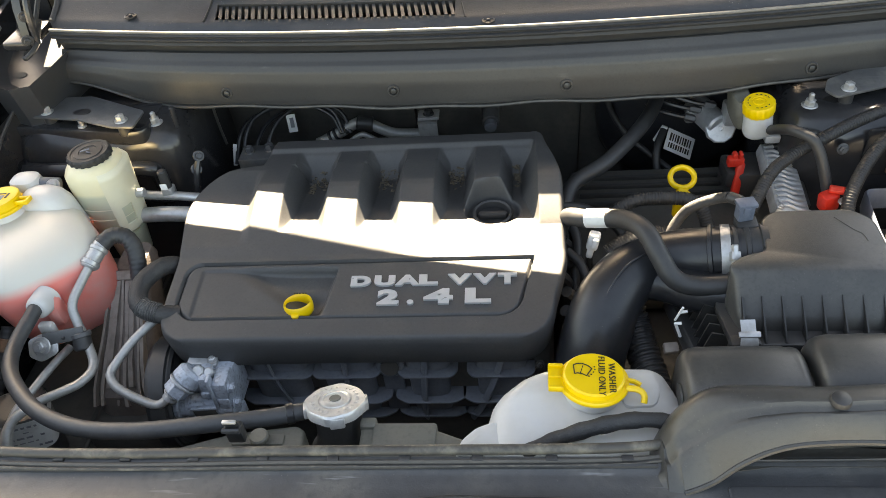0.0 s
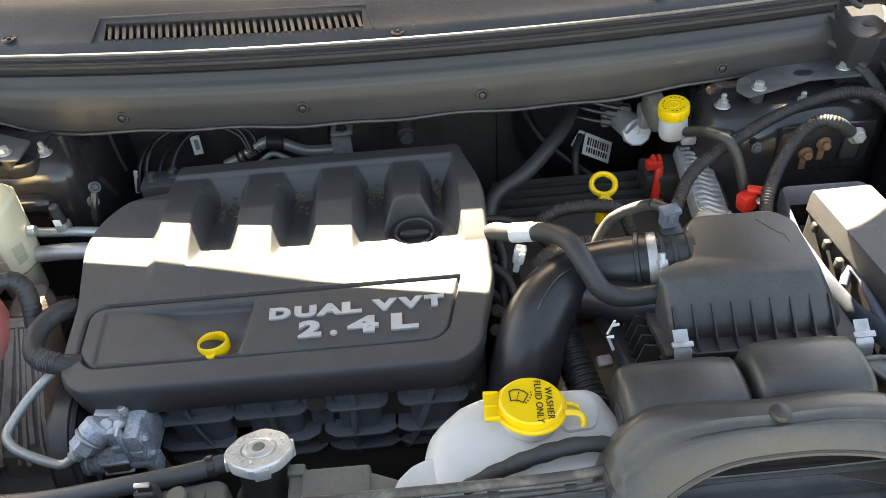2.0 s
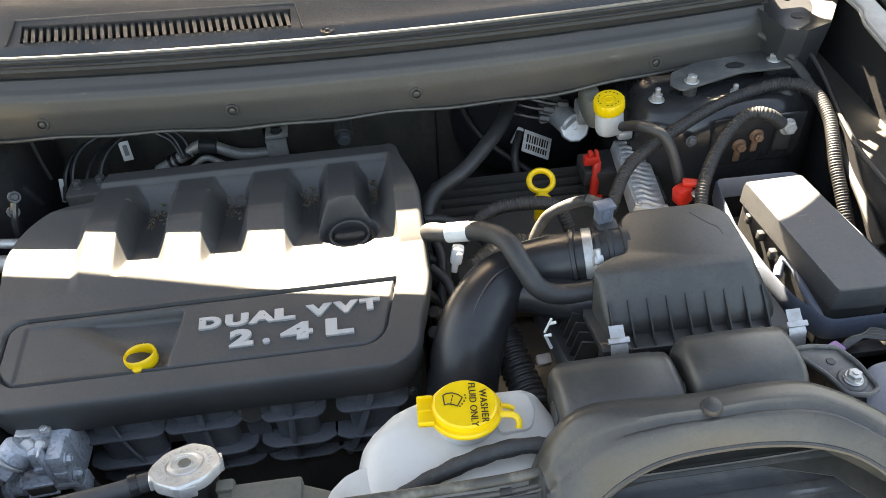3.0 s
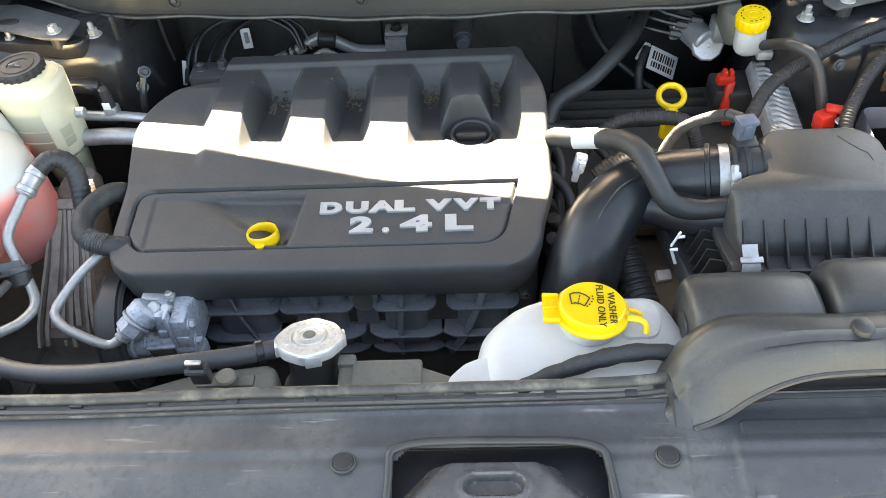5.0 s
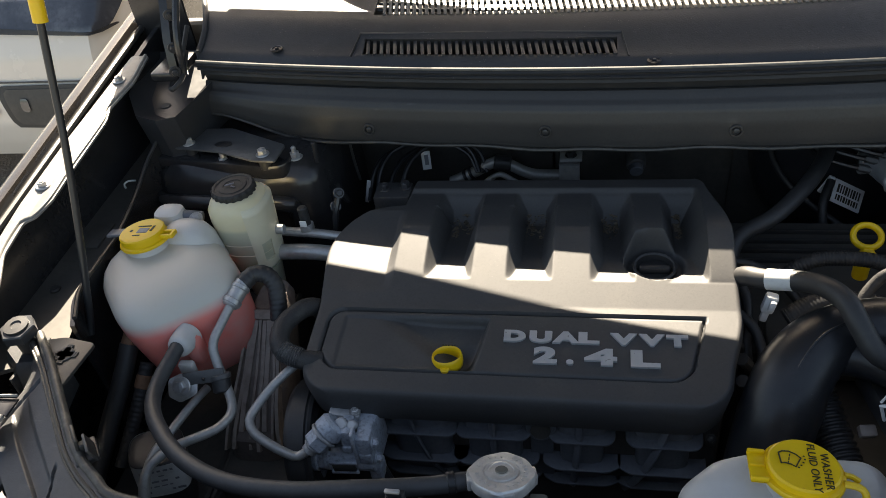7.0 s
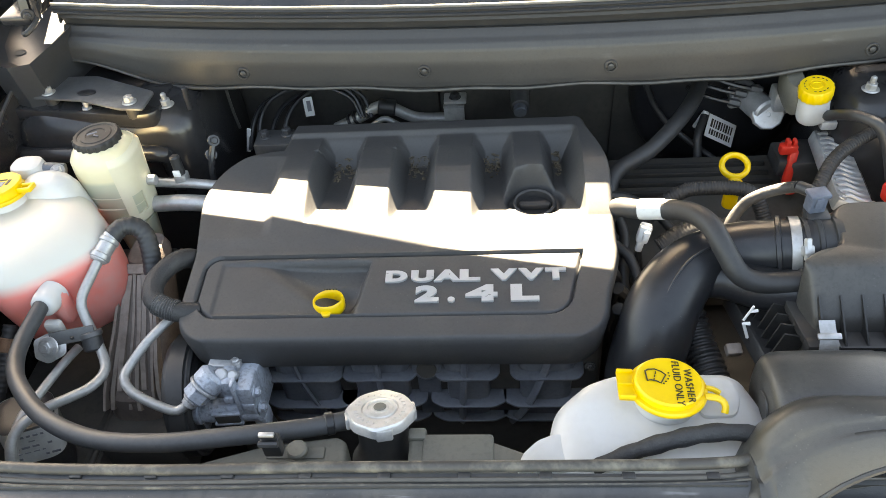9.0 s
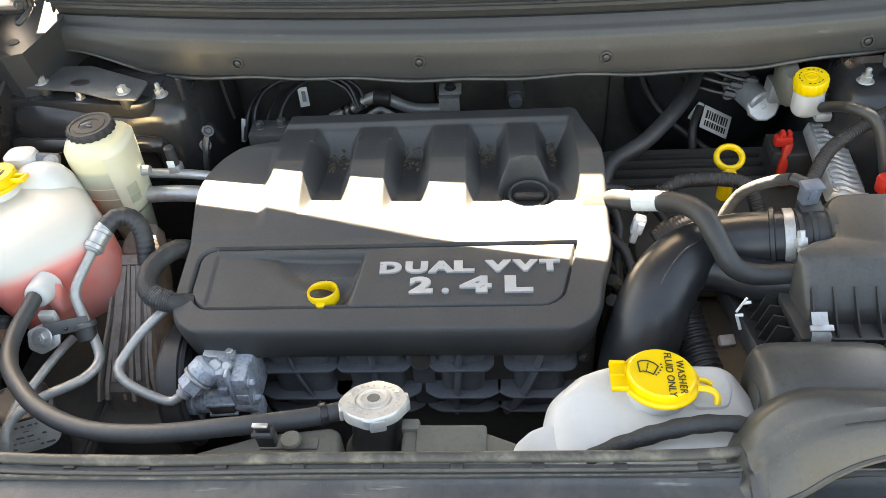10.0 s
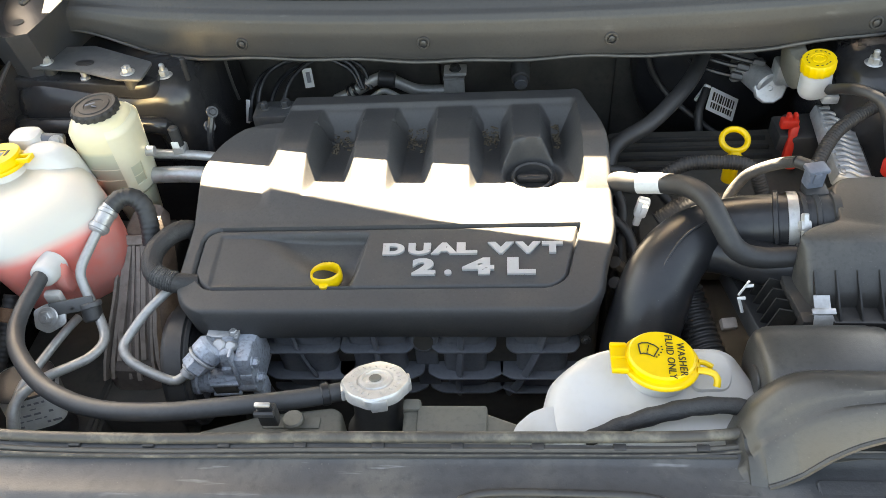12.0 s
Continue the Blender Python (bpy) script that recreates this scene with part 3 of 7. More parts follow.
def cowl():
    base = thing("cowl_panel", (AXIS, 1.05, 0.9), "black plastic cowl panel with slotted vent and mesh grille", "cowl panel", kind="structure")
    x0, x1 = -0.642, 0.546
    prof = [(1.004, 0.889), (1.0, 0.893), (1.0, 0.900), (1.002, 0.924), (1.006, 0.940), (1.010, 0.947), (1.015, 0.9515), (1.0195, 0.9575), (1.022, 0.9605), (1.0245, 0.9610), (1.027, 0.958)]

    def front(u, v):
        x = x0 + (x1 - x0) * u
        k = v * (len(prof) - 1)
        i = min(int(k), len(prof) - 2)
        y = prof[i][0] + (prof[i + 1][0] - prof[i][0]) * (k - i)
        z = prof[i][1] + (prof[i + 1][1] - prof[i][1]) * (k - i)
        low = 0.030 * step(-0.50, -0.62, x) + 0.012 * step(0.2, 0.5, x)
        if z < 0.955:
            z = 0.955 - (0.955 - z) * (1 - low / 0.066)
        z += 0.003 * math.sin(31 * x) * math.sin(13 * x + 1) * max(0.0, 1 - k / 3)
        return (x, y + bow(x), z)
    part("front_apron", sheet(90, 40, front, 0.003), M_COWL, base, "smooth dark grey plastic apron")
    # hem of felt under the apron
    part("felt_hem", tube([(x0 + (x1 - x0) * i / 40, 1.002 + bow(x0 + (x1 - x0) * i / 40), front(i / 40, 0)[2] - 0.001) for i in range(41)], 0.0028, 8), M_SEAL, base, "frayed grey felt hem")
    # rubber seal along the top; its lip's sunlit look is in the colour
    seal = [(x0 + (x1 - x0) * i / 50, 1.0170 + bow(x0 + (x1 - x0) * i / 50), 0.9890) for i in range(51)]
    part("hood_seal", tube(seal, 0.0048, 10), M_RUBBER, base, "rubber hood seal")
    part("seal_lip", tube([(x, y - 0.0030, z + 0.0058) for x, y, z in seal], 0.0022, 8), M_LIP, base, "seal lip coloured pale as if sunlit")
    skirt = [(1.012, 0.992), (1.020, 0.983), (1.024, 0.976), (1.0225, 0.9735), (1.027, 0.9715), (1.030, 0.962), (1.030, 0.950)]

    def hang(u, v):
        k = v * (len(skirt) - 1)
        i = min(int(k), len(skirt) - 2)
        x = x0 + (x1 - x0) * u
        return (x, skirt[i][0] + (skirt[i + 1][0] - skirt[i][0]) * (k - i) + bow(x), skirt[i][1] + (skirt[i + 1][1] - skirt[i][1]) * (k - i))
    part("seal_skirt", sheet(60, 12, hang, 0.002), M_RUBBER, base, "folded black rubber skirt of the seal")

    def top_z(y):
        return 1.000 + 0.30 * step(1.03, 1.10, y) * 0.05 + 0.16 * (y - 1.03) - 0.011 * step(1.036, 1.012, y)

    def top(u, v):
        y = 1.010 + 0.21 * v
        x = x0 + (x1 - x0) * u - 0.045 * step(1.06, 1.20, y) * step(0.25, 0.0, u)
        return (x, y + bow(x), top_z(y))

    def open_here(u, v):
        x, y = x0 + (x1 - x0) * u, 1.010 + 0.21 * v
        return not (-0.392 < x < -0.064 and 1.0385 < y < 1.064) and not (-0.388 < x < 0.32 and y > 1.108)
    part("cowl_top", sheet(230, 82, top, 0.0025, open_here), M_COWLTOP, base)
    part("vent_floor", sheet(30, 2, lambda u, v: (-0.40 + 0.345 * u, 1.033 + 0.036 * v + bow(-0.40 + 0.345 * u), top_z(1.05) - 0.018), 0.002), M_BLACK, base)
    # Walls added inside the vent so that no sun reaches its floor.
    for y in (1.0345, 1.0685):
        part("vent_sun_block", sheet(30, 2, lambda u, v: (-0.40 + 0.345 * u, y + bow(-0.40 + 0.345 * u), top_z(y) - 0.001 - 0.020 * v), 0.0015), M_BLACK, base)
    n = 35
    for i in range(n):
        x = -0.388 + 0.320 * i / (n - 1)
        part("slat", box(x, 1.051 + bow(x), top_z(1.051) - 0.0014, 0.0044, 0.030, 0.0028, 0, (9, 0, 10)), M_COWLTOP, base)
    raised = [(-0.410, 1.034), (-0.402, 1.071), (-0.058, 1.071), (-0.050, 1.034)]
    part("vent_bead", tube([(x, y + bow(x), top_z(y) + 0.0005) for x, y in raised], 0.0016, 6, smooth=False), M_BLACK, base)
    # mesh grille in the sun, its bars coloured pale to look sunlit
    part("grille_floor", sheet(40, 2, lambda u, v: (-0.41 + 0.75 * u, 1.10 + 0.13 * v + bow(-0.41 + 0.75 * u), top_z(1.10 + 0.13 * v) - 0.03), 0.002), M_DARK, base)
    # Sheet added to stop sun that leaks forward through the grille.
    part("grille_sun_block", sheet(40, 2, lambda u, v: (-0.41 + 0.75 * u, 1.1045 + bow(-0.41 + 0.75 * u), top_z(1.1045) - 0.001 - 0.032 * v), 0.002), M_DARK, base)
    n = 82
    for i in range(n):
        x = -0.384 + 0.70 * i / (n - 1)
        part("grille_bar", box(x, 1.163 + bow(x), top_z(1.163) - 0.003, 0.0044, 0.116, 0.010, 0, (9.5, 0, 10)), M_LIP, base)
    for y in (1.127, 1.143, 1.160, 1.177, 1.194):
        part("grille_rail", tube([(-0.388 + 0.708 * i / 20, y + bow(-0.388 + 0.708 * i / 20), top_z(y) - 0.005) for i in range(21)], 0.0026, 6), M_SEAL, base)
    for x, y in ((-0.521, 1.046), (-0.02, 1.028), (0.31, 1.045)):
        part("cowl_screw", joined(lathe([(0.0085, 0), (0.0085, 0.0015), (0.0065, 0.0022), (0.0055, 0.0008), (0.0001, 0.0008)], 24, pose(x, y + bow(x) * 0.9, top_z(y))), disc(x, y + bow(x) * 0.9, top_z(y), 0.0032, 0.003, 6)), M_SATIN, base)
    for x in (-0.392, -0.152, 0.080, 0.395):
        y = 1.000 + bow(x)
        m = pose(x, y + 0.002, 0.914 - 0.004 * (x < -0.3), 82, 0, 0) @ Matrix.Scale(0.66, 4)
        part("push_clip", lathe([(0.0125, -0.002), (0.0125, 0.004), (0.0112, 0.0055), (0.0090, 0.0055), (0.0085, 0.001), (0.0060, 0.001), (0.0055, 0.006), (0.0035, 0.007), (0.0001, 0.007)], 28, m), M_COWL, base, "round dark plastic push clip")
    # hinge-side end caps
    edge = [Vector(top(0, k / 20)) for k in range(2, 21)]
    part("end_lip", tube([p + Vector((-0.002, 0, 0.001)) for p in edge], 0.0042, 10), M_COWLTOP, base, "rolled edge of the cowl")
    part("end_cap", loft([[p + Vector((dx, 0, dz)) for dx, dz in ((-0.0005, 0.001), (-0.0035, 0.001), (-0.010, -0.040), (-0.007, -0.040))] for p in edge]), M_COWLTOP, base)
    edge = [Vector(top(1, k / 20)) for k in range(2, 21)]
    part("end_lip", tube([p + Vector((0.002, 0, 0.001)) for p in edge], 0.0042, 10), M_COWLTOP, base, "rolled edge of the cowl")
    part("end_cap", loft([[p + Vector((dx, 0, dz)) for dx, dz in ((0.0005, 0.001), (0.0035, 0.001), (0.010, -0.040), (0.007, -0.040))] for p in edge]), M_COWLTOP, base)
    # Unseen sheet added to keep light out of the space under the cowl.
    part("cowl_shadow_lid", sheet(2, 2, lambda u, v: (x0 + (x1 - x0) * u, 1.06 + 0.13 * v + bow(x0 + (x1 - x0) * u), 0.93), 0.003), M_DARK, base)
    return base


cowl()

def car_cabin():
    base = thing("car_cabin", (AXIS, 2.2, 0.3), "dark car body and windscreen behind the cowl", "car body", kind="structure")
    part("windscreen", loft([[(AXIS - w, y, z), (AXIS + w, y, z), (AXIS + w, y + 0.006, z - 0.006), (AXIS - w, y + 0.006, z - 0.006)] for y, z, w in ((1.27, 1.03, 0.74), (1.62, 1.33, 0.68), (1.98, 1.60, 0.60))]), M_LENS, base)
    # Roof and sides are out of view, added to block low sky glow.
    part("roof", loft([[(AXIS - w, y, z), (AXIS, y, z + 0.03), (AXIS + w, y, z), (AXIS + w + 0.04, y, z - 0.05), (AXIS - w - 0.04, y, z - 0.05)] for y, z, w in ((1.97, 1.60, 0.60), (2.3, 1.66, 0.62), (4.2, 1.64, 0.62))]), M_PAINT, base)
    for k in (-1, 1):
        part("body_side", loft([[(AXIS + k * 0.92, y, 0.3), (AXIS + k * 0.93, y, 0.7), (AXIS + k * 0.88, y, 1.0), (AXIS + k * 0.86, y, 1.0), (AXIS + k * 0.88, y, 0.3)] for y in (1.5, 2.0, 4.2)]), M_PAINT, base)
        part("side_glass", loft([[(AXIS + k * 0.88, y0, 1.0), (AXIS + k * w, y1, z), (AXIS + k * (w - 0.02), y1, z), (AXIS + k * 0.86, y0, 1.0)] for y0, y1, z, w in ((1.32, 1.36, 1.06, 0.80), (1.98, 1.98, 1.60, 0.63), (4.2, 4.2, 1.60, 0.64))]), M_LENS, base)
    return base


car_cabin()

# Unseen wiper-like bars, added to shade the cowl top from the sun.
wiper = thing("cowl_sun_shade", (-0.05, 1.28, 1.10), "unseen black bars added to shade the cowl from the sun", "wiper")
part("shade_bar", loft([[(x, 1.272 + bow(x) + dy, 1.168 + dz) for dy, dz in ((-0.012, -0.019), (0.004, -0.010), (0.014, 0.018), (-0.004, 0.026))] for x in [-0.66 + 0.060 * k for k in range(21)]]), M_RUBBER, wiper)
part("shade_bar", loft([[(x, 1.330 + bow(x) + dy, 1.221 + dz) for dy, dz in ((-0.012, -0.019), (0.004, -0.010), (0.014, 0.018), (-0.004, 0.026))] for x in [-0.735 + 0.045 * k for k in range(9)]]), M_RUBBER, wiper)
part("arm", tube([(0.45, 1.30, 1.06), (0.30, 1.295, 1.15), (0.10, 1.29, 1.175)], 0.009, 10), M_SATIN, wiper)
part("arm", tube([(-0.60, 1.36, 1.07), (-0.45, 1.33, 1.16), (-0.30, 1.31, 1.18)], 0.009, 10), M_SATIN, wiper)

# ---- front: cover over the radiator support ----
def radiator_cover():
    base = thing("radiator_cover", (-0.05, 0.38, 0.86), "dusty scratched black plastic cover over the radiator support", "radiator cover", kind="structure")

    def z_at(x, y):
        z = 0.878 - 0.22 * max(0.0, 0.40 - y) - 0.004 * step(0.455, 0.44, y) * step(0.40, 0.43, y)
        z -= 0.0035 * step(0.128, 0.133, x) * step(0.168, 0.163, x) * step(0.43, 0.41, y)
        z += 0.003 * step(0.405, 0.415, y)
        return z

    def inside(x, y):
        return -0.086 < x < 0.071 and y < 0.4155 - 0.012 * step(0.055, 0.072, x) - 0.012 * step(-0.07, -0.088, x)

    def at(u, v):
        x, y = -0.44 + 0.92 * u, 0.20 + 0.257 * v
        return (x, y, z_at(x, y))
    part("top_sheet", sheet(460, 134, at, 0.003, lambda u, v: not inside(-0.44 + 0.92 * u, 0.20 + 0.257 * v)), M_PANEL, base)
    inner = [(-0.44, 0.457), (-0.484, 0.459), (-0.544, 0.492), (-0.595, 0.547), (-0.638, 0.600), (-0.676, 0.640)]
    outer = [(-0.44, 0.20), (-0.480, 0.31), (-0.524, 0.387), (-0.559, 0.418), (-0.585, 0.444), (-0.622, 0.480), (-0.646, 0.506), (-0.664, 0.531), (-0.668, 0.553), (-0.664, 0.578), (-0.672, 0.605), (-0.683, 0.630), (-0.693, 0.652)]
    ci, co = curve_points([(*p, 0) for p in inner], 0.01), curve_points([(*p, 0) for p in outer], 0.01)

    def along(c, u):
        k = u * (len(c) - 1)
        i = min(int(k), len(c) - 2)
        return c[i].lerp(c[i + 1], k - i)

    def arm(u, v):
        p = along(co, u).lerp(along(ci, u), v)
        z = 0.878 + (z_at(p.x, p.y) - 0.878) * (1 - u) + 0.014 * u - 0.02 * u * (1 - v)
        z -= 0.004 * step(0.30, 0.36, v) * step(0.62, 0.56, v) * step(0.45, 0.50, u) * step(0.80, 0.74, u)
        z -= 0.003 * step(0.012, 0.004, abs(u - 0.78 - 0.03 * v))
        z -= 0.003 * step(0.012, 0.004, abs(u - 0.44 - 0.06 * v)) * step(0.75, 0.70, v)
        return (p.x, p.y, z)
    part("side_arm", sheet(260, 60, arm, 0.003), M_PANEL, base, "curved dusty end of the radiator cover")
    part("arm_skirt", loft([[(p.x, p.y, 0.80), (p.x, p.y, 0.878 + 0.012 * i / len(co) - 0.02 * i / len(co)), (p.x + 0.004, p.y + 0.002, 0.86), (p.x + 0.004, p.y + 0.002, 0.80)] for i, p in enumerate(co) if p.y > 0.33], cap=True), M_PANEL, base)
    # rolled rubber edge towards the engine
    strip = [(0.150, 0.474, 0.884), (0.10, 0.464, 0.884), (-0.05, 0.4615, 0.884), (-0.20, 0.4605, 0.884), (-0.35, 0.458, 0.884)] + [(p.x + 0.003, p.y + 0.003, 0.884 + 0.010 * i / len(ci)) for i, p in enumerate(ci) if i > 3 and i % 4 == 0]
    part("edge_strip", tube(strip, 0.0046, 12), M_EDGE, base, "dusty worn rubber edge strip")
    under = [(x - 0.004 * (y > 0.475 and x < -0.4), y - 0.0095, z - 0.0035) for x, y, z in strip]
    # Tube in the cavity tone, put in for the shaded gap below the strip.
    part("edge_gap_tube", tube(under, 0.0026, 8), M_DARK, base)
    part("edge_bead", tube([(x, y - 0.0045, z + 0.0005) for x, y, z in under], 0.0013, 8), M_EDGE, base)
    part("edge_lip", tube([(0.12, 0.449, 0.880), (-0.05, 0.448, 0.880), (-0.25, 0.446, 0.880), (-0.42, 0.445, 0.880), (-0.484, 0.449, 0.880), (-0.548, 0.485, 0.883), (-0.590, 0.530, 0.885)], 0.0022, 8), M_BLACK, base)
    for i in range(9):
        x = -0.40 + 0.062 * i
        part("strip_tab", box(x, 0.4545, 0.882, 0.010, 0.006, 0.003, 0.001), M_BLACK, base)
    for x, y in ((0.115, 0.403), (-0.122, 0.402), (-0.497, 0.428)):
        z = z_at(x, y)
        part("push_pin", lathe([(0.0096, 0), (0.0096, 0.0016), (0.0086, 0.0026), (0.0078, 0.0019), (0.0070, 0.0028), (0.0001, 0.0032)], 28, pose(x, y, z, -8 if y < 0.404 else 0)), M_BLACK, base, "round black push pin")
    part("plain_boss", lathe([(0.011, 0), (0.011, 0.0012), (0.009, 0.0016), (0.0001, 0.0016)], 28, pose(-0.478, 0.405, 0.8765)), M_PANEL, base)
    # rim of the latch opening
    rim = [(-0.09, 0.30, 0.8575), (-0.0885, 0.39, 0.876), (-0.0785, 0.4135, 0.8815), (0.0, 0.4160, 0.882), (0.0605, 0.4115, 0.8815), (0.0725, 0.39, 0.876), (0.078, 0.30, 0.8575)]
    part("opening_rim", tube(rim, 0.0032, 10, smooth=True), M_BLACK, base)
    # pad on the right-hand sheet
    part("raised_field", prism(rounded([(0.172, 0.432), (0.46, 0.432), (0.46, 0.385), (0.315, 0.379), (0.172, 0.368)], 0.005), 0.862, lambda x, y: z_at(x, y) + 0.0018, 0.0015), M_PANEL, base)
    # front skin below the camera
    part("grille_face", sheet(40, 10, lambda u, v: (-0.75 + 1.4 * u, 0.20 - 0.10 * math.sin(math.pi * v * 0.5) + 0.35 * (2 * u - 1) ** 4, 0.834 - 0.62 * v), 0.004), M_PAINT, base)
    return base


radiator_cover()


def hood_latch():
    base = thing("hood_latch", (-0.006, 0.40, 0.84), "zinc hood latch under a black plastic shroud", "hood latch")
    part("tray", prism(rounded([(-0.092, 0.30), (-0.092, 0.424), (0.078, 0.424), (0.082, 0.30)], 0.01), 0.850, 0.856, 0.001), M_SATIN, base, "glossy black inner tray")

    def hump(u, v):
        x, y = -0.105 + 0.185 * u, 0.30 + 0.112 * v
        w = 0.040 + 0.9 * (0.400 - y)
        rise = step(w + 0.020, w - 0.006, abs(x + 0.012))
        z = 0.8535 + 0.0155 * rise * step(0.4125, 0.405, y)
        slot = max(abs(x + 0.012) - 0.012, 0.0)
        d = math.hypot(slot, (y - 0.388) * 1.25)
        z -= 0.008 * step(0.0105, 0.0080, d) - 0.0012 * step(0.0045, 0.0, abs(d - 0.0125))
        return (x, y, z)
    part("shroud", sheet(110, 70, hump, 0.0015), M_SHROUD, base, "worn glossy grey moulded shroud with an oval slot")
    return base


hood_latch()


def intake_duct():
    base = thing("intake_duct", (0.28, 0.46, 0.878), "dusty black plastic air scoop on the radiator cover", "air duct")

    lip = curve_points([(0.114, 0.420, 0.872), (0.155, 0.429, 0.881), (0.182, 0.435, 0.905), (0.210, 0.439, 0.919), (0.245, 0.441, 0.9225), (0.289, 0.440, 0.923), (0.330, 0.432, 0.9225), (0.358, 0.415, 0.921), (0.376, 0.388, 0.913), (0.386, 0.350, 0.898), (0.392, 0.31, 0.876)], 0.006)
    crown = curve_points([(0.116, 0.464, 0.872), (0.134, 0.476, 0.905), (0.160, 0.480, 0.932), (0.195, 0.475, 0.942), (0.250, 0.471, 0.9445), (0.300, 0.473, 0.9445), (0.338, 0.468, 0.943), (0.372, 0.444, 0.938), (0.396, 0.412, 0.928), (0.412, 0.370, 0.912), (0.424, 0.32, 0.886)], 0.006)

    def at(u, v):
        a = lip[round(u * (len(lip) - 1))]
        b = crown[round(u * (len(crown) - 1))]
        if v < 0.6:
            t = v / 0.6
            p = a.lerp(b, t)
            p.z += 0.010 * math.sin(math.pi * t) * min(1.0, (b.z - a.z) / 0.02) - 0.003 * step(0.45, 0.55, t) * step(0.75, 0.65, t)
            return p
        t = (v - 0.6) / 0.4
        out = Vector((0.2 + 0.8 * step(0.6, 0.85, u), 1.0 - 0.8 * step(0.6, 0.9, u), 0)).normalized()
        return b + out * 0.045 * t + Vector((0, 0, -0.004 * t - 0.075 * t * t))
    part("shell", sheet(80, 34, at, 0.003), M_DUST, base)
    part("lip_bead", tube([at(i / 40, 0) + Vector((0, 0.001, 0.0)) for i in range(3, 40)], 0.0026, 8), M_DUST, base)
    # Two sheets in the cavity tone stand for the shade inside the scoop.
    part("inside", prism([(0.165, 0.442), (0.21, 0.448), (0.30, 0.448), (0.35, 0.432), (0.378, 0.395), (0.39, 0.35), (0.42, 0.36), (0.40, 0.46), (0.20, 0.47)], 0.8785, 0.8795, 0), M_DARK, base)
    part("inside_back", sheet(30, 6, lambda u, v: Vector(crown[round(u * (len(crown) - 1))]) * 1.0 + Vector((0.0, -0.004, -0.006 - 0.06 * v)), 0.002), M_DARK, base)
    part("inner_wire", tube([(0.18, 0.452, 0.883), (0.28, 0.450, 0.888), (0.40, 0.447, 0.899)], 0.0012, 6), M_SEAL, base)
    part("push_pin", lathe([(0.0080, 0), (0.0080, 0.002), (0.0070, 0.0042), (0.0040, 0.0052), (0.0001, 0.0055)], 28, pose(0.252, 0.464, 0.9445)), M_BLACK, base, "domed black push pin")
    return base


intake_duct()

# ---- engine ----
def plateau(y):
    return 0.826 + 0.13 * (y - 0.69) + 0.13 * max(0.0, min(y, 0.875) - 0.765) - 0.042 * max(0.0, (y - 0.865) / 0.135) ** 1.2


BARS = ((-0.304, 0.018), (-0.2085, 0.020), (-0.114, 0.0213), (-0.026, 0.0165))  # middle and half width of the raised bars


def cover_left(y):
    x = -0.404 - 0.010 * step(0.75, 0.85, y)
    if y < 0.690:
        x += 0.040 * (1 - math.sqrt(max(0.0, 1 - ((0.690 - y) / 0.0451) ** 2)))
    if y > 0.835:
        x += 0.082 * (1 - math.sqrt(max(0.0, 1 - min(1.0, (y - 0.835) / 0.093) ** 2)))
    return x


def cover_right(y):
    x = 0.050 + 0.016 * step(0.68, 0.76, y) - 0.018 * step(0.86, 1.0, y)
    if y < 0.690:
        x -= 0.042 * (1 - math.sqrt(max(0.0, 1 - ((0.690 - y) / 0.0451) ** 2)))
    if y > 0.985:
        x -= 0.015 * (1 - math.sqrt(max(0.0, 1 - ((y - 0.985) / 0.0151) ** 2)))
    return x


def ramp_up(a, b, x):
    return min(1.0, max(0.0, (x - a) / (b - a)))


def cover_height(x, y):
    top = plateau(y)
    # valleys between the bars fall away from a crease and end at a rear slope
    floor = min(top, 0.8445 - 0.20 * (y - 0.80))
    floor += (top - floor) * step(0.930, 0.966, y)
    depth = top - floor
    side = 0.004 + 0.011 * min(1.0, depth / 0.020)
    k = 0.0
    for c, half in BARS:
        k = max(k, ramp_up(half + side, half, abs(x - c)))
    if x < BARS[0][0]:
        k = 1.0
    z = floor + depth * k
    # low shoulder beside the first bar
    drop = ramp_up(-0.322, -0.332, x)
    z = z * (1 - drop) + min(z, 0.828 + 0.13 * (y - 0.69)) * drop
    # rear riser behind the bars
    z += 0.006 * step(0.962, 0.971, y) * ramp_up(-0.334, -0.326, x)
    # raised end rib with a steep front
    rib = 0.8445 + (plateau(max(y, 0.857)) + 0.007 - 0.8445) * ramp_up(0.800, 0.857, y) ** 0.9
    if y > 0.80:
        z = max(z, z + (rib - z) * ramp_up(0.031 - 0.5 * max(0.0, depth - 0.006), 0.037, x))
    # filler recess
    d = math.hypot(x + 0.020, (y - 0.838))
    z -= max(0.0, z - 0.826) * step(0.036, 0.030, d)
    # framed field with the lettering
    l, r, f, k = -0.388 + 0.006 * step(0.70, 0.68, y), 0.028 - 0.25 * max(0, 0.752 - y), 0.674, 0.756
    dx = min(x - l, r - x)
    dy = min(y - f, k - y)
    c = 0.020
    e = min(dx, dy)
    if dx < c and dy < c and not (x > 0 and y > 0.72):
        e = c - math.hypot(c - dx, c - dy)
    if e > -0.004:
        z -= 0.0055 * step(-0.0012, 0.0004, e) * (1 - 0.70 * step(0.0012, 0.0036, e))
    # swept hollow round the dipstick
    if -0.372 < x < -0.196 and 0.676 < y < 0.750:
        side = step(-0.370, -0.365, x) * step(-0.200 - 0.15 * (0.746 - y), -0.207 - 0.25 * (0.746 - y), x) * step(0.677, 0.682, y) * step(0.748, 0.744, y)
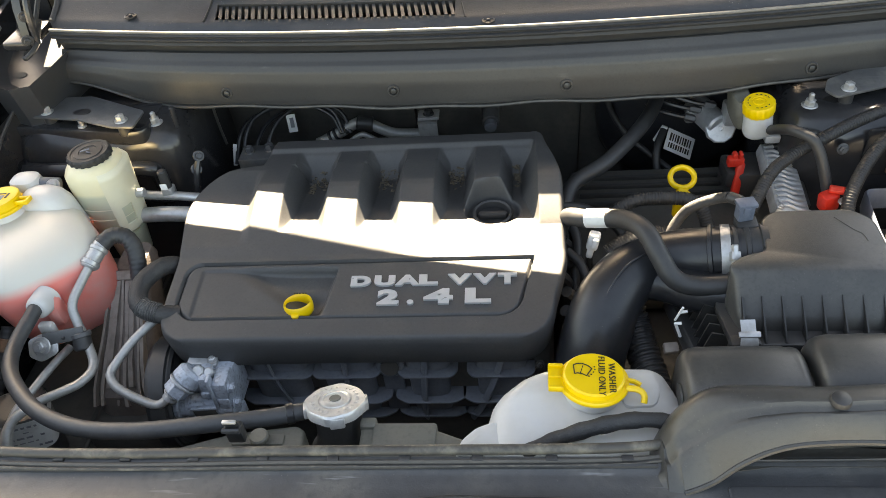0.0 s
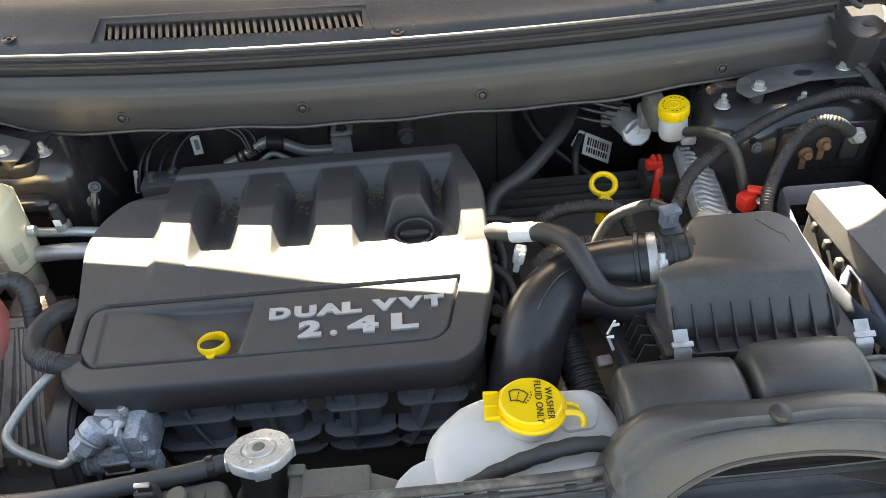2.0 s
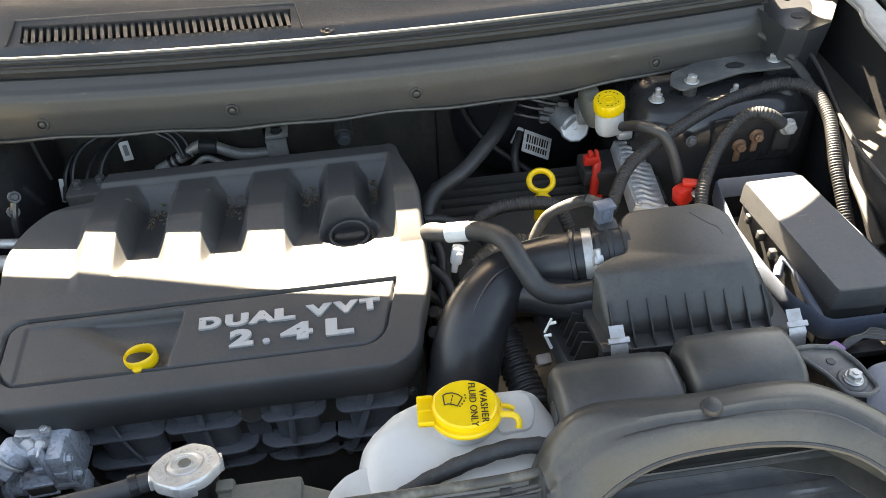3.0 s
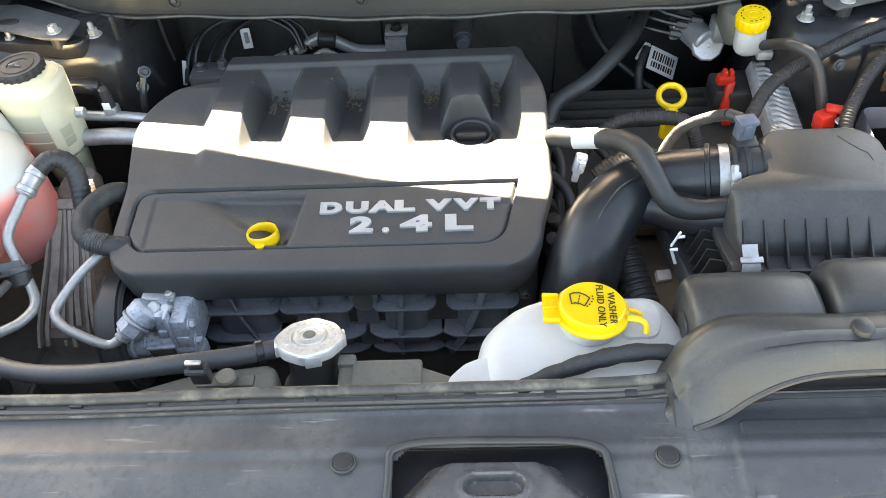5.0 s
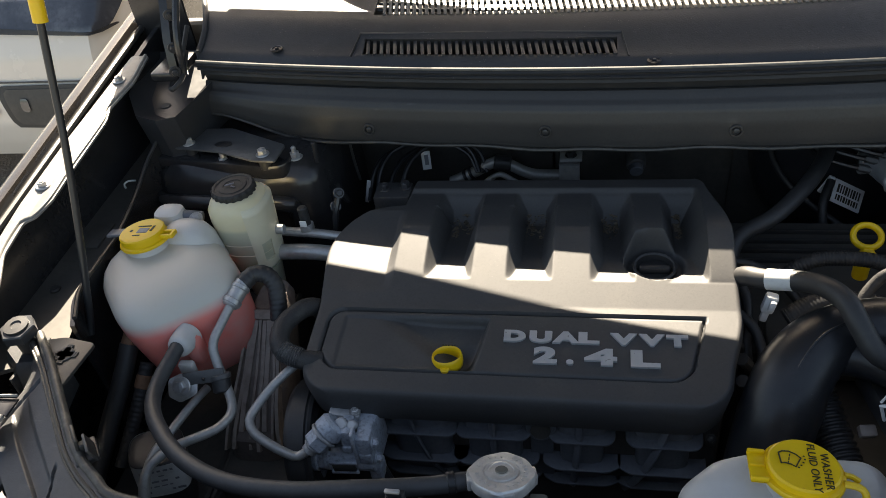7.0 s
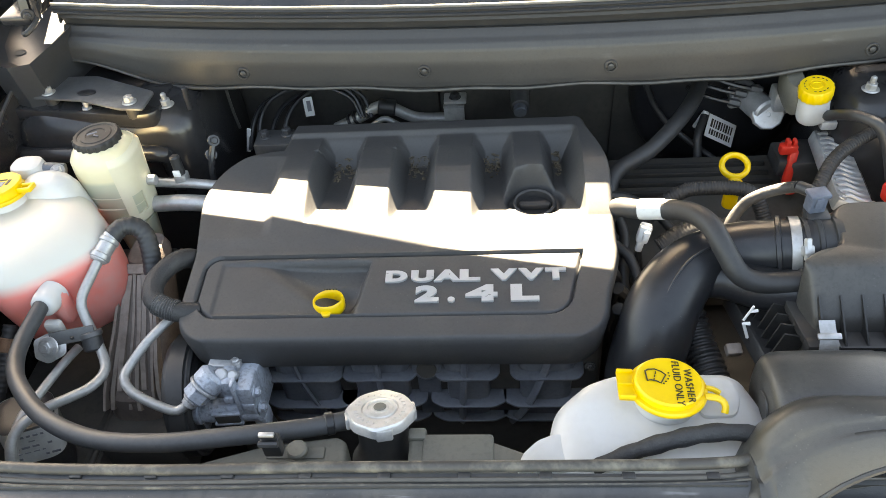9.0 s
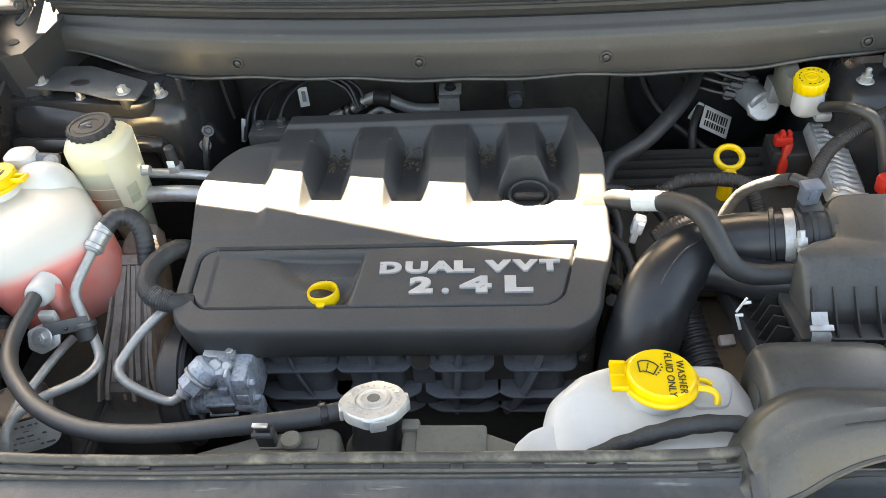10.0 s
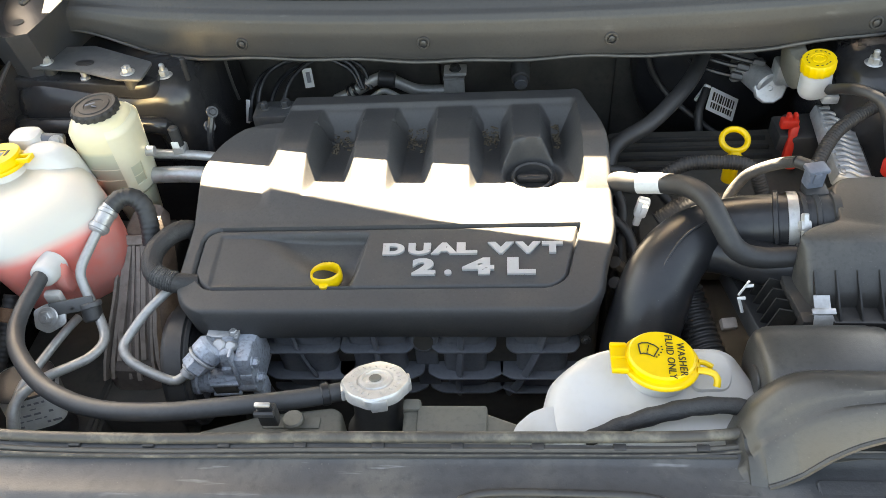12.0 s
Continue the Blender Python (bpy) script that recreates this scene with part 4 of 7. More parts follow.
        curve = 0.738 - 0.050 * step(-0.34, -0.235, x)
        z -= side * (0.0018 + 0.011 * step(-0.004, 0.026, y - curve) * step(-0.37, -0.24, x) + 0.012 * step(0.032, 0.0, math.hypot(x + 0.226, y - 0.694)))
    return z


def engine_cover():
    base = thing("engine_cover", (-0.17, 0.83, 0.75), "matt black plastic engine cover with raised bars and silver lettering", "engine cover")
    nx, ny = 330, 250
    y0, y1 = 0.645, 1.000
    bm = bmesh.new()
    grid = []
    for j in range(ny + 1):
        v = j / ny
        y = y0 + (y1 - y0) * v
        l, r = cover_left(y), cover_right(y)
        row = []
        for i in range(nx + 1):
            x = l + (r - l) * i / nx
            d = min(x - l, r - x, (y - y0), (y1 - y) * 1.5)
            q = 0.0045 + 0.0015 * step(0.90, 0.96, y)
            z = cover_height(x, y)
            if d < q:
                z -= q * (1 - math.sqrt(max(0.0, 1 - (1 - d / q) ** 2)))
            row.append(bm.verts.new((x, y, z)))
        grid.append(row)
    for j in range(ny):
        for i in range(nx):
            bm.faces.new((grid[j][i], grid[j][i + 1], grid[j + 1][i + 1], grid[j + 1][i]))
    loop = grid[0] + [row[-1] for row in grid[1:]] + grid[-1][-2::-1] + [row[0] for row in grid[-2:0:-1]]
    prev = loop
    for dz, inward in ((0.006, -0.0015), (0.024, 0.0010), (0.040, 0.0035), (0.043, 0.0050), (0.045, 0.008), (0.045, 0.016)):
        ring = []
        for v in loop:
            cx, cy = v.co.x + 0.17, v.co.y - 0.82
            n = math.hypot(cx, cy)
            ring.append(bm.verts.new((v.co.x - inward * cx / n, v.co.y - inward * cy / n, v.co.z - dz)))
        for i in range(len(loop)):
            k = (i + 1) % len(loop)
            bm.faces.new((prev[i], prev[k], ring[k], ring[i]))
        prev = ring
    part("shell", bm, M_COVER, base, angle=55)
    lift = math.degrees(math.atan(0.13))
    for ch, x0, x1, y, size, bold in (("D", -0.1835, -0.1600, 0.7175, 0.0182, 0.0012), ("U", -0.1560, -0.1318, 0.7175, 0.0182, 0.0012), ("A", -0.1315, -0.1030, 0.7175, 0.0182, 0.0012), ("L", -0.1040, -0.0820, 0.7175, 0.0182, 0.0012),
                                   ("V", -0.0710, -0.0432, 0.7175, 0.0182, 0.0012), ("V", -0.0415, -0.0150, 0.7175, 0.0182, 0.0012), ("T", -0.0135, 0.0085, 0.7175, 0.0182, 0.0012),
                                   ("2", -0.1505, -0.1255, 0.6910, 0.0262, 0.0015), (".", -0.1160, -0.1085, 0.6910, 0.0262, 0.0015), ("4", -0.0975, -0.0640, 0.6910, 0.0262, 0.0015), ("L", -0.0505, -0.0210, 0.6910, 0.0262, 0.0015)):
        bm = lettering(ch, size, 0.0022, Matrix.Identity(4), bold)
        a, b = min(v.co.x for v in bm.verts), max(v.co.x for v in bm.verts)
        moved(bm, pose(x0, y, plateau(y) - 0.0008, lift, 0, 0) @ Matrix.Diagonal(((x1 - x0) / (b - a), 1, 1, 1)) @ Matrix.Translation((-a, 0, 0)))
        part("letter", bm, M_SILVER, base, "raised silver letter", angle=20)
    return base


engine_cover()


def litter():
    """Dry leaf crumbs and grit lying in the cover's pockets."""
    rnd = random.Random(5)
    bm = bmesh.new()
    for a, b in zip([c for c, half in BARS], [c for c, half in BARS[1:]] + [0.050]):
        for k in range(46):
            x = rnd.uniform(a + 0.034, b - 0.034)
            y = 0.944 - abs(rnd.gauss(0, 0.022)) if k < 60 else rnd.uniform(0.84, 0.94)
            if math.hypot(x + 0.020, y - 0.838) < 0.04:
                continue
            z = cover_height(x, y) + 0.0006
            n, r = rnd.choice((3, 4, 5)), rnd.uniform(0.0005, 0.0022)
            long = rnd.uniform(1.0, 3.5)
            m = pose(x, y, z, rnd.uniform(-25, 25), rnd.uniform(-25, 25), rnd.uniform(0, 360))
            low = [bm.verts.new(m @ Vector((long * r * math.cos(6.28 * i / n), r * math.sin(6.28 * i / n), -0.0003))) for i in range(n)]
            top = [bm.verts.new(m @ Vector((long * r * 0.9 * math.cos(6.28 * i / n), r * 0.9 * math.sin(6.28 * i / n), 0.0004 + 0.0004 * (i % 2)))) for i in range(n)]
            bm.faces.new(top)
            for i in range(n):
                bm.faces.new((low[i], low[(i + 1) % n], top[(i + 1) % n], top[i]))
    solid("leaf_litter", bm, M_LITTER, "dry leaf crumbs and grit in the engine cover's pockets", "leaf litter", kind="stuff")


litter()


def oil_filler():
    base = thing("oil_filler_cap", (-0.02, 0.838, 0.82), "black oil filler cap sunk into the engine cover", "filler cap")
    part("ring", lathe([(0.025, 0.0), (0.025, 0.012), (0.023, 0.0135), (0.021, 0.012), (0.0205, 0.004), (0.0001, 0.004)], 36, pose(-0.02, 0.838, 0.822)), M_BLACK, base)
    part("grip", box(-0.02, 0.838, 0.8295, 0.036, 0.009, 0.009, 0.003), M_BLACK, base)
    return base


oil_filler()


def dipstick(x, y, z, r, turn, name, label, stem, band=0.0048, thick=0.0030):
    base = thing(name, (x, y, z - stem), label, "dipstick")
    m = pose(x, y, z, *turn)
    n, k = 36, 12
    rings = []
    for i in range(n):
        a = 2 * math.pi * i / n
        rings.append([(m @ Vector(((r + thick * math.cos(2 * math.pi * j / k)) * math.cos(a), (r + thick * math.cos(2 * math.pi * j / k)) * math.sin(a), band * math.sin(2 * math.pi * j / k)))) for j in range(k)])
    bm = loft(rings + [rings[0]], cap=False)
    bmesh.ops.remove_doubles(bm, verts=bm.verts, dist=1e-6)
    part("ring", bm, M_YELLOW, base)
    foot = m @ Vector((0, -r - 0.001, 0))
    part("stem", rod(foot - Vector((0, 0, stem - r)), foot + Vector((0, 0, 0.002)), 0.0052, 12), M_YELLOW, base)
    return base


oil_stick = dipstick(-0.243, 0.696, 0.819, 0.0155, (-10, -3, 0), "oil_dipstick", "yellow ring-handled oil dipstick in the engine cover", 0.018, 0.0075, 0.0016)
for k, dx in enumerate((-0.006, -0.003, 0.0, 0.004, 0.007)):
    part("print", box(-0.243 + dx, 0.7105, 0.8262, 0.0018, 0.0012, 0.0014, 0, (0, 0, 0)), M_INK, oil_stick)
gear_stick = dipstick(0.223, 0.905, 0.827, 0.0150, (24, 0, -8), "transmission_dipstick", "yellow ring-handled transmission dipstick", 0.055, 0.0050, 0.0036)
part("neck", loft([superring(0.222, y, z, rx, ry, 3.0, 24) for y, z, rx, ry in ((0.890, 0.800, 0.0100, 0.0075), (0.889, 0.806, 0.0120, 0.0085), (0.888, 0.812, 0.0115, 0.0080), (0.889, 0.818, 0.0065, 0.0050), (0.891, 0.822, 0.0060, 0.0050))]), M_YELLOW, gear_stick)
part("collar", rod((0.222, 0.893, 0.775), (0.222, 0.893, 0.806), 0.009, 16), M_YELLOW, gear_stick)


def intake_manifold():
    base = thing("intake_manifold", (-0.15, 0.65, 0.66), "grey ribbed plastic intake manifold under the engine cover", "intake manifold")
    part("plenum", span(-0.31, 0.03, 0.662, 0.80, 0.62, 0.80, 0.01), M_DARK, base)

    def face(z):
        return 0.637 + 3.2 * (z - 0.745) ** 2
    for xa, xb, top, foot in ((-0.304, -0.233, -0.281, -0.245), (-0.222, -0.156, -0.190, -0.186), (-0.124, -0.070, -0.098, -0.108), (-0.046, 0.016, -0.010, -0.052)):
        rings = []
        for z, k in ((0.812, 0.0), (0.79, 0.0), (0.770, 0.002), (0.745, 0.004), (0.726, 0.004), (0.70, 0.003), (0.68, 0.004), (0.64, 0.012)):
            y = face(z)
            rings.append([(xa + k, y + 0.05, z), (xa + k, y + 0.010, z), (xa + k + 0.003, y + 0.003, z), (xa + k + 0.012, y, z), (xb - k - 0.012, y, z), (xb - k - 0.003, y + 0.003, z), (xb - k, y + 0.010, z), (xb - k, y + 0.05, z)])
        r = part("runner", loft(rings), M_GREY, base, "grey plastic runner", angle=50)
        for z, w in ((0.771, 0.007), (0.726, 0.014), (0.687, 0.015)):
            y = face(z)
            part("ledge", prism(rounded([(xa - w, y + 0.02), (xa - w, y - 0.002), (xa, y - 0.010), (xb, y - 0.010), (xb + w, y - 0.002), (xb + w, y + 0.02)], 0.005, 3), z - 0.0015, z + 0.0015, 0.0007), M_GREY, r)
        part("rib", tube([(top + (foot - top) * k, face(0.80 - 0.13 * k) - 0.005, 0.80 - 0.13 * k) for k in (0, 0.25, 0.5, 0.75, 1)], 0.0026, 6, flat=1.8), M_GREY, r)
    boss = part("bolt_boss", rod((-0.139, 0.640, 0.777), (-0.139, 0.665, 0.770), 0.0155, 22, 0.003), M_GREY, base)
    # Dark disc painted for the shade inside the bore.
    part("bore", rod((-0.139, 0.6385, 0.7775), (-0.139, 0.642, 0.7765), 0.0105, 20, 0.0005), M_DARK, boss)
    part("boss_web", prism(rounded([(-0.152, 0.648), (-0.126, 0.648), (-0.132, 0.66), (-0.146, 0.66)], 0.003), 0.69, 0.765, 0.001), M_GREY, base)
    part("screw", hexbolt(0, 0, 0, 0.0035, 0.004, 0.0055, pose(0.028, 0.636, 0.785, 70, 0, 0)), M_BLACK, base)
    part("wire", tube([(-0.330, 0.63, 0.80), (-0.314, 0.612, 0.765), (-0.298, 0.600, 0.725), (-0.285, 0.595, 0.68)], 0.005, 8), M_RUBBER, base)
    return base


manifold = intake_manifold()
# Scaled 1.055 about the camera's eye, to fit the camera's view.
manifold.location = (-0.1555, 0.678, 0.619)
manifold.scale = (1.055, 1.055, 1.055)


def engine_block():
    base = thing("engine_block", (-0.15, 0.85, 0.36), "grimy engine block and cylinder head below the cover", "engine block")
    part("block", span(-0.40, 0.05, 0.68, 1.0, 0.36, 0.775, 0.02), M_DARK, base)
    part("head", span(-0.37, 0.045, 0.70, 0.99, 0.75, 0.80, 0.012), M_BROWN, base)
    for i in range(6):
        x = 0.062 + 0.004 * math.sin(i * 2.1)
        part("side_hose", tube([(x, 0.70 + 0.03 * i, 0.80), (x + 0.012, 0.71 + 0.03 * i, 0.77), (x + 0.006, 0.72 + 0.03 * i, 0.70)], 0.007, 8), M_RUBBER, base)
    return base


engine_block()


def pump():
    base = thing("steering_pump", (-0.345, 0.63, 0.70), "bluish cast aluminium pump beside its belt pulley", "pump")
    part("body", box(-0.345, 0.648, 0.752, 0.058, 0.040, 0.060, 0.007), M_BLUEALLOY, base)
    low = part("lower_body", rod((-0.398, 0.620, 0.735), (-0.316, 0.620, 0.742), 0.0130, 26, 0.002), M_BLUEALLOY, base)
    for x, r, w in ((-0.391, 0.0155, 0.008), (-0.372, 0.0142, 0.004), (-0.327, 0.0150, 0.010)):
        part("collar", rod((x - w, 0.620, 0.735 + 0.085 * (x + 0.398)), (x + w, 0.620, 0.736 + 0.085 * (x + 0.398)), r, 24, 0.0015), M_BLUEALLOY, low)
    part("stub", rod((-0.410, 0.620, 0.734), (-0.398, 0.620, 0.735), 0.0085, 14, 0.002), M_ZINC, base)
    # Dark box standing for the shade in the recess.
    part("slot", box(-0.352, 0.6075, 0.7395, 0.026, 0.006, 0.012, 0.001, (0, -5, 0)), M_DARK, base)
    part("slot_lip", joined(box(-0.352, 0.6068, 0.7475, 0.032, 0.005, 0.004, 0.001, (0, -5, 0)), box(-0.352, 0.6068, 0.7315, 0.032, 0.005, 0.004, 0.001, (0, -5, 0))), M_BLUEALLOY, base)
    part("ear", box(-0.325, 0.622, 0.760, 0.018, 0.030, 0.056, 0.005), M_BLUEALLOY, base)
    part("ear", box(-0.3445, 0.625, 0.775, 0.014, 0.026, 0.034, 0.004), M_BLUEALLOY, base)
    part("ear_rib", box(-0.3345, 0.611, 0.772, 0.004, 0.012, 0.050, 0.0015), M_BLUEALLOY, base)
    part("ear_step", box(-0.325, 0.609, 0.755, 0.014, 0.006, 0.018, 0.002), M_BLUEALLOY, base)
    part("ear_step", box(-0.3445, 0.611, 0.766, 0.011, 0.005, 0.010, 0.002), M_BLUEALLOY, base)
    for z in (0.776, 0.750):
        part("bolt", hexbolt(0, 0, 0, 0.0055, 0.007, 0.0075, pose(-0.3165, 0.614, z, 0, 90, 0)), M_BLUEALLOY, base)
    for x, z, r in ((-0.349, 0.779, 0.0070), (-0.337, 0.778, 0.0055), (-0.358, 0.775, 0.0055)):
        part("boss", rod((x, 0.632, z), (x - 0.001, 0.622, z + 0.016), r, 16, 0.0015), M_ALLOY, base, "dusty pale boss")
    part("top_plate", box(-0.352, 0.648, 0.785, 0.034, 0.022, 0.008, 0.002, (0, 6, 0)), M_ALLOY, base)
    part("top_bolt", hexbolt(-0.340, 0.644, 0.788, 0.0045, 0.005, 0.0065), M_ZINC, base)
    for x in (-0.390, -0.322):
        part("foot", box(x, 0.624, 0.716, 0.014, 0.022, 0.024, 0.003), M_BLUEALLOY, base)
    a, b, c, d = (-0.386, 0.603, 0.7685), (-0.380, 0.608, 0.7735), (-0.369, 0.616, 0.7815), (-0.355, 0.627, 0.7910)
    nut = part("fitting", rod(b, c, 0.0142, 6, 0.002), M_BLUEALLOY, base, "hexagonal pipe fitting")
    part("fitting_body", rod(c, d, 0.0165, 28, 0.004), M_BLUEALLOY, nut)
    part("fitting_washer", rod((-0.3705, 0.615, 0.7805), (-0.3680, 0.617, 0.7822), 0.0168, 28, 0.001), M_ALLOY, nut)
    part("fitting_face", rod((-0.3820, 0.6063, 0.7719), b, 0.0108, 20, 0.001), M_ALLOY, nut)
    part("fitting_collar", rod(a, (-0.381, 0.6073, 0.7732), 0.0082, 18, 0.001), M_ALLOY, nut)
    return base


pump()


def pulley():
    base = thing("belt_pulley", (-0.415, 0.615, 0.68), "black belt pulley with a ribbed belt", "pulley")
    prof = [(0.012, -0.004), (0.018, 0.0), (0.038, 0.0), (0.042, 0.004), (0.048, 0.004), (0.053, 0.0), (0.0550, 0.003), (0.0550, 0.026), (0.053, 0.030), (0.035, 0.030), (0.014, 0.028)]
    m = aim((-0.390, 0.655, 0.722), (-0.44, 0.650, 0.721)) @ Matrix.Diagonal((1.2, 1.2, 1.0, 1))
    part("wheel", lathe(prof, 56, m), M_BLACK, base)
    part("belt", lathe([(0.0555, 0.005), (0.058, 0.006), (0.058, 0.023), (0.0555, 0.024)], 56, m, cap=False), M_RUBBER, base)
    part("hub", lathe([(0.012, -0.006), (0.012, 0.002), (0.005, 0.003)], 18, m), M_ZINC, base)
    return base


pulley()


def engine_mount():
    base = thing("engine_mount", (-0.465, 0.70, 0.64), "grimy brown ribbed engine mount casting", "engine mount")
    part("casting", loft([superring(x, y, z, rx, ry, 3.5, 32) for x, y, z, rx, ry in ((-0.494, 0.705, 0.64, 0.040, 0.055), (-0.490, 0.708, 0.70, 0.040, 0.050), (-0.488, 0.756, 0.75, 0.034, 0.042), (-0.486, 0.800, 0.795, 0.024, 0.034), (-0.486, 0.806, 0.806, 0.018, 0.026))]), M_BROWN, base)
    def spine(t, k):
        """Front edge of the finned face: t across it, k down to up."""
        low, high = -0.526 + 0.074 * t, -0.506 + 0.038 * t
        y = (0.652, 0.664, 0.686, 0.716, 0.742, 0.765)[k]
        z = (0.690, 0.712, 0.733, 0.755, 0.778, 0.800)[k]
        return Vector((low + (high - low) * k / 5, y, z))
    back = Vector((0, 0.016, -0.012))
    web = [[spine(0, k) + back * 0.6, spine(1, k) + back * 0.6, spine(1, k) + back * 2.2, spine(0, k) + back * 2.2] for k in range(6)]
    part("web", loft(web), M_BROWN, base)
    for i, t in enumerate((0.02, 0.15, 0.31, 0.44, 0.60, 0.74, 0.87, 0.98)):
        w = 0.0016 + 0.0007 * (i % 3)
        sway = 0.002 * math.sin(2.3 * i)
        fin = []
        for k in range((1 if i % 3 == 2 else 0), 6):
            p = spine(t, k) + Vector((sway * math.sin(0.63 * k), 0.002 * (i % 2), 0))
            fin.append([p + Vector((-w, 0, 0)), p + Vector((w, 0, 0)), p + back + Vector((w * 1.5, 0, 0)), p + back - Vector((w * 1.5, 0, 0))])
        part("rib", loft(fin), M_RIB, base, "pale worn rib")
    part("cast_end", box(-0.487, 0.772, 0.803, 0.034, 0.012, 0.008, 0.002, (40, 0, 0)), M_RIB, base)
    part("foot", span(-0.53, -0.43, 0.62, 0.70, 0.60, 0.668, 0.006), M_DARK, base)
    return base


engine_mount()


def wide_hose():
    base = thing("braided_hose", (-0.43, 0.74, 0.80), "thick black rubber hose with a braided end", "hose")
    part("bend", tube([(-0.408, 0.780, 0.79), (-0.412, 0.768, 0.822), (-0.424, 0.750, 0.834), (-0.437, 0.722, 0.834), (-0.432, 0.696, 0.829), (-0.410, 0.685, 0.824), (-0.385, 0.690, 0.815)], 0.0112, 16), M_TAPE, base)
    part("braid", tube([(-0.428, 0.692, 0.8285), (-0.418, 0.6875, 0.8262), (-0.406, 0.6855, 0.8232)], 0.0118, 20, ripple=0.0004, pitch=0.0025), M_BRAID, base, "grey braided sleeve")
    return base


wide_hose()


def steel_lines():
    base = thing("coolant_pipe", (-0.50, 0.70, 0.80), "bare aluminium pipe bent down beside the coolant tank", "pipe")
    part("pipe", tube([(-0.4955, 0.762, 0.8590), (-0.500, 0.748, 0.853), (-0.508, 0.722, 0.842), (-0.514, 0.697, 0.830), (-0.508, 0.682, 0.815), (-0.492, 0.660, 0.797), (-0.480, 0.636, 0.788), (-0.486, 0.614, 0.788), (-0.50, 0.60, 0.79), (-0.524, 0.584, 0.79), (-0.545, 0.562, 0.785), (-0.548, 0.54, 0.77), (-0.545, 0.52, 0.73)], 0.0054, 12), M_PIPE, base)
    part("crimp", rod((-0.5043, 0.738, 0.8488), (-0.4920, 0.768, 0.8622), 0.0098, 18, 0.002), M_ZINC, base)
    part("crimp_ring", rod((-0.5032, 0.7405, 0.8500), (-0.5008, 0.7465, 0.8527), 0.0112, 18, 0.001), M_ZINC, base)
    part("crimp_ring", rod((-0.4962, 0.7575, 0.8575), (-0.4942, 0.7625, 0.8598), 0.0110, 18, 0.001), M_ZINC, base)
    part("hose_end", tube([(-0.4930, 0.765, 0.8610), (-0.484, 0.776, 0.8650), (-0.471, 0.780, 0.8625), (-0.461, 0.776, 0.852), (-0.457, 0.766, 0.836), (-0.456, 0.752, 0.815)], 0.0104, 14, ripple=0.00025, pitch=0.006), M_RUBBER, base, "ribbed black rubber hose end")
    second = thing("return_pipe", (-0.53, 0.60, 0.76), "thin grey metal return pipe", "pipe")
    part("pipe", tube([(-0.526, 0.672, 0.782), (-0.534, 0.646, 0.783), (-0.545, 0.602, 0.782), (-0.553, 0.578, 0.778), (-0.552, 0.552, 0.768), (-0.548, 0.52, 0.735)], 0.0050, 10), M_PIPE, second)
    third = thing("pressure_pipe", (-0.41, 0.62, 0.80), "bent aluminium pressure pipe to the pump", "pipe")
    part("pipe", tube([(-0.395, 0.71, 0.815), (-0.417, 0.69, 0.808), (-0.437, 0.665, 0.801), (-0.453, 0.640, 0.790), (-0.456, 0.625, 0.787), (-0.447, 0.613, 0.782), (-0.430, 0.605, 0.776), (-0.410, 0.600, 0.768), (-0.396, 0.599, 0.765), (-0.382, 0.606, 0.772)], 0.0052, 12), M_PIPE, third)
    return base


steel_lines()

# ---- radiator and its hose ----
def radiator():
    base = thing("radiator", (-0.15, 0.49, 0.45), "radiator with a dusty brown-grey plastic top tank", "radiator")
    part("core", span(-0.42, 0.35, 0.45, 0.485, 0.40, 0.83, 0.003), M_DARK, base)
    part("top_tank", prism([(-0.325, 0.470), (-0.315, 0.486), (-0.262, 0.503), (-0.202, 0.511), (-0.193, 0.506), (-0.190, 0.470)], 0.82, 0.851, 0.004, 3), M_TANK, base)
    part("top_tank", prism([(-0.140, 0.470), (-0.140, 0.512), (-0.12, 0.512), (-0.068, 0.506), (-0.033, 0.492), (-0.025, 0.470)], 0.82, 0.850, 0.004, 3), M_TANK, base)
    part("tank_tab", box(-0.133, 0.512, 0.846, 0.016, 0.012, 0.016, 0.003), M_TANK, base)
    part("tank_bridge", span(-0.20, -0.13, 0.470, 0.500, 0.80, 0.828, 0.003), M_TANK, base)
    part("tank_block", box(-0.098, 0.497, 0.846, 0.060, 0.030, 0.014, 0.003), M_TANK, base)
    part("tank_step", box(-0.235, 0.494, 0.850, 0.050, 0.012, 0.006, 0.002), M_TANK, base)
    part("filler_neck", lathe([(0.030, -0.01), (0.0255, -0.004), (0.0225, 0.006), (0.0225, 0.024), (0.0230, 0.026), (0.0230, 0.033)], 32, pose(-0.165, 0.520, 0.822, -16, 0, 0)), M_BLACK, base)
    part("overflow_nipple", rod((-0.185, 0.527, 0.851), (-0.203, 0.524, 0.853), 0.006, 12), M_BLACK, base)
    return base


radiator_ob = radiator()


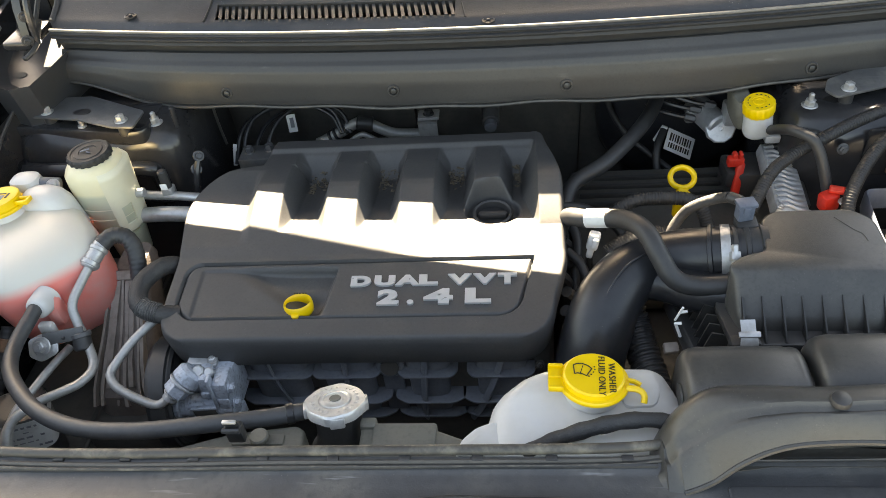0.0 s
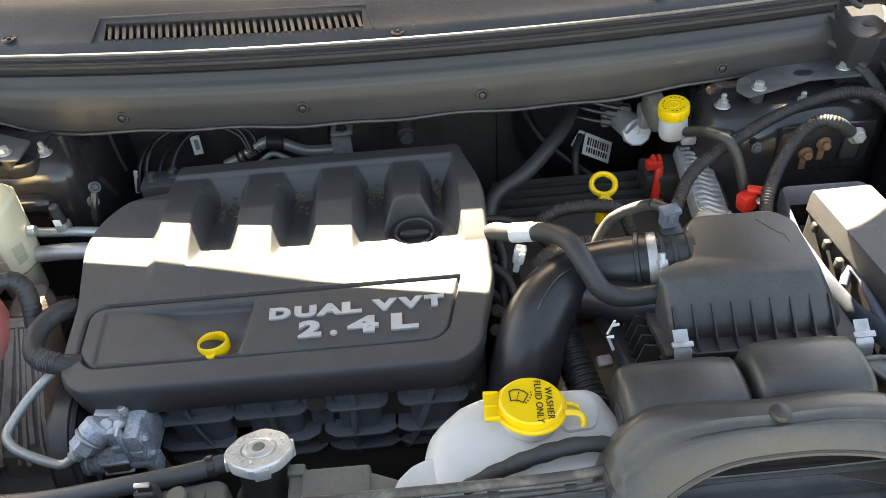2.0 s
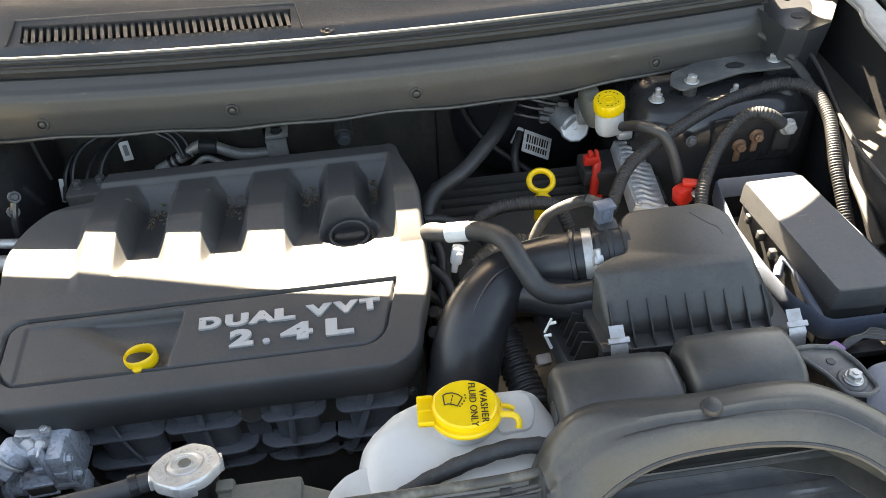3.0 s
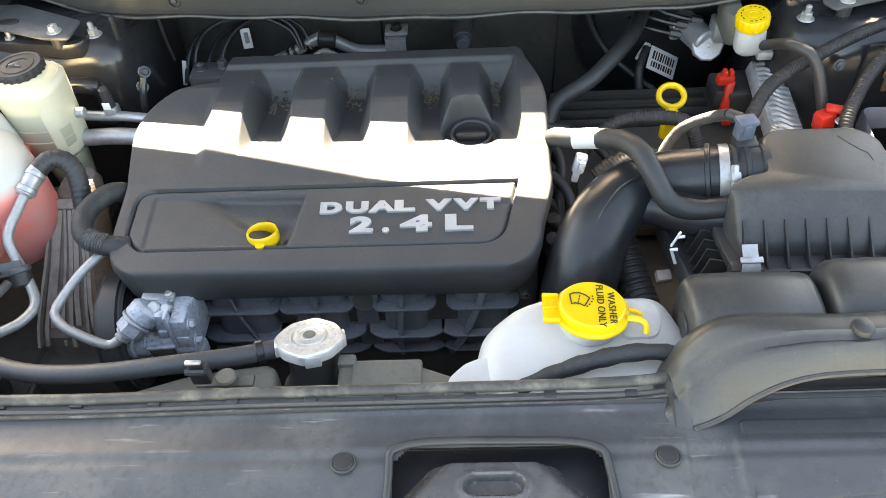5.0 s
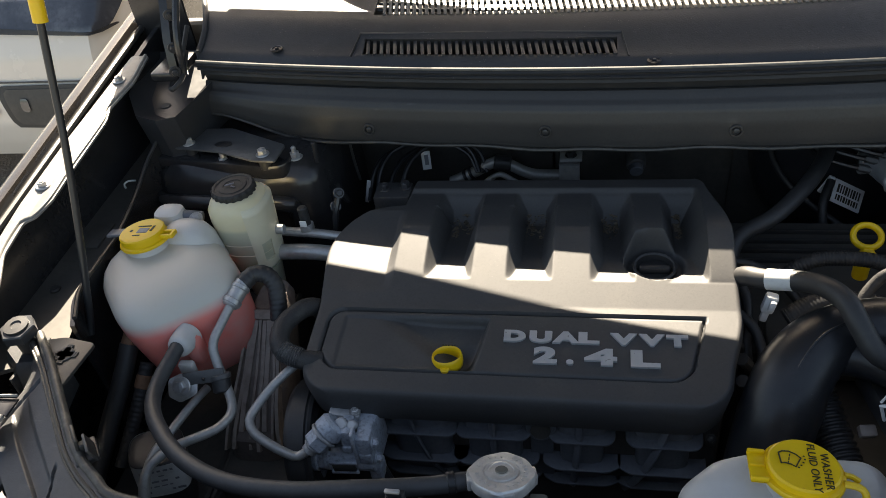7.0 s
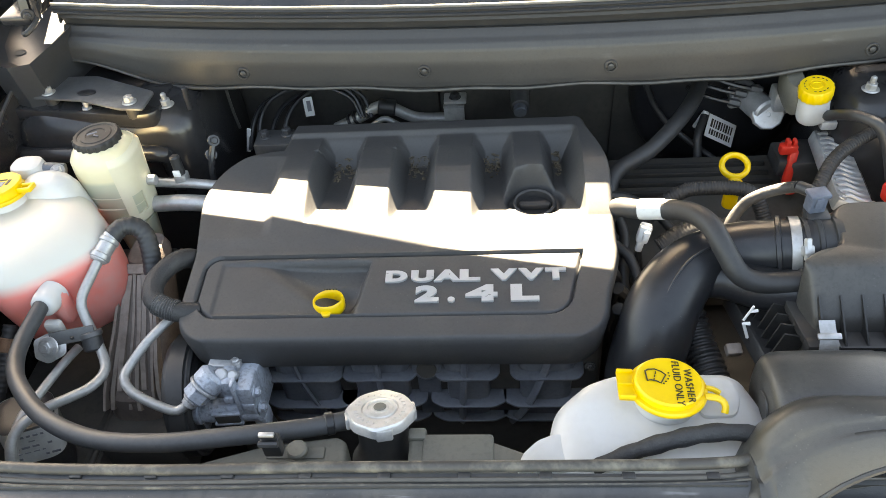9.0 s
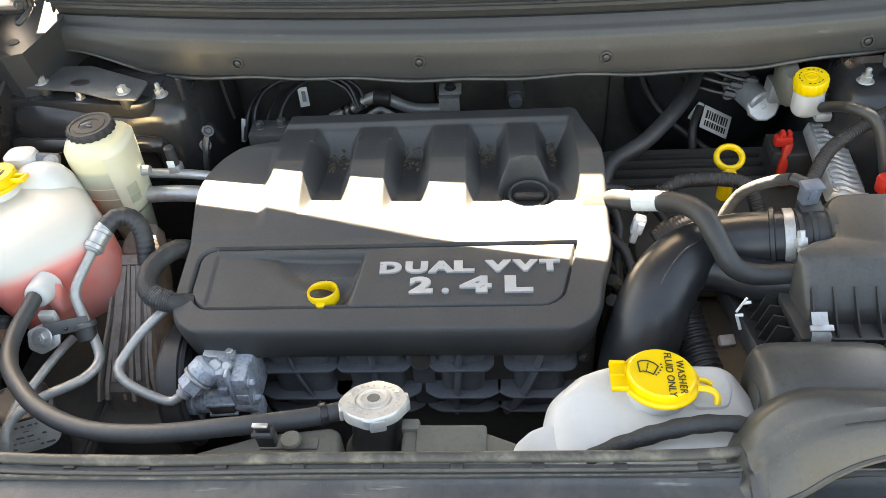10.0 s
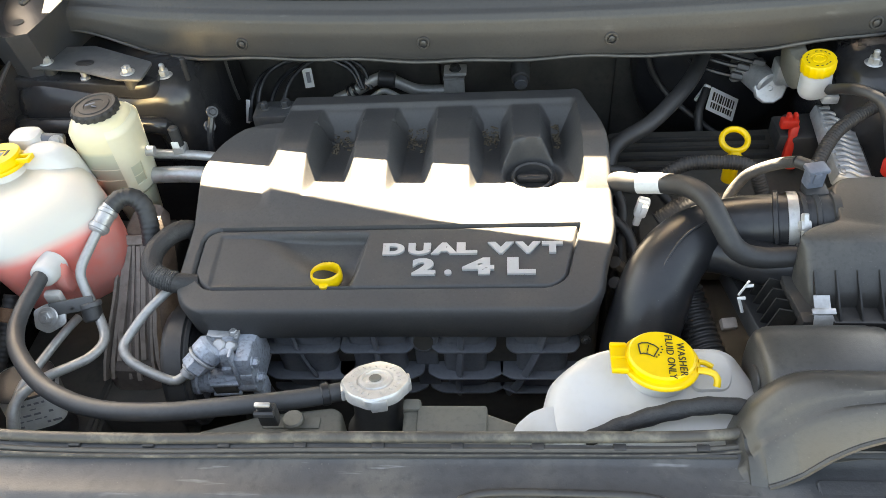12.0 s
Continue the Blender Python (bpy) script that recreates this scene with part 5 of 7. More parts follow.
def radiator_cap():
    n = 72
    lean = Matrix.Translation((-0.165, 0.526, 0.858)) @ Matrix.Rotation(radians(-20), 4, "X") @ Matrix.Translation((0.165, -0.528, -0.860))

    def rim(r, z, lobes=0.0):
        out = []
        for i in range(n):
            a = 2 * math.pi * i / n + 0.25
            k = r + lobes * 0.8 * (0.5 + 0.5 * math.cos(4 * a)) ** 4 + lobes * 0.12 * math.cos(8 * a)
            out.append(lean @ Vector((-0.165 + k * math.cos(a), 0.528 + k * math.sin(a), z)))
        return out
    cap = part("filler_cap", loft([rim(0.0262, 0.8565, 0.0018), rim(0.0282, 0.8580, 0.0022), rim(0.0285, 0.8660, 0.0022), rim(0.0272, 0.8680, 0.0018), rim(0.0165, 0.8685), rim(0.0155, 0.8670), rim(0.0150, 0.8670), rim(0.0142, 0.8690), rim(0.0110, 0.8697), rim(0.0105, 0.8687), rim(0.0075, 0.8687), rim(0.0072, 0.8693), rim(0.0064, 0.8693)]), M_CAP, radiator_ob, "worn stamped steel cap with lobed rim")
    part("button", moved(disc(-0.165, 0.528, 0.8685, 0.0056, 0.0022, 24), lean), M_TANK, cap, "dull brass centre button")
    for i in range(26):
        a = 2 * math.pi * i / 26
        if i % 7 != 6:
            part("embossed_mark", moved(box(-0.165 + 0.0212 * math.cos(a), 0.528 + 0.0212 * math.sin(a), 0.8686, 0.0036, 0.0016, 0.0009, 0.0003, (0, 0, math.degrees(a) + (20 if i % 2 else -15))), lean), M_CAP, cap)
    for a in (0.25, 0.25 + math.pi / 2, 0.25 + math.pi, 0.25 + 1.5 * math.pi):
        part("ear", moved(box(-0.165 + 0.0285 * math.cos(a), 0.528 + 0.0285 * math.sin(a), 0.8605, 0.004, 0.014, 0.011, 0.0015, (0, 0, math.degrees(a))), lean), M_CAP, cap)
    return cap


radiator_cap()
hose = thing("overflow_hose", (-0.40, 0.52, 0.85), "grey-black rubber overflow hose from radiator to coolant tank", "hose")
part("hose", tube([(-0.196, 0.525, 0.853), (-0.228, 0.515, 0.857), (-0.290, 0.504, 0.861), (-0.357, 0.499, 0.859), (-0.420, 0.507, 0.854), (-0.477, 0.534, 0.847), (-0.522, 0.574, 0.841), (-0.544, 0.606, 0.835), (-0.550, 0.636, 0.836), (-0.547, 0.664, 0.840), (-0.545, 0.690, 0.8435)], 0.0084, 14), M_HOSE, hose)
part("spring_clamp", rod((-0.206, 0.5225, 0.8540), (-0.213, 0.520, 0.8547), 0.0100, 18, 0.0008), M_SATIN, hose)

clipper = thing("radiator_bracket", (-0.248, 0.483, 0.866), "black spring clip on the radiator's edge", "clip")
part("body", box(-0.248, 0.486, 0.876, 0.016, 0.010, 0.022, 0.002), M_BLACK, clipper)
part("spring", tube([(-0.256, 0.480, 0.886), (-0.240, 0.480, 0.886)], 0.0028, 8), M_SATIN, clipper)
part("tongue", box(-0.248, 0.484, 0.890, 0.013, 0.003, 0.012, 0.001, (10, 0, 0)), M_SATIN, clipper)
# Bright bar added as a painted highlight on the dark clip.
part("glint", box(-0.248, 0.4825, 0.8955, 0.013, 0.004, 0.003, 0.001), M_ZINC, clipper)
part("washer", disc(-0.232, 0.492, 0.856, 0.009, 0.006, 18), M_TANK, clipper)

# ---- fluid tanks and fittings by the coolant side ----
def coolant_tank():
    base = thing("coolant_tank", (-0.565, 0.765, 0.750), "translucent white coolant tank half full of pink coolant", "coolant tank")
    rows = ((0.752, 0.062, 0.060, 0.010, 0.0), (0.757, 0.070, 0.067, 0.010, 0.0), (0.80, 0.0785, 0.075, 0.006, 0.0), (0.838, 0.0830, 0.079, 0.000, 0.0), (0.855, 0.0828, 0.079, -0.004, 0.001), (0.866, 0.0800, 0.0765, -0.008, 0.003),
            (0.875, 0.0735, 0.071, -0.012, 0.006), (0.8815, 0.063, 0.062, -0.018, 0.012), (0.8855, 0.049, 0.050, -0.025, 0.022), (0.888, 0.034, 0.037, -0.030, 0.032))
    part("tank", loft([superring(-0.582 + dx, 0.766 + dy, z, rx * 0.905, ry * 0.905, 3.4, 72, 0.72) for z, rx, ry, dx, dy in rows]), M_COOLANT, base, angle=60)
    part("rear_dome", loft([superring(-0.613, 0.850, z, r, r * 0.85, 3.0, 28) for z, r in ((0.83, 0.022), (0.893, 0.020), (0.904, 0.017), (0.908, 0.009))]), M_WHITE, base)
    part("side_dome", loft([superring(-0.584, 0.826, z, r, r * 0.78, 2.5, 32) for z, r in ((0.84, 0.040), (0.880, 0.034), (0.892, 0.028), (0.899, 0.020), (0.902, 0.009))]), M_WHITE, base)
    part("neck", lathe([(0.034, 0.0), (0.029, 0.008), (0.0262, 0.013), (0.0255, 0.018), (0.024, 0.022)], 36, pose(-0.624, 0.803, 0.876, -5, -4, 0)), M_WHITE, base)
    m = pose(-0.625, 0.803, 0.894, -5, -4, 0)
    cap = part("cap", lathe([(0.0300, 0.0), (0.0305, 0.002), (0.0300, 0.004), (0.0275, 0.005), (0.0275, 0.013), (0.0262, 0.0145), (0.0235, 0.0140), (0.0001, 0.0140)], 40, m), M_YELLOW, base, "yellow snap cap with black print")
    part("cap_tab", moved(box(-0.038, 0.004, 0.010, 0.022, 0.015, 0.004, 0.0015), m), M_GREY, cap, "grey finger tab")
    part("cap_hinge", moved(joined(box(0.033, 0.004, 0.008, 0.014, 0.004, 0.006, 0.0015), box(0.033, -0.006, 0.008, 0.014, 0.004, 0.006, 0.0015), box(0.041, -0.001, 0.008, 0.004, 0.014, 0.006, 0.0015)), m), M_YELLOW, cap)
    part("print", moved(joined(box(0.002, 0.0, 0.0143, 0.014, 0.010, 0.0006, 0)), m), M_GREYINK, cap)
    part("print", moved(joined(box(0.013, 0.004, 0.0143, 0.003, 0.011, 0.0006, 0), box(0.0, 0.0095, 0.0143, 0.018, 0.002, 0.0006, 0), box(-0.002, -0.0105, 0.0143, 0.010, 0.0018, 0.0006, 0), box(-0.014, 0.0, 0.0143, 0.003, 0.004, 0.0006, 0)), m), M_INK, cap)
    part("spout", lathe([(0.0170, 0), (0.0150, 0.006), (0.0142, 0.018), (0.0130, 0.0235), (0.0105, 0.0258), (0.0088, 0.0262)], 28, aim((-0.5455, 0.702, 0.836), (-0.5445, 0.676, 0.8415))), M_WHITE, base)
    part("spout_web", box(-0.538, 0.698, 0.822, 0.018, 0.022, 0.044, 0.007), M_COOLANT, base)
    part("foot_tab", box(-0.541, 0.674, 0.812, 0.018, 0.010, 0.020, 0.003), M_WHITE, base)
    part("top_fitting", rod((-0.604, 0.852, 0.893), (-0.575, 0.857, 0.886), 0.0095, 18), M_GREY, base)
    part("top_nut", hexbolt(0, 0, 0, 0.0052, 0.006, 0.0085, pose(-0.578, 0.848, 0.893, 25, 20, 0)), M_ZINC, base)
    return base


coolant_tank()


def hose_bracket():
    base = thing("pipe_bracket", (-0.53, 0.65, 0.80), "zinc bracket with bolt and black pipe clip", "bracket")
    part("plate", moved(prism(rounded([(-0.017, -0.010), (-0.004, -0.018), (0.016, -0.010), (0.018, 0.008), (0.0, 0.015), (-0.016, 0.009)], 0.004), 0, 0.003, 0.0008), pose(-0.539, 0.652, 0.807, 50, 0, 10)), M_ZINC, base)
    part("bolt", hexbolt(0, 0, 0, 0.0072, 0.008, 0.0115, pose(-0.539, 0.649, 0.810, 50, 0, 0)), M_ZINC, base)
    part("strap", box(-0.515, 0.660, 0.815, 0.046, 0.003, 0.015, 0.001, (-30, 0, 14)), M_PLATE, base)
    part("clip", rod((-0.497, 0.657, 0.794), (-0.501, 0.669, 0.810), 0.0105, 20, 0.002), M_BLACK, base)
    part("clip_ring", rod((-0.4995, 0.666, 0.8055), (-0.501, 0.6695, 0.8105), 0.0118, 20, 0.001), M_PLATE, base)
    part("stud", box(-0.514, 0.6565, 0.815, 0.003, 0.003, 0.003, 0.0005), M_BLACK, base)
    return base


hose_bracket()


def fluid_bottle():
    base = thing("steering_fluid_bottle", (-0.523, 0.868, 0.788), "yellowed plastic power steering bottle with a black cap", "fluid bottle")
    cx, cy = -0.530, 0.876
    rows = ((0.804, 0.026, 0.026), (0.808, 0.0315, 0.031), (0.850, 0.0345, 0.034), (0.886, 0.0368, 0.036), (0.900, 0.0362, 0.0355), (0.908, 0.032, 0.0315), (0.913, 0.026, 0.026))
    part("bottle", loft([superring(cx + 0.001, cy, z, rx * 1.04, ry * 1.02, 2.6, 48) for z, rx, ry in rows]), M_FLUID, base, angle=60)
    part("base_ring", loft([superring(cx + 0.006, cy - 0.004, z, r, r, 2.4, 40) for z, r in ((0.76, 0.022), (0.795, 0.025), (0.806, 0.027))]), M_FLUID, base, "dim lower neck of the bottle")
    for z in (0.836, 0.853):
        part("level_ring", loft([superring(cx, cy, z + d, 0.0357 + k + (z - 0.843) * 0.06, 0.0343 + k + (z - 0.843) * 0.06, 2.6, 48) for d, k in ((-0.001, -0.001), (-0.0005, 0.0006), (0.0005, 0.0006), (0.001, -0.001))]), M_CREAM, base)

    def wrap(u, v):
        a = radians(-68 + 130 * u)
        z = 0.812 + 0.095 * v
        k = 0.0350 + 0.0044 * v - 0.005 * step(0.92, 1.0, v)
        c, s = math.cos(a), math.sin(a)
        p = 2 / 2.6
        return (cx + 0.001 + k * math.copysign(abs(c) ** p, c), cy + k * math.copysign(abs(s) ** p, s), z)
    part("sleeve", sheet(60, 40, wrap, 0.0025, lambda u, v: not (0.16 < u < 0.38 and 0.12 < v < 0.42)), M_CREAM, base, "cream plastic sleeve with a square window", angle=50)
    n = 80
    ring = lambda r, z, d: [(-0.533 + (r + d * (1 if i % 4 < 2 else -1)) * math.cos(2 * math.pi * i / n), 0.880 + (r + d * (1 if i % 4 < 2 else -1)) * math.sin(2 * math.pi * i / n), z) for i in range(n)]
    cap = part("cap", moved(loft([ring(0.0265, 0.9085, 0.0008), ring(0.0275, 0.910, 0.0008), ring(0.0275, 0.9195, 0.0008), ring(0.0255, 0.9215, 0), ring(0.0225, 0.9212, 0), ring(0.0220, 0.9203, 0), ring(0.0185, 0.9203, 0), ring(0.0180, 0.9212, 0), ring(0.0120, 0.9215, 0), ring(0.0115, 0.9205, 0), ring(0.001, 0.9205, 0)]),
                       Matrix.Translation((-0.533, 0.880, 0.91)) @ pose(0, 0, 0, 0, -2, 0) @ Matrix.Translation((0.533, -0.880, -0.91))), M_LOOM, base, "ribbed black screw cap")
    part("cap_symbol", box(-0.537, 0.880, 0.9225, 0.012, 0.0025, 0.001, 0.0003, (0, -2, 25)), M_SLATE, cap)
    part("cap_symbol", box(-0.531, 0.876, 0.922, 0.007, 0.002, 0.001, 0.0003, (0, -2, -20)), M_SLATE, cap)
    part("side_boss", rod((-0.494, 0.880, 0.852), (-0.482, 0.880, 0.852), 0.0065, 18), M_ZINC, base)
    return base


fluid_bottle()


def refrigerant_line():
    base = thing("refrigerant_pipe", (-0.42, 0.90, 0.82), "pair of shiny aluminium pipes with a service valve", "pipe")
    part("pipe", tube([(-0.60, 0.885, 0.83), (-0.54, 0.905, 0.832), (-0.49, 0.905, 0.828), (-0.44, 0.900, 0.828), (-0.385, 0.905, 0.815)], 0.0062, 12), M_ZINC, base)
    part("pipe", tube([(-0.500, 0.878, 0.815), (-0.45, 0.875, 0.818), (-0.40, 0.875, 0.812), (-0.36, 0.88, 0.80)], 0.0105, 14), M_ZINC, base)
    part("valve_foot", box(-0.462, 0.905, 0.835, 0.016, 0.016, 0.014, 0.003), M_ZINC, base)
    part("valve", rod((-0.462, 0.905, 0.838), (-0.463, 0.906, 0.868), 0.0065, 16, 0.002), M_BLACK, base, "black service valve cap")
    part("valve_label", box(-0.462, 0.8955, 0.848, 0.009, 0.002, 0.009, 0.0005), M_TAG, base)
    part("bracket", tube([(-0.425, 0.945, 0.86), (-0.43, 0.93, 0.835), (-0.432, 0.92, 0.80)], 0.0045, 8), M_INNER, base)
    part("bracket_nut", hexbolt(0, 0, 0, 0.005, 0.006, 0.008, pose(-0.424, 0.945, 0.862, 60, 0, 40)), M_INNER, base)
    part("bracket_nut", hexbolt(0, 0, 0, 0.005, 0.006, 0.008, pose(-0.43, 0.938, 0.845, 60, 0, 40)), M_INNER, base)
    return base


refrigerant_line()


def bulkhead_fittings():
    """What shows in the dark gap behind the engine."""
    valve = thing("heater_pipe", (-0.2, 1.13, 0.75), "bent steel heater pipes clamped behind the engine", "pipe")
    part("pipe", tube([(-0.309, 1.13, 0.751), (-0.294, 1.13, 0.758), (-0.268, 1.13, 0.771), (-0.250, 1.13, 0.782), (-0.231, 1.13, 0.789), (-0.220, 1.13, 0.784), (-0.205, 1.13, 0.775), (-0.190, 1.13, 0.767), (-0.172, 1.13, 0.763), (-0.130, 1.13, 0.762)], 0.0088, 14), M_PIPE, valve)
    part("pipe", tube([(-0.262, 1.11, 0.755), (-0.242, 1.11, 0.772), (-0.230, 1.11, 0.778), (-0.221, 1.11, 0.774), (-0.195, 1.11, 0.755)], 0.0045, 12), M_PIPE, valve)
    part("joint", rod((-0.240, 1.13, 0.787), (-0.214, 1.13, 0.783), 0.0125, 16, 0.002), M_BLACK, valve)
    for x, z in ((-0.285, 0.763), (-0.276, 0.768)):
        part("hose_clamp", rod((x - 0.002, 1.13, z - 0.001), (x + 0.002, 1.13, z + 0.001), 0.0115, 18, 0.0008), M_SATIN, valve)
    part("clamp", box(-0.126, 1.118, 0.768, 0.030, 0.006, 0.042, 0.0015), M_CAP, valve, "folded zinc clamp")
    part("clamp_lip", box(-0.126, 1.119, 0.790, 0.031, 0.010, 0.003, 0.001), M_ZINC, valve)
    part("clamp_top", box(-0.124, 1.130, 0.796, 0.033, 0.026, 0.005, 0.0015), M_CAP, valve)
    part("nut", hexbolt(-0.124, 1.128, 0.7985, 0.007, 0.008, 0.009), M_BLACK, valve)
    lines = thing("brake_lines", (-0.35, 1.12, 0.78), "bundle of thin black brake lines on the bulkhead", "brake line")
    for dx, dz in ((0, 0), (0.012, 0.006), (0.03, -0.004), (0.05, 0.002)):
        part("line", tube([(-0.425 + dx, 1.06, 0.765), (-0.42 + dx, 1.09, 0.795 + dz), (-0.40 + dx, 1.12, 0.812 + dz), (-0.34 + dx * 0.6, 1.15, 0.815 + dz), (-0.285 + dx * 0.4, 1.14, 0.80 + dz), (-0.265 + dx * 0.3, 1.12, 0.775)], 0.0032, 8), M_SATIN, lines)
    part("tag", box(-0.347, 1.135, 0.788, 0.014, 0.002, 0.030, 0.0005, (-12, 0, 12)), M_TAG, lines, "white paper tag")
    part("tag_print", box(-0.346, 1.1335, 0.790, 0.006, 0.002, 0.016, 0, (-12, 0, 12)), M_GREYINK, lines)
    part("strip", box(-0.43, 1.075, 0.772, 0.006, 0.003, 0.048, 0.001, (10, 16, 0)), M_TAG, lines, "white cable tie strip")
    part("block", box(-0.380, 1.045, 0.782, 0.055, 0.04, 0.03, 0.004), M_PLATE, lines, "grey valve block")
    part("block_nut", hexbolt(-0.362, 1.05, 0.797, 0.007, 0.01, 0.009), M_PLATE, lines)
    part("block_nut", hexbolt(-0.392, 1.045, 0.797, 0.006, 0.01, 0.008), M_PLATE, lines)
    sensor = thing("sensor_plug", (-0.03, 1.14, 0.76), "dull blue-grey sensor plug on the bulkhead", "sensor")
    part("plug", rod((-0.028, 1.19, 0.780), (-0.028, 1.14, 0.770), 0.014, 16), M_PLATE, sensor)
    part("cap", rod((-0.028, 1.145, 0.770), (-0.028, 1.13, 0.767), 0.010, 12), M_GREY, sensor)
    part("stud", rod((0.055, 1.195, 0.80), (0.055, 1.17, 0.796), 0.006, 10), M_BLACK, sensor)
    seam = thing("seam_sealer", (-0.44, 1.0, 0.80), "grey bead of seam sealer down the bulkhead corner", "sealer")
    part("bead", tube([(-0.452, 1.10, 0.885), (-0.448, 1.09, 0.86), (-0.445, 1.085, 0.82), (-0.44, 1.08, 0.79)], 0.0022, 6), M_SEAL, seam)
    return valve


bulkhead_fittings()


def frame_rail(side):
    """Pressed steel chassis rail with flanges and a row of holes, low beside the engine."""
    f = (lambda x: x) if side < 0 else mirror
    base = thing("frame_rail", (f(-0.60), 0.75, 0.45), "dusty dark steel chassis rail low beside the engine", "chassis rail", kind="structure")
    part("rail_body", loft([[(f(x), y, z) for x, z in ((-0.668, 0.50), (-0.668, 0.652), (-0.660, 0.664), (-0.540, 0.664), (-0.528, 0.652), (-0.520, 0.50))] for y in (0.47, 0.60, 0.85, 1.10)]), M_DARK, base)
    part("rail_flange", tube([(f(-0.532), y, 0.660) for y in (0.47, 0.7, 0.9, 1.1)], 0.004, 8), M_DARK, base)
    for y in (0.56, 0.66, 0.76):
        # Holes are flat discs coloured dark like the shade in them.
        part("rail_hole", disc(f(-0.630), y, 0.6635, 0.010, 0.0012, 24), M_SATIN, base)
    return base


frame_rail(-1)
frame_rail(1)


def front_left_corner():
    bump = thing("hood_bumper", (-0.692, 0.645, 0.84), "adjustable hood bumper with hexagonal steel head", "hood bumper")
    part("post", loft([[(-0.724, 0.660, z), (-0.682, 0.660, z), (-0.672, 0.62 - d, z), (-0.700, 0.615 - d, z), (-0.722, 0.632 - d, z)] for z, d in ((0.79, 0.012), (0.862, 0.0), (0.870, -0.006))]), M_PANEL, bump)
    part("post_rib", box(-0.703, 0.612, 0.835, 0.004, 0.012, 0.05, 0.001), M_PANEL, bump)
    part("thread", rod((-0.692, 0.642, 0.873), (-0.692, 0.640, 0.898), 0.011, 18), M_BLACK, bump)
    part("head", lathe([(0.019, 0), (0.0195, 0.002), (0.0195, 0.010), (0.018, 0.0115)], 6, pose(-0.692, 0.640, 0.896, 4, 0, 12)), M_SHELF, bump, "black hexagonal head with worn edges")
    part("rubber", lathe([(0.013, 0), (0.013, 0.003), (0.006, 0.0035), (0.005, 0.002), (0.0001, 0.002)], 20, pose(-0.692, 0.640, 0.907, 4, 0, 12)), M_RUBBER, bump)
    br = thing("apron_bracket", (-0.63, 0.62, 0.87), "grey bracket with a keyhole beside the radiator cover", "bracket")
    part("plate", prism(rounded([(-0.667, 0.640), (-0.645, 0.645), (-0.606, 0.638), (-0.614, 0.558), (-0.640, 0.585)], 0.006), 0.884, 0.888, 0.001), M_DUST, br)
    part("keyhole", joined(disc(-0.631, 0.620, 0.8882, 0.010, 0.0014, 20), box(-0.631, 0.620, 0.889, 0.028, 0.007, 0.0012, 0), box(-0.631, 0.620, 0.889, 0.007, 0.026, 0.0012, 0)), M_DARK, br)
    clip = thing("panel_clip", (-0.545, 0.500, 0.88), "black plastic retaining clip at the cover's edge", "clip")
    part("base", box(-0.545, 0.507, 0.884, 0.022, 0.028, 0.006, 0.002, (0, 0, 40)), M_BLACK, clip)
    part("wing", box(-0.555, 0.512, 0.894, 0.003, 0.024, 0.020, 0.001, (0, 12, 40)), M_SEAL, clip)
    part("wing", box(-0.536, 0.506, 0.894, 0.003, 0.024, 0.018, 0.001, (0, -12, 40)), M_SEAL, clip)
    part("pin", rod((-0.545, 0.508, 0.884), (-0.545, 0.508, 0.897), 0.004, 10), M_BLACK, clip)
    sticker = thing("label_canister", (-0.562, 0.590, 0.67), "dark canister with a worn printed label low in the bay", "canister")
    lean = pose(-0.575, 0.594, 0.667, 0, 7, 24) @ Matrix.Diagonal((1, 1, 0.84, 1))
    part("body", moved(loft([superring(0, 0, z, r, r * 0.9, 3.4, 40) for z, r in ((0.0, 0.027), (0.003, 0.029), (0.115, 0.029), (0.117, 0.027), (0.1175, 0.018))]), lean), M_BLACK, sticker)
    part("label", moved(loft([superring(0, 0, z, 0.0294, 0.0265, 3.4, 40) for z in (0.055, 0.1155)], cap=False), lean), M_PALE, sticker, "worn pale label")
    rng = random.Random(5)
    for row in range(5):
        z, x = 0.066 + 0.010 * row, -0.019
        while x < 0.018:
            w = rng.uniform(0.003, 0.009)
            if rng.random() < 0.75:
                part("print", moved(box(x + w / 2, -0.0266, z, w, 0.0008, 0.0016 if row % 2 else 0.0032, 0), lean), M_GREYINK, sticker)
            x += w + 0.0025
    part("print_panel", moved(box(0.0294, 0.002, 0.080, 0.0008, 0.016, 0.034, 0), lean), M_TANK, sticker)
    hp = thing("brake_hoses", (-0.63, 0.62, 0.75), "rusty fittings and black hoses under the coolant tank", "hose")
    part("hose", tube([(-0.625, 0.70, 0.82), (-0.632, 0.67, 0.79), (-0.645, 0.63, 0.75), (-0.66, 0.58, 0.70)], 0.011, 12), M_RUBBER, hp)
    part("hose", tube([(-0.605, 0.69, 0.80), (-0.612, 0.65, 0.765), (-0.625, 0.60, 0.72)], 0.008, 10, ripple=0.0003, pitch=0.006), M_LOOM, hp)
    part("rust_ring", rod((-0.6065, 0.679, 0.7905), (-0.609, 0.667, 0.780), 0.0092, 14), M_RUST, hp)
    part("fitting", rod((-0.622, 0.715, 0.832), (-0.628, 0.69, 0.81), 0.010, 12), M_RUST, hp)
    brace = thing("headlight_brace", (-0.70, 0.52, 0.84), "bracket between fender rail and cover, its sunlit top put into the colour", "bracket")
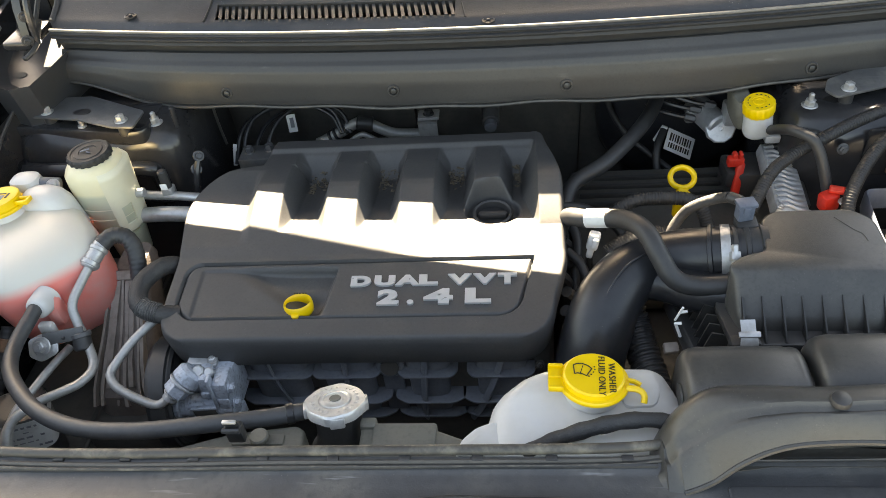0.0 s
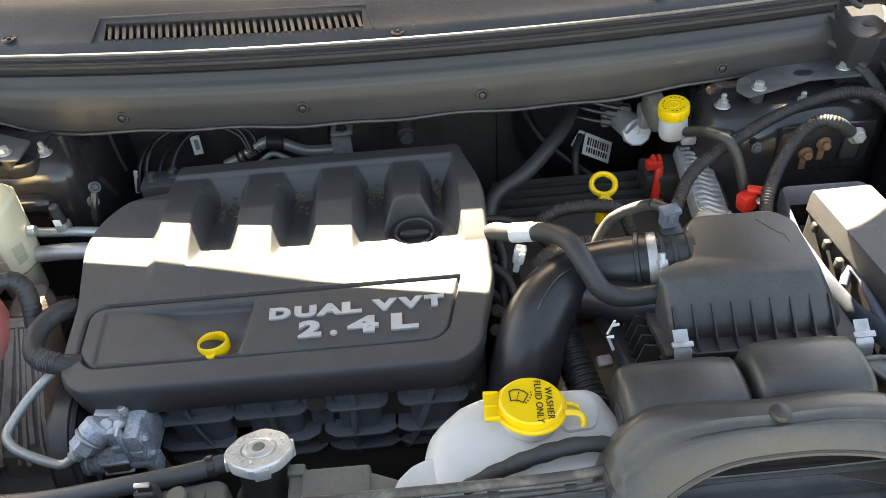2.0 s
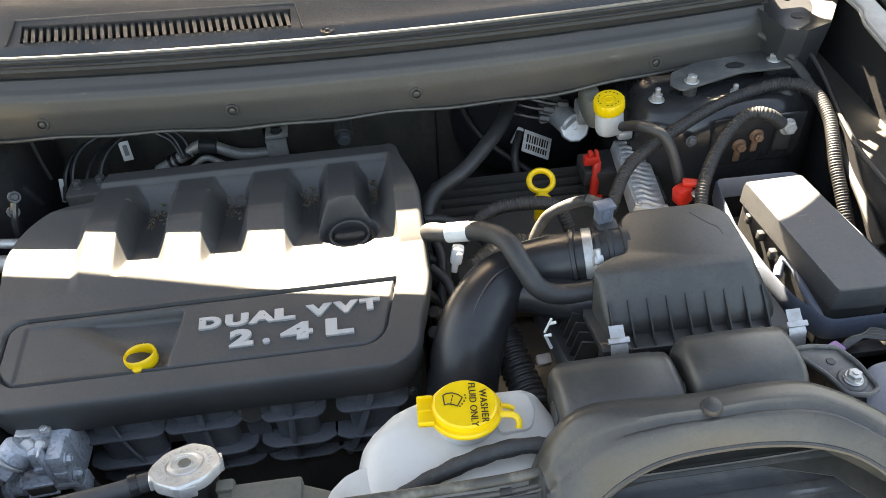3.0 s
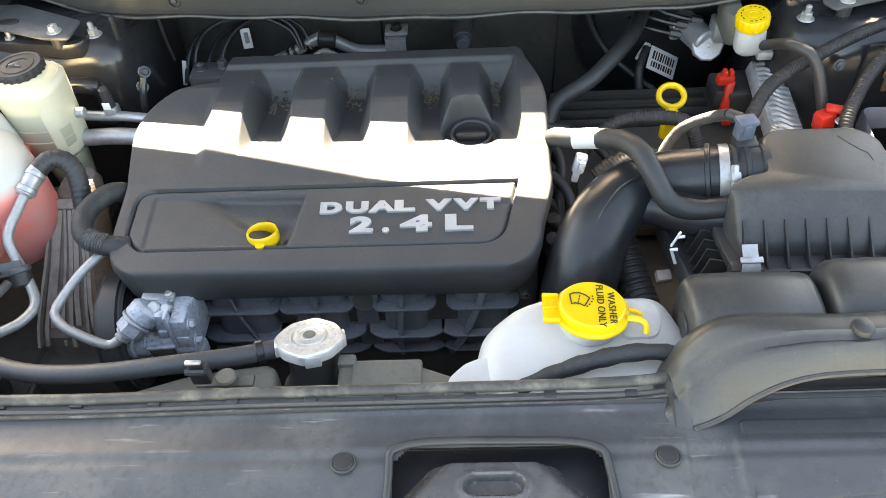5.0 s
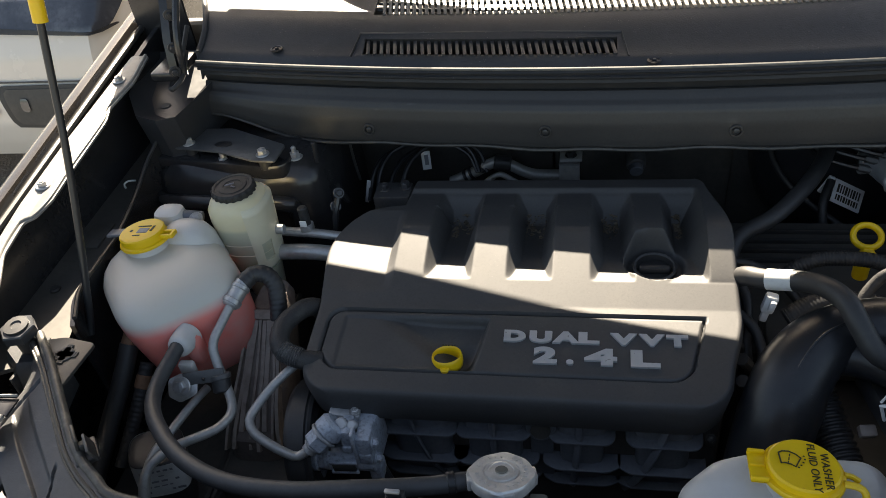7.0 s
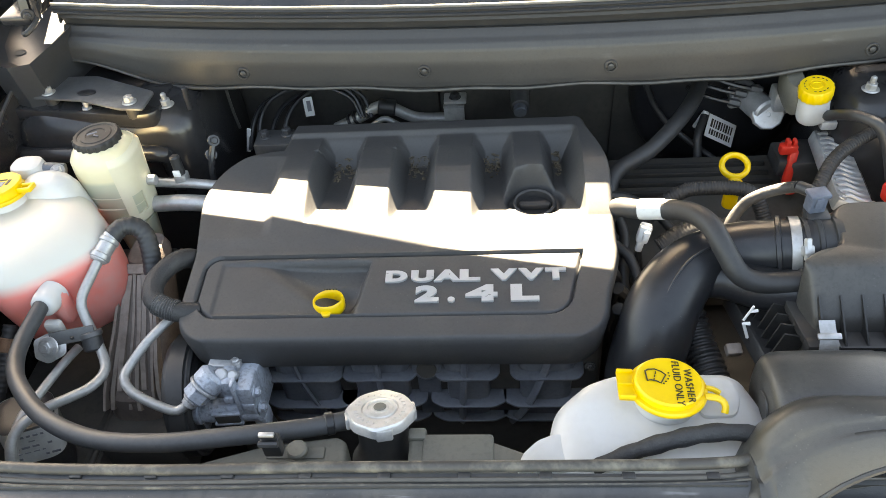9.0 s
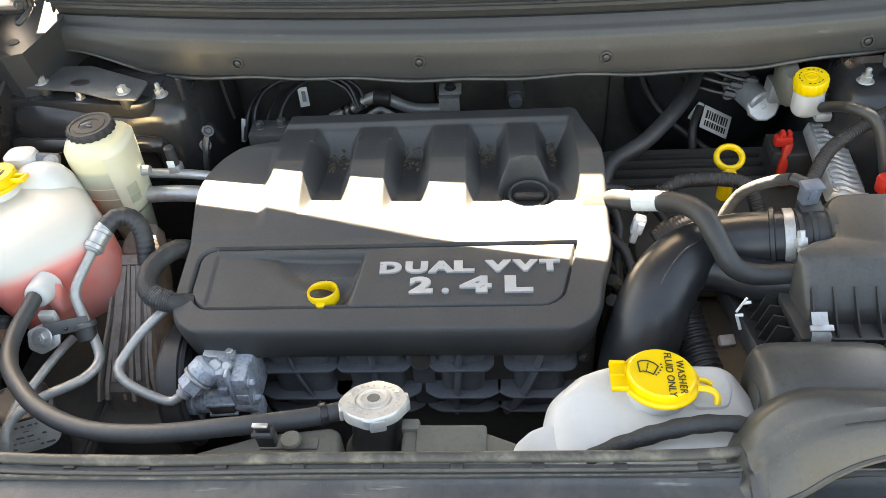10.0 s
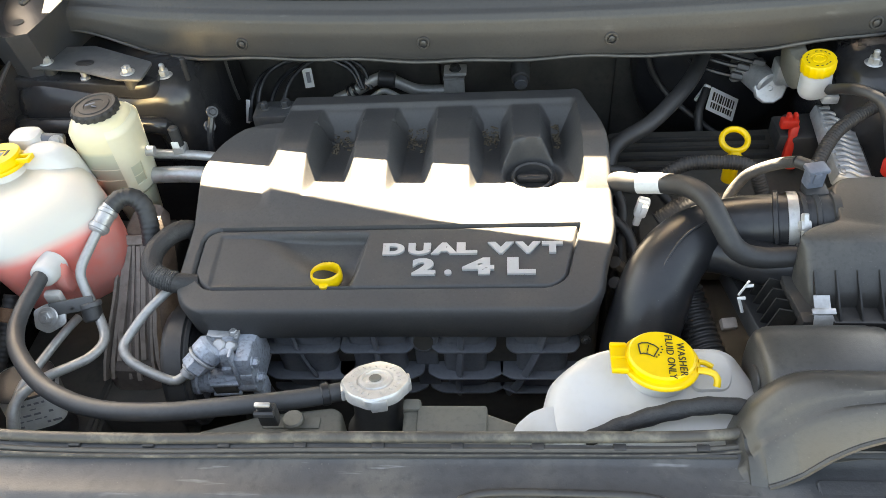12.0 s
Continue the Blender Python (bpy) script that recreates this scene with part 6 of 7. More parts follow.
    # Sun and shade put into the colours: light top and edge, dark web.
    part("arm", prism(rounded([(-0.720, 0.550), (-0.640, 0.532), (-0.643, 0.509), (-0.720, 0.522)], 0.003), 0.896, 0.8995, 0.0008), M_RAIL, brace)
    part("web", prism([(-0.720, 0.5215), (-0.645, 0.5085), (-0.645, 0.5110), (-0.720, 0.5240)], 0.862, 0.896, 0.0006), M_INNER, brace)
    part("gusset", prism([(-0.712, 0.553), (-0.642, 0.556), (-0.642, 0.534)], 0.892, 0.8945, 0.0006), M_INNER, brace)
    part("gusset_edge", tube([(-0.712, 0.5535, 0.896), (-0.642, 0.5565, 0.898)], 0.0016, 6), M_RAIL, brace)
    lamp = thing("headlight", (-0.69, 0.40, 0.76), "pale headlight housing with clear lens", "headlight")
    part("housing", loft([[(-0.70 + rx * math.cos(a), y - 0.04, 0.80 + rz * math.sin(a)) for a in [2 * math.pi * k / 20 for k in range(20)]] for y, rx, rz in ((0.30, 0.02, 0.02), (0.34, 0.06, 0.05), (0.44, 0.075, 0.06), (0.52, 0.06, 0.05), (0.545, 0.03, 0.03))]), M_CLEAR, lamp)
    part("top_flange", prism(rounded([(-0.74, 0.490), (-0.684, 0.474), (-0.636, 0.477), (-0.632, 0.465), (-0.618, 0.445), (-0.612, 0.408), (-0.66, 0.385), (-0.74, 0.40)], 0.005), 0.857, 0.864, 0.002), M_WHITE, lamp, "white plastic mounting flange")
    part("flange_rib", box(-0.685, 0.455, 0.869, 0.075, 0.005, 0.012, 0.002, (0, 0, 12)), M_WHITE, lamp)
    part("flange_rib", box(-0.655, 0.445, 0.868, 0.005, 0.05, 0.012, 0.002, (0, 0, 30)), M_WHITE, lamp)
    m = pose(-0.667, 0.504, 0.860, 8, 0, -14)
    part("sticker_panel", box(-0.672, 0.508, 0.853, 0.080, 0.045, 0.006, 0.001, (8, 0, -14)), M_BLACK, lamp)
    part("sticker", moved(box(0, 0, 0, 0.037, 0.013, 0.0012, 0.0003), m), M_TAG, lamp, "white barcode sticker")
    for k in range(9):
        part("sticker_bar", moved(box(-0.016 + 0.004 * k, 0.002, 0.0006, 0.0014 if k % 2 else 0.0024, 0.008, 0.0006, 0), m), M_GREYINK, lamp)
    copy_thing(lamp, pose(0.62, 0.40, 0.76))
    return bump


front_left_corner()

rod_ob = thing("hood_prop_rod", (-0.66, 0.70, 0.84), "thin black hood prop rod with a yellow grip", "prop rod")
part("rod", tube([(-0.664, 0.695, 0.84), (-0.660, 0.71, 0.875), (-0.645, 0.765, 1.03), (-0.633, 0.808, 1.180), (-0.60, 0.86, 1.42), (-0.575, 0.905, 1.63)], 0.0042, 10), M_SATIN, rod_ob)
part("grip", tube([(-0.6335, 0.806, 1.172), (-0.628, 0.820, 1.235)], 0.0075, 12), M_YELLOW, rod_ob, "ribbed yellow grip")

# ---- air path ----
def air_box():
    base = thing("air_filter_box", (0.31, 0.69, 0.70), "matt black air filter box with ribbed lid and steel clips", "air filter box")
    T = [(0.222, 0.676), (0.240, 0.690), (0.266, 0.695), (0.270, 0.742), (0.284, 0.755), (0.366, 0.755), (0.384, 0.738), (0.385, 0.672), (0.376, 0.664), (0.232, 0.668)]
    B = [(0.222, 0.662), (0.234, 0.700), (0.260, 0.705), (0.263, 0.762), (0.280, 0.774), (0.388, 0.774), (0.402, 0.760), (0.401, 0.632), (0.394, 0.624), (0.230, 0.626)]

    def ring(k, z, grow=0.0):
        pts = [(a[0] * (1 - k) + b[0] * k, a[1] * (1 - k) + b[1] * k) for a, b in zip(T, B)]
        cx, cy = 0.315, 0.70
        pts = [(cx + (x - cx) * (1 + grow), cy + (y - cy) * (1 + grow)) for x, y in pts]
        return [(x, y, z + 0.06 * (y - 0.70) * (1 - k)) for x, y in rounded(pts, 0.010, 4)]
    part("lid", loft([ring(1.0, 0.842), ring(0.97, 0.848), ring(0.80, 0.858), ring(0.16, 0.8830), ring(0.07, 0.8865), ring(0.0, 0.8885, -0.012), ring(0.0, 0.8892, -0.05)]), M_DUST, base, angle=45)
    part("lid_scratch", tube([(0.345, 0.742, 0.8918), (0.360, 0.722, 0.8906), (0.366, 0.717, 0.8903), (0.368, 0.706, 0.8896)], 0.0005, 5), M_DARK, base, "dark scratch on the lid")
    rim = [(0.214, 0.660), (0.220, 0.608), (0.412, 0.604), (0.411, 0.640), (0.400, 0.780), (0.246, 0.780), (0.240, 0.706), (0.218, 0.700)]
    part("flange", prism(rounded(rim, 0.006, 3), 0.834, 0.8435, 0.0015), M_BLACK, base)
    n = 9
    for i in range(n):
        x = 0.233 + 0.0194 * i
        part("fin", loft([[(x - 0.0012, 0.609, 0.8435), (x + 0.0012, 0.609, 0.8435), (x + 0.0012, 0.646, 0.8435), (x - 0.0012, 0.646, 0.8435)],
                          [(x - 0.0008, 0.6105, 0.8460), (x + 0.0008, 0.6105, 0.8460), (x + 0.0008, 0.6475, 0.8715), (x - 0.0008, 0.6475, 0.8715)]]), M_BLACK, base)
    part("lower_box", loft([[(x, y, z) for x, y in rounded([(0.226 + d, 0.618 + d), (0.40 - d, 0.618 + d), (0.40 - d, 0.77 - d), (0.25 + d, 0.77 - d)], 0.01, 3)] for z, d in ((0.70, 0.015), (0.834, 0.0))]), M_BLACK, base)
    for i in range(7):
        y = 0.628 + 0.013 * i
        part("side_fin", box(0.209, y, 0.815, 0.022, 0.002, 0.046, 0, (0, 14, 0)), M_BLACK, base)
    part("side_tray", box(0.204, 0.668, 0.792, 0.045, 0.10, 0.018, 0.003, (0, 20, 10)), M_BLACK, base)
    for x, y, z in ((0.233, 0.6035, 0.838), (0.407, 0.5985, 0.836)):
        bend = [(-0.003, -0.026), (-0.007, -0.012), (-0.006, 0.004), (-0.001, 0.016), (0.006, 0.021), (0.012, 0.024), (0.016, 0.027)]
        strip = [[(x + sx * (0.0085 if i < 4 else 0.0072), y + dy + o, z + dz + o * 0.6) for sx, o in ((-1, 0), (1, 0), (1, 0.0018), (-1, 0.0018))] for i, (dy, dz) in enumerate(bend)]
        part("clip", joined(loft(strip), box(x, y + 0.004, z + 0.0215, 0.021, 0.006, 0.0028, 0.001, (25, 0, 0)), tube([(x - 0.010, y - 0.003, z - 0.014), (x + 0.010, y - 0.003, z - 0.014)], 0.003, 8)), M_ZINC, base, "bent zinc spring clip")
        part("clip_lug", box(x, y + 0.010, z - 0.002, 0.030, 0.014, 0.020, 0.003), M_BLACK, base)
    return base


air_box()


def intake_tube():
    base = thing("intake_tube", (0.15, 0.70, 0.70), "glossy black plastic intake elbow clamped to the filter box", "intake tube")
    path = [(0.250, 0.724, 0.859), (0.222, 0.729, 0.855), (0.189, 0.736, 0.846), (0.161, 0.735, 0.839), (0.131, 0.719, 0.833), (0.109, 0.695, 0.820), (0.095, 0.670, 0.797), (0.086, 0.653, 0.764), (0.082, 0.643, 0.727), (0.080, 0.635, 0.671)]
    part("elbow", tube(path, lambda t: 0.0300 + 0.0080 * step(0.2, 0.6, t), 36, 0.004), M_SATIN, base, angle=60)
    part("box_arm", tube([(0.240, 0.684, 0.838), (0.205, 0.692, 0.835), (0.170, 0.712, 0.831), (0.136, 0.720, 0.828)], 0.0225, 20), M_SATIN, base)
    part("seam", tube([(x - 0.002, y - 0.014, z + 0.0335) for x, y, z in path[3:7]], 0.0012, 6), M_SATIN, base)
    part("bead", lathe([(0.0300, 0), (0.0335, 0.001), (0.0335, 0.005), (0.0300, 0.006)], 36, aim((0.225, 0.7285, 0.8555), (0.20, 0.734, 0.849)), cap=False), M_SATIN, base)
    part("clamp", lathe([(0.0320, 0), (0.0325, 0.0004), (0.0325, 0.0096), (0.0320, 0.010)], 36, aim((0.240, 0.726, 0.8575), (0.20, 0.732, 0.851)), cap=False), M_ZINC, base, "steel worm clamp")
    part("clamp_screw", joined(box(0.2355, 0.698, 0.880, 0.010, 0.010, 0.012, 0.002, (40, 0, 0)), rod((0.235, 0.690, 0.874), (0.235, 0.704, 0.891), 0.004, 6)), M_ZINC, base)
    part("collar", lathe([(0.0315, 0), (0.0315, 0.004), (0.0295, 0.005), (0.0295, 0.012), (0.031, 0.013), (0.031, 0.017), (0.0295, 0.018), (0.0295, 0.028), (0.032, 0.029), (0.032, 0.036)], 36, aim((0.240, 0.726, 0.8575), (0.30, 0.722, 0.862))), M_BLACK, base)
    return base


intake_tube()

BREATHER = [(0.062, 0.836, 0.800), (0.066, 0.822, 0.830), (0.074, 0.806, 0.850), (0.0885, 0.792, 0.8585), (0.1175, 0.778, 0.8690), (0.132, 0.760, 0.881), (0.142, 0.742, 0.888), (0.150, 0.725, 0.8885), (0.156, 0.710, 0.882), (0.163, 0.700, 0.872), (0.170, 0.691, 0.862), (0.182, 0.686, 0.854), (0.199, 0.683, 0.852), (0.215, 0.681, 0.854), (0.236, 0.680, 0.857)]
vent_hose = thing("breather_hose", (0.15, 0.72, 0.86), "black rubber breather hose with a sunlit section", "hose")
part("hose", tube(BREATHER, 0.0108, 18), M_RUBBER, vent_hose, angle=60)
part("cuff", rod((0.229, 0.680, 0.8565), (0.238, 0.680, 0.8575), 0.0130, 18), M_RUBBER, vent_hose)
# Sunlit stretch of the hose, painted on as a pale sleeve.
part("sleeve", tube([p for p in curve_points(BREATHER, 0.004) if 0.0905 < p.x < 0.1165], 0.0113, 18, smooth=False), M_PALE, vent_hose, "pale sleeve standing for sun on the hose", angle=60)


def sensor():
    base = thing("airflow_sensor", (0.266, 0.745, 0.88), "grey airflow sensor plug with a wrapped cable", "sensor")
    part("foot", box(0.256, 0.744, 0.884, 0.024, 0.020, 0.010, 0.003), M_BLACK, base)
    part("plug", box(0.254, 0.750, 0.899, 0.017, 0.014, 0.024, 0.002, (0, 0, 10)), M_SLATE, base, "slate grey plug")
    part("plug_lip", box(0.254, 0.750, 0.908, 0.021, 0.016, 0.005, 0.0015, (0, 0, 10)), M_SLATE, base)
    part("latch", box(0.254, 0.7425, 0.902, 0.007, 0.005, 0.012, 0.001), M_SLATE, base)
    part("cable_boot", rod((0.252, 0.758, 0.904), (0.241, 0.770, 0.902), 0.0062, 14), M_BLACK, base)
    part("cable", tube([(0.242, 0.769, 0.902), (0.238, 0.776, 0.896), (0.229, 0.782, 0.889), (0.217, 0.788, 0.879), (0.206, 0.791, 0.869), (0.200, 0.793, 0.858), (0.193, 0.790, 0.847), (0.188, 0.785, 0.837), (0.188, 0.778, 0.825)], 0.0060, 12), M_TAPE, base, "tape-wrapped cable in sunlight")
    return base


sensor()


def resonator(x0, x1, y, z, ry, rz, label):
    n = 40
    base = thing("resonator", ((x0 + x1) / 2, y, z - rz), label, "resonator", "resonator drums")

    def ring(x, k):
        out = []
        for i in range(n):
            a = 2 * math.pi * i / n
            c, s = math.cos(a), math.sin(a)
            out.append((x, y + 0.06 * (x - x0) * 0 + ry * k * math.copysign(abs(c) ** 0.74, c), z + rz * k * math.copysign(abs(s) ** 0.74, s)))
        return out
    w = x1 - x0
    part("drum", loft([ring(x0, 0.70), ring(x0 + 0.0015, 0.82), ring(x0 + 0.005, 0.92), ring(x0 + 0.010, 0.975), ring(x0 + 0.017, 1.0), ring(x0 + 0.45 * w, 1.01), ring(x1 - 0.016, 1.0), ring(x1 - 0.013, 0.975), ring(x1 - 0.008, 0.975), ring(x1 - 0.003, 0.95), ring(x1, 0.86)]), M_DUST, base, angle=50)
    part("end_boss", lathe([(0.014, 0), (0.0135, 0.0015), (0.0001, 0.002)], 24, aim((x0 - 0.0005, y - 0.006, z + 0.004), (x0 - 0.1, y - 0.006, z + 0.004))), M_DUST, base)
    return base


resonator(0.152, 0.258, 0.530, 0.866, 0.040, 0.040, "dusty black plastic resonator drum beside the washer tank")
resonator(0.264, 0.362, 0.536, 0.872, 0.040, 0.042, "dusty black plastic resonator drum behind the scoop")
solid("resonator_bridge", box(0.262, 0.528, 0.860, 0.03, 0.05, 0.05, 0.012), M_DUST, "short dusty plastic bridge between two drums", "duct")
solid("lower_duct", tube([(0.134, 0.715, 0.791), (0.140, 0.700, 0.776), (0.146, 0.675, 0.764), (0.153, 0.645, 0.754), (0.158, 0.620, 0.749)], 0.018, 24, ripple=0.0010, pitch=0.007), M_BLACK, "black ribbed lower duct beneath the intake", "duct")

# ---- washer tank ----
def washer_tank():
    base = thing("washer_tank", (0.06, 0.52, 0.70), "white plastic washer fluid tank with a yellow cap", "washer tank")
    W = [(-0.024, 0.470), (-0.023, 0.506), (-0.015, 0.536), (0.010, 0.559), (0.022, 0.564), (0.075, 0.565), (0.130, 0.564), (0.142, 0.556), (0.152, 0.530), (0.160, 0.505), (0.160, 0.470)]

    def ring(z, k, dx=0.0, dy=0.0):
        cx, cy = 0.072, 0.520
        return [(cx + dx + (x - cx) * k, cy + dy + (y - cy) * k, z - 0.10 * max(0.0, 0.53 - y) * (1 if z > 0.84 else 0)) for x, y in rounded(W, 0.012, 5)]
    part("tank", loft([ring(0.72, 0.98), ring(0.848, 1.0), ring(0.856, 0.975, 0.002), ring(0.8625, 0.925, 0.005), ring(0.8670, 0.855, 0.008, 0.002), ring(0.870, 0.70, 0.007, 0.004), ring(0.872, 0.40, 0.004, 0.008)]), M_WHITE, base, angle=70)
    part("foot_lip", prism(rounded([(-0.050, 0.474), (-0.044, 0.490), (-0.032, 0.502), (-0.018, 0.508), (0.02, 0.505), (0.02, 0.474)], 0.004), 0.846, 0.858, 0.003), M_WHITE, base)
    part("neck_pad", prism(rounded([(0.100, 0.515), (0.130, 0.515), (0.138, 0.535), (0.132, 0.556), (0.100, 0.556)], 0.008), 0.860, 0.8715, 0.004), M_WHITE, base)
    part("neck", lathe([(0.027, 0), (0.027, 0.014), (0.025, 0.018)], 32, pose(0.075, 0.536, 0.868)), M_WHITE, base)
    m = pose(0.075, 0.533, 0.882, 0, 0, -14) @ Matrix.Rotation(radians(-7), 4, "X") @ Matrix.Scale(0.98, 4)
    cap = part("cap", lathe([(0.0315, 0.0), (0.0325, 0.0015), (0.0325, 0.004), (0.0315, 0.0055), (0.0285, 0.006), (0.0280, 0.0105), (0.0262, 0.0120), (0.0235, 0.0116), (0.0001, 0.0116)], 48, m), M_YELLOW, base, "yellow snap cap with black print")
    part("thumb_tab", moved(joined(box(-0.0345, 0.0, 0.004, 0.014, 0.032, 0.0035, 0.0012), box(-0.0345, 0.0145, 0.0055, 0.014, 0.003, 0.006, 0.0012), box(-0.0345, -0.0145, 0.0055, 0.014, 0.003, 0.006, 0.0012), box(-0.0350, 0.0, 0.0055, 0.012, 0.0025, 0.004, 0.001)), m @ pose(0, 0, 0, 0, 0, 12)), M_YELLOW, cap)
    part("hinge_strap", moved(joined(tube([(0.030, 0.006, 0.005), (0.036, 0.007, 0.004), (0.042, 0.006, 0.002)], 0.0024, 8), tube([(0.030, -0.004, 0.005), (0.038, -0.003, 0.005), (0.044, -0.003, 0.003), (0.047, -0.006, 0.0), (0.047, -0.010, -0.004)], 0.0030, 8)), m), M_YELLOW, cap)
    t = 0.0122
    part("print", lettering("WASHER", 0.0088, 0.00025, m @ pose(0.0105, 0.0165, t, 0, 0, -80), 0.0, 1.12), M_INK, cap, angle=20)
    part("print", lettering("FLUID ONLY", 0.0088, 0.00025, m @ pose(0.0000, 0.0235, t, 0, 0, -80), 0.0, 1.02), M_INK, cap, angle=20)
    # windscreen symbol, outlined
    glass = [(-0.0200, 0.0060), (-0.0175, 0.0085), (-0.0125, 0.0100), (-0.0070, 0.0085), (-0.0030, 0.0055), (-0.0060, -0.0050), (-0.0095, -0.0035), (-0.0145, -0.0033), (-0.0170, -0.0048), (-0.0200, 0.0060)]
    part("symbol", moved(tube([(x, y, t + 0.0001) for x, y in glass], 0.0006, 6, smooth=False), m), M_INK, cap)
    for y in (-0.002, 0.002, 0.006):
        part("symbol", moved(box(-0.0118 + 0.05 * y, y, t, 0.0009, 0.0026, 0.0005, 0), m), M_INK, cap)
    for x, y in ((-0.001, 0.0085), (0.0, 0.0052), (-0.0008, 0.0015), (-0.0022, -0.0020), (-0.0038, -0.0048)):
        part("symbol", moved(box(x, y, t, 0.0014, 0.0010, 0.0005, 0), m), M_INK, cap)
    return base


washer_tank()
harness = thing("wrapped_harness", (0.08, 0.49, 0.86), "black tape-wrapped wiring harness over the washer tank", "wiring")
part("sleeve", tube([(0.010, 0.474, 0.860), (0.035, 0.481, 0.868), (0.068, 0.488, 0.876), (0.100, 0.493, 0.880), (0.130, 0.493, 0.880), (0.158, 0.486, 0.876)], lambda s: 0.0058 + 0.0016 * math.sin(math.pi * s) + 0.0006 * math.sin(40 * s), 14, flat=0.85), M_TAPE, harness)

# ---- fuse box ----
def fuse_box():
    base = thing("fuse_box", (0.48, 0.70, 0.79), "black fuse box lid in a slate grey tray, partly sunlit", "fuse box")
    lid = [(0.432, 0.800), (0.500, 0.802), (0.522, 0.632), (0.516, 0.618), (0.452, 0.620)]
    r = lambda d, z: [(0.484 + (x - 0.484) * (1 - d), 0.71 + (y - 0.71) * (1 - d), z) for x, y in rounded(lid, 0.004, 3)]
    part("lid", loft([r(0.0, 0.850), r(0.0, 0.870), r(0.012, 0.8755), r(0.022, 0.877)]), M_LID, base, "matt black lid", angle=12)
    part("lower_case", loft([r(0.06, 0.79), r(0.05, 0.851)]), M_BLACK, base)
    tray = [(0.432, 0.858), (0.530, 0.856), (0.566, 0.640), (0.545, 0.622), (0.456, 0.622), (0.436, 0.662), (0.428, 0.706), (0.423, 0.774)]
    part("tray", prism(rounded(tray, 0.010), 0.762, 0.772, 0.002), M_BLACK, base, "black tray floor")
    ring = rounded(tray, 0.010)
    outer = [(0.49 + (x - 0.49) * 1.05, 0.74 + (y - 0.74) * 1.03) for x, y in ring]
    wall = []
    for (x, y), (a, b) in zip(ring, outer):
        wall.append([(x, y, 0.806), (x, y, 0.832), (0.5 * (x + a), 0.5 * (y + b), 0.835), (a, b, 0.832), (a, b, 0.812), (0.5 * (x + a), 0.5 * (y + b), 0.804)])
    part("tray_wall", loft(wall + [wall[0]]), M_SLATE, base, "slate grey tray wall", angle=40)
    for y in (0.775, 0.745, 0.715):
        part("latch", box(0.436, y, 0.842, 0.008, 0.008, 0.012, 0.002), M_BLACK, base)
    part("cable_guide", tube([(0.433, 0.690, 0.832), (0.444, 0.706, 0.840), (0.450, 0.690, 0.842), (0.448, 0.662, 0.838), (0.452, 0.636, 0.832), (0.459, 0.624, 0.826)], 0.005, 10), M_SLATE, base)
    part("white_wire", tube([(0.418, 0.79, 0.83), (0.412, 0.765, 0.836), (0.414, 0.735, 0.834), (0.420, 0.71, 0.828)], 0.0022, 8), M_TAG, base, "white wires along the tray")
    return base


fuse_box()

# ---- brake hydraulics and electronics ----
def brake_master():
    base = thing("brake_master_cylinder", (0.30, 1.05, 0.75), "cast brake master cylinder before a black booster", "brake cylinder")
    part("booster", lathe([(0.02, -0.02), (0.09, -0.015), (0.118, 0.0), (0.124, 0.012), (0.124, 0.05), (0.11, 0.07)], 48, aim((0.262, 1.135, 0.77), (0.262, 1.25, 0.775))), M_SATIN, base)
    part("cylinder", rod((0.275, 1.14, 0.80), (0.305, 1.055, 0.80), 0.019, 20, 0.003), M_ALLOY, base)
    part("end_plug", lathe([(0.0215, 0), (0.0215, 0.007), (0.0195, 0.009), (0.004, 0.009), (0.0035, 0.006), (0.0001, 0.006)], 10, aim((0.305, 1.058, 0.797), (0.302, 1.02, 0.822))), M_CAP, base, "bright hexagonal end plug")
    part("flange", box(0.285, 1.10, 0.80, 0.045, 0.012, 0.030, 0.004, (0, 0, 12)), M_ALLOY, base)
    part("port", rod((0.330, 1.07, 0.795), (0.338, 1.06, 0.842), 0.009, 14, 0.002), M_ALLOY, base)
    part("port", box(0.318, 1.06, 0.822, 0.022, 0.03, 0.03, 0.004), M_ALLOY, base)
    for x, z in ((0.268, 0.812), (0.262, 0.798), (0.288, 0.818)):
        part("pipe", tube([(x + 0.012, 1.085, z), (x - 0.02, 1.09, z + 0.006), (x - 0.05, 1.11, z + 0.01), (x - 0.06, 1.16, z + 0.012)], 0.0035, 8), M_SATIN, base)
        part("pipe_nut", rod((x + 0.014, 1.084, z), (x - 0.002, 1.087, z + 0.003), 0.0055, 6), M_PLATE, base)
    part("sensor_bracket", box(0.245, 1.115, 0.842, 0.02, 0.03, 0.03, 0.004), M_SLATE, base)
    tag = part("tag", box(0.262, 1.102, 0.742, 0.052, 0.0015, 0.034, 0.0004, (-42, 32, 8)), M_TAG, base, "white barcode tag")
    for k in range(9):
        m = pose(0.262, 1.102, 0.742, -42, 32, 8)
        part("tag_bar", moved(box(-0.019 + 0.0047 * k, -0.0012, 0.005, 0.0018 if k % 3 else 0.003, 0.001, 0.012, 0), m), M_INK, tag)
        part("tag_bar", moved(box(-0.019 + 0.0047 * k, -0.0012, -0.008, 0.003 if k % 2 else 0.0018, 0.001, 0.008, 0), m), M_INK, tag)
    part("tag_clip", box(0.232, 1.105, 0.760, 0.010, 0.006, 0.030, 0.002, (0, 25, 0)), M_TAG, base)
    return base


brake_master()


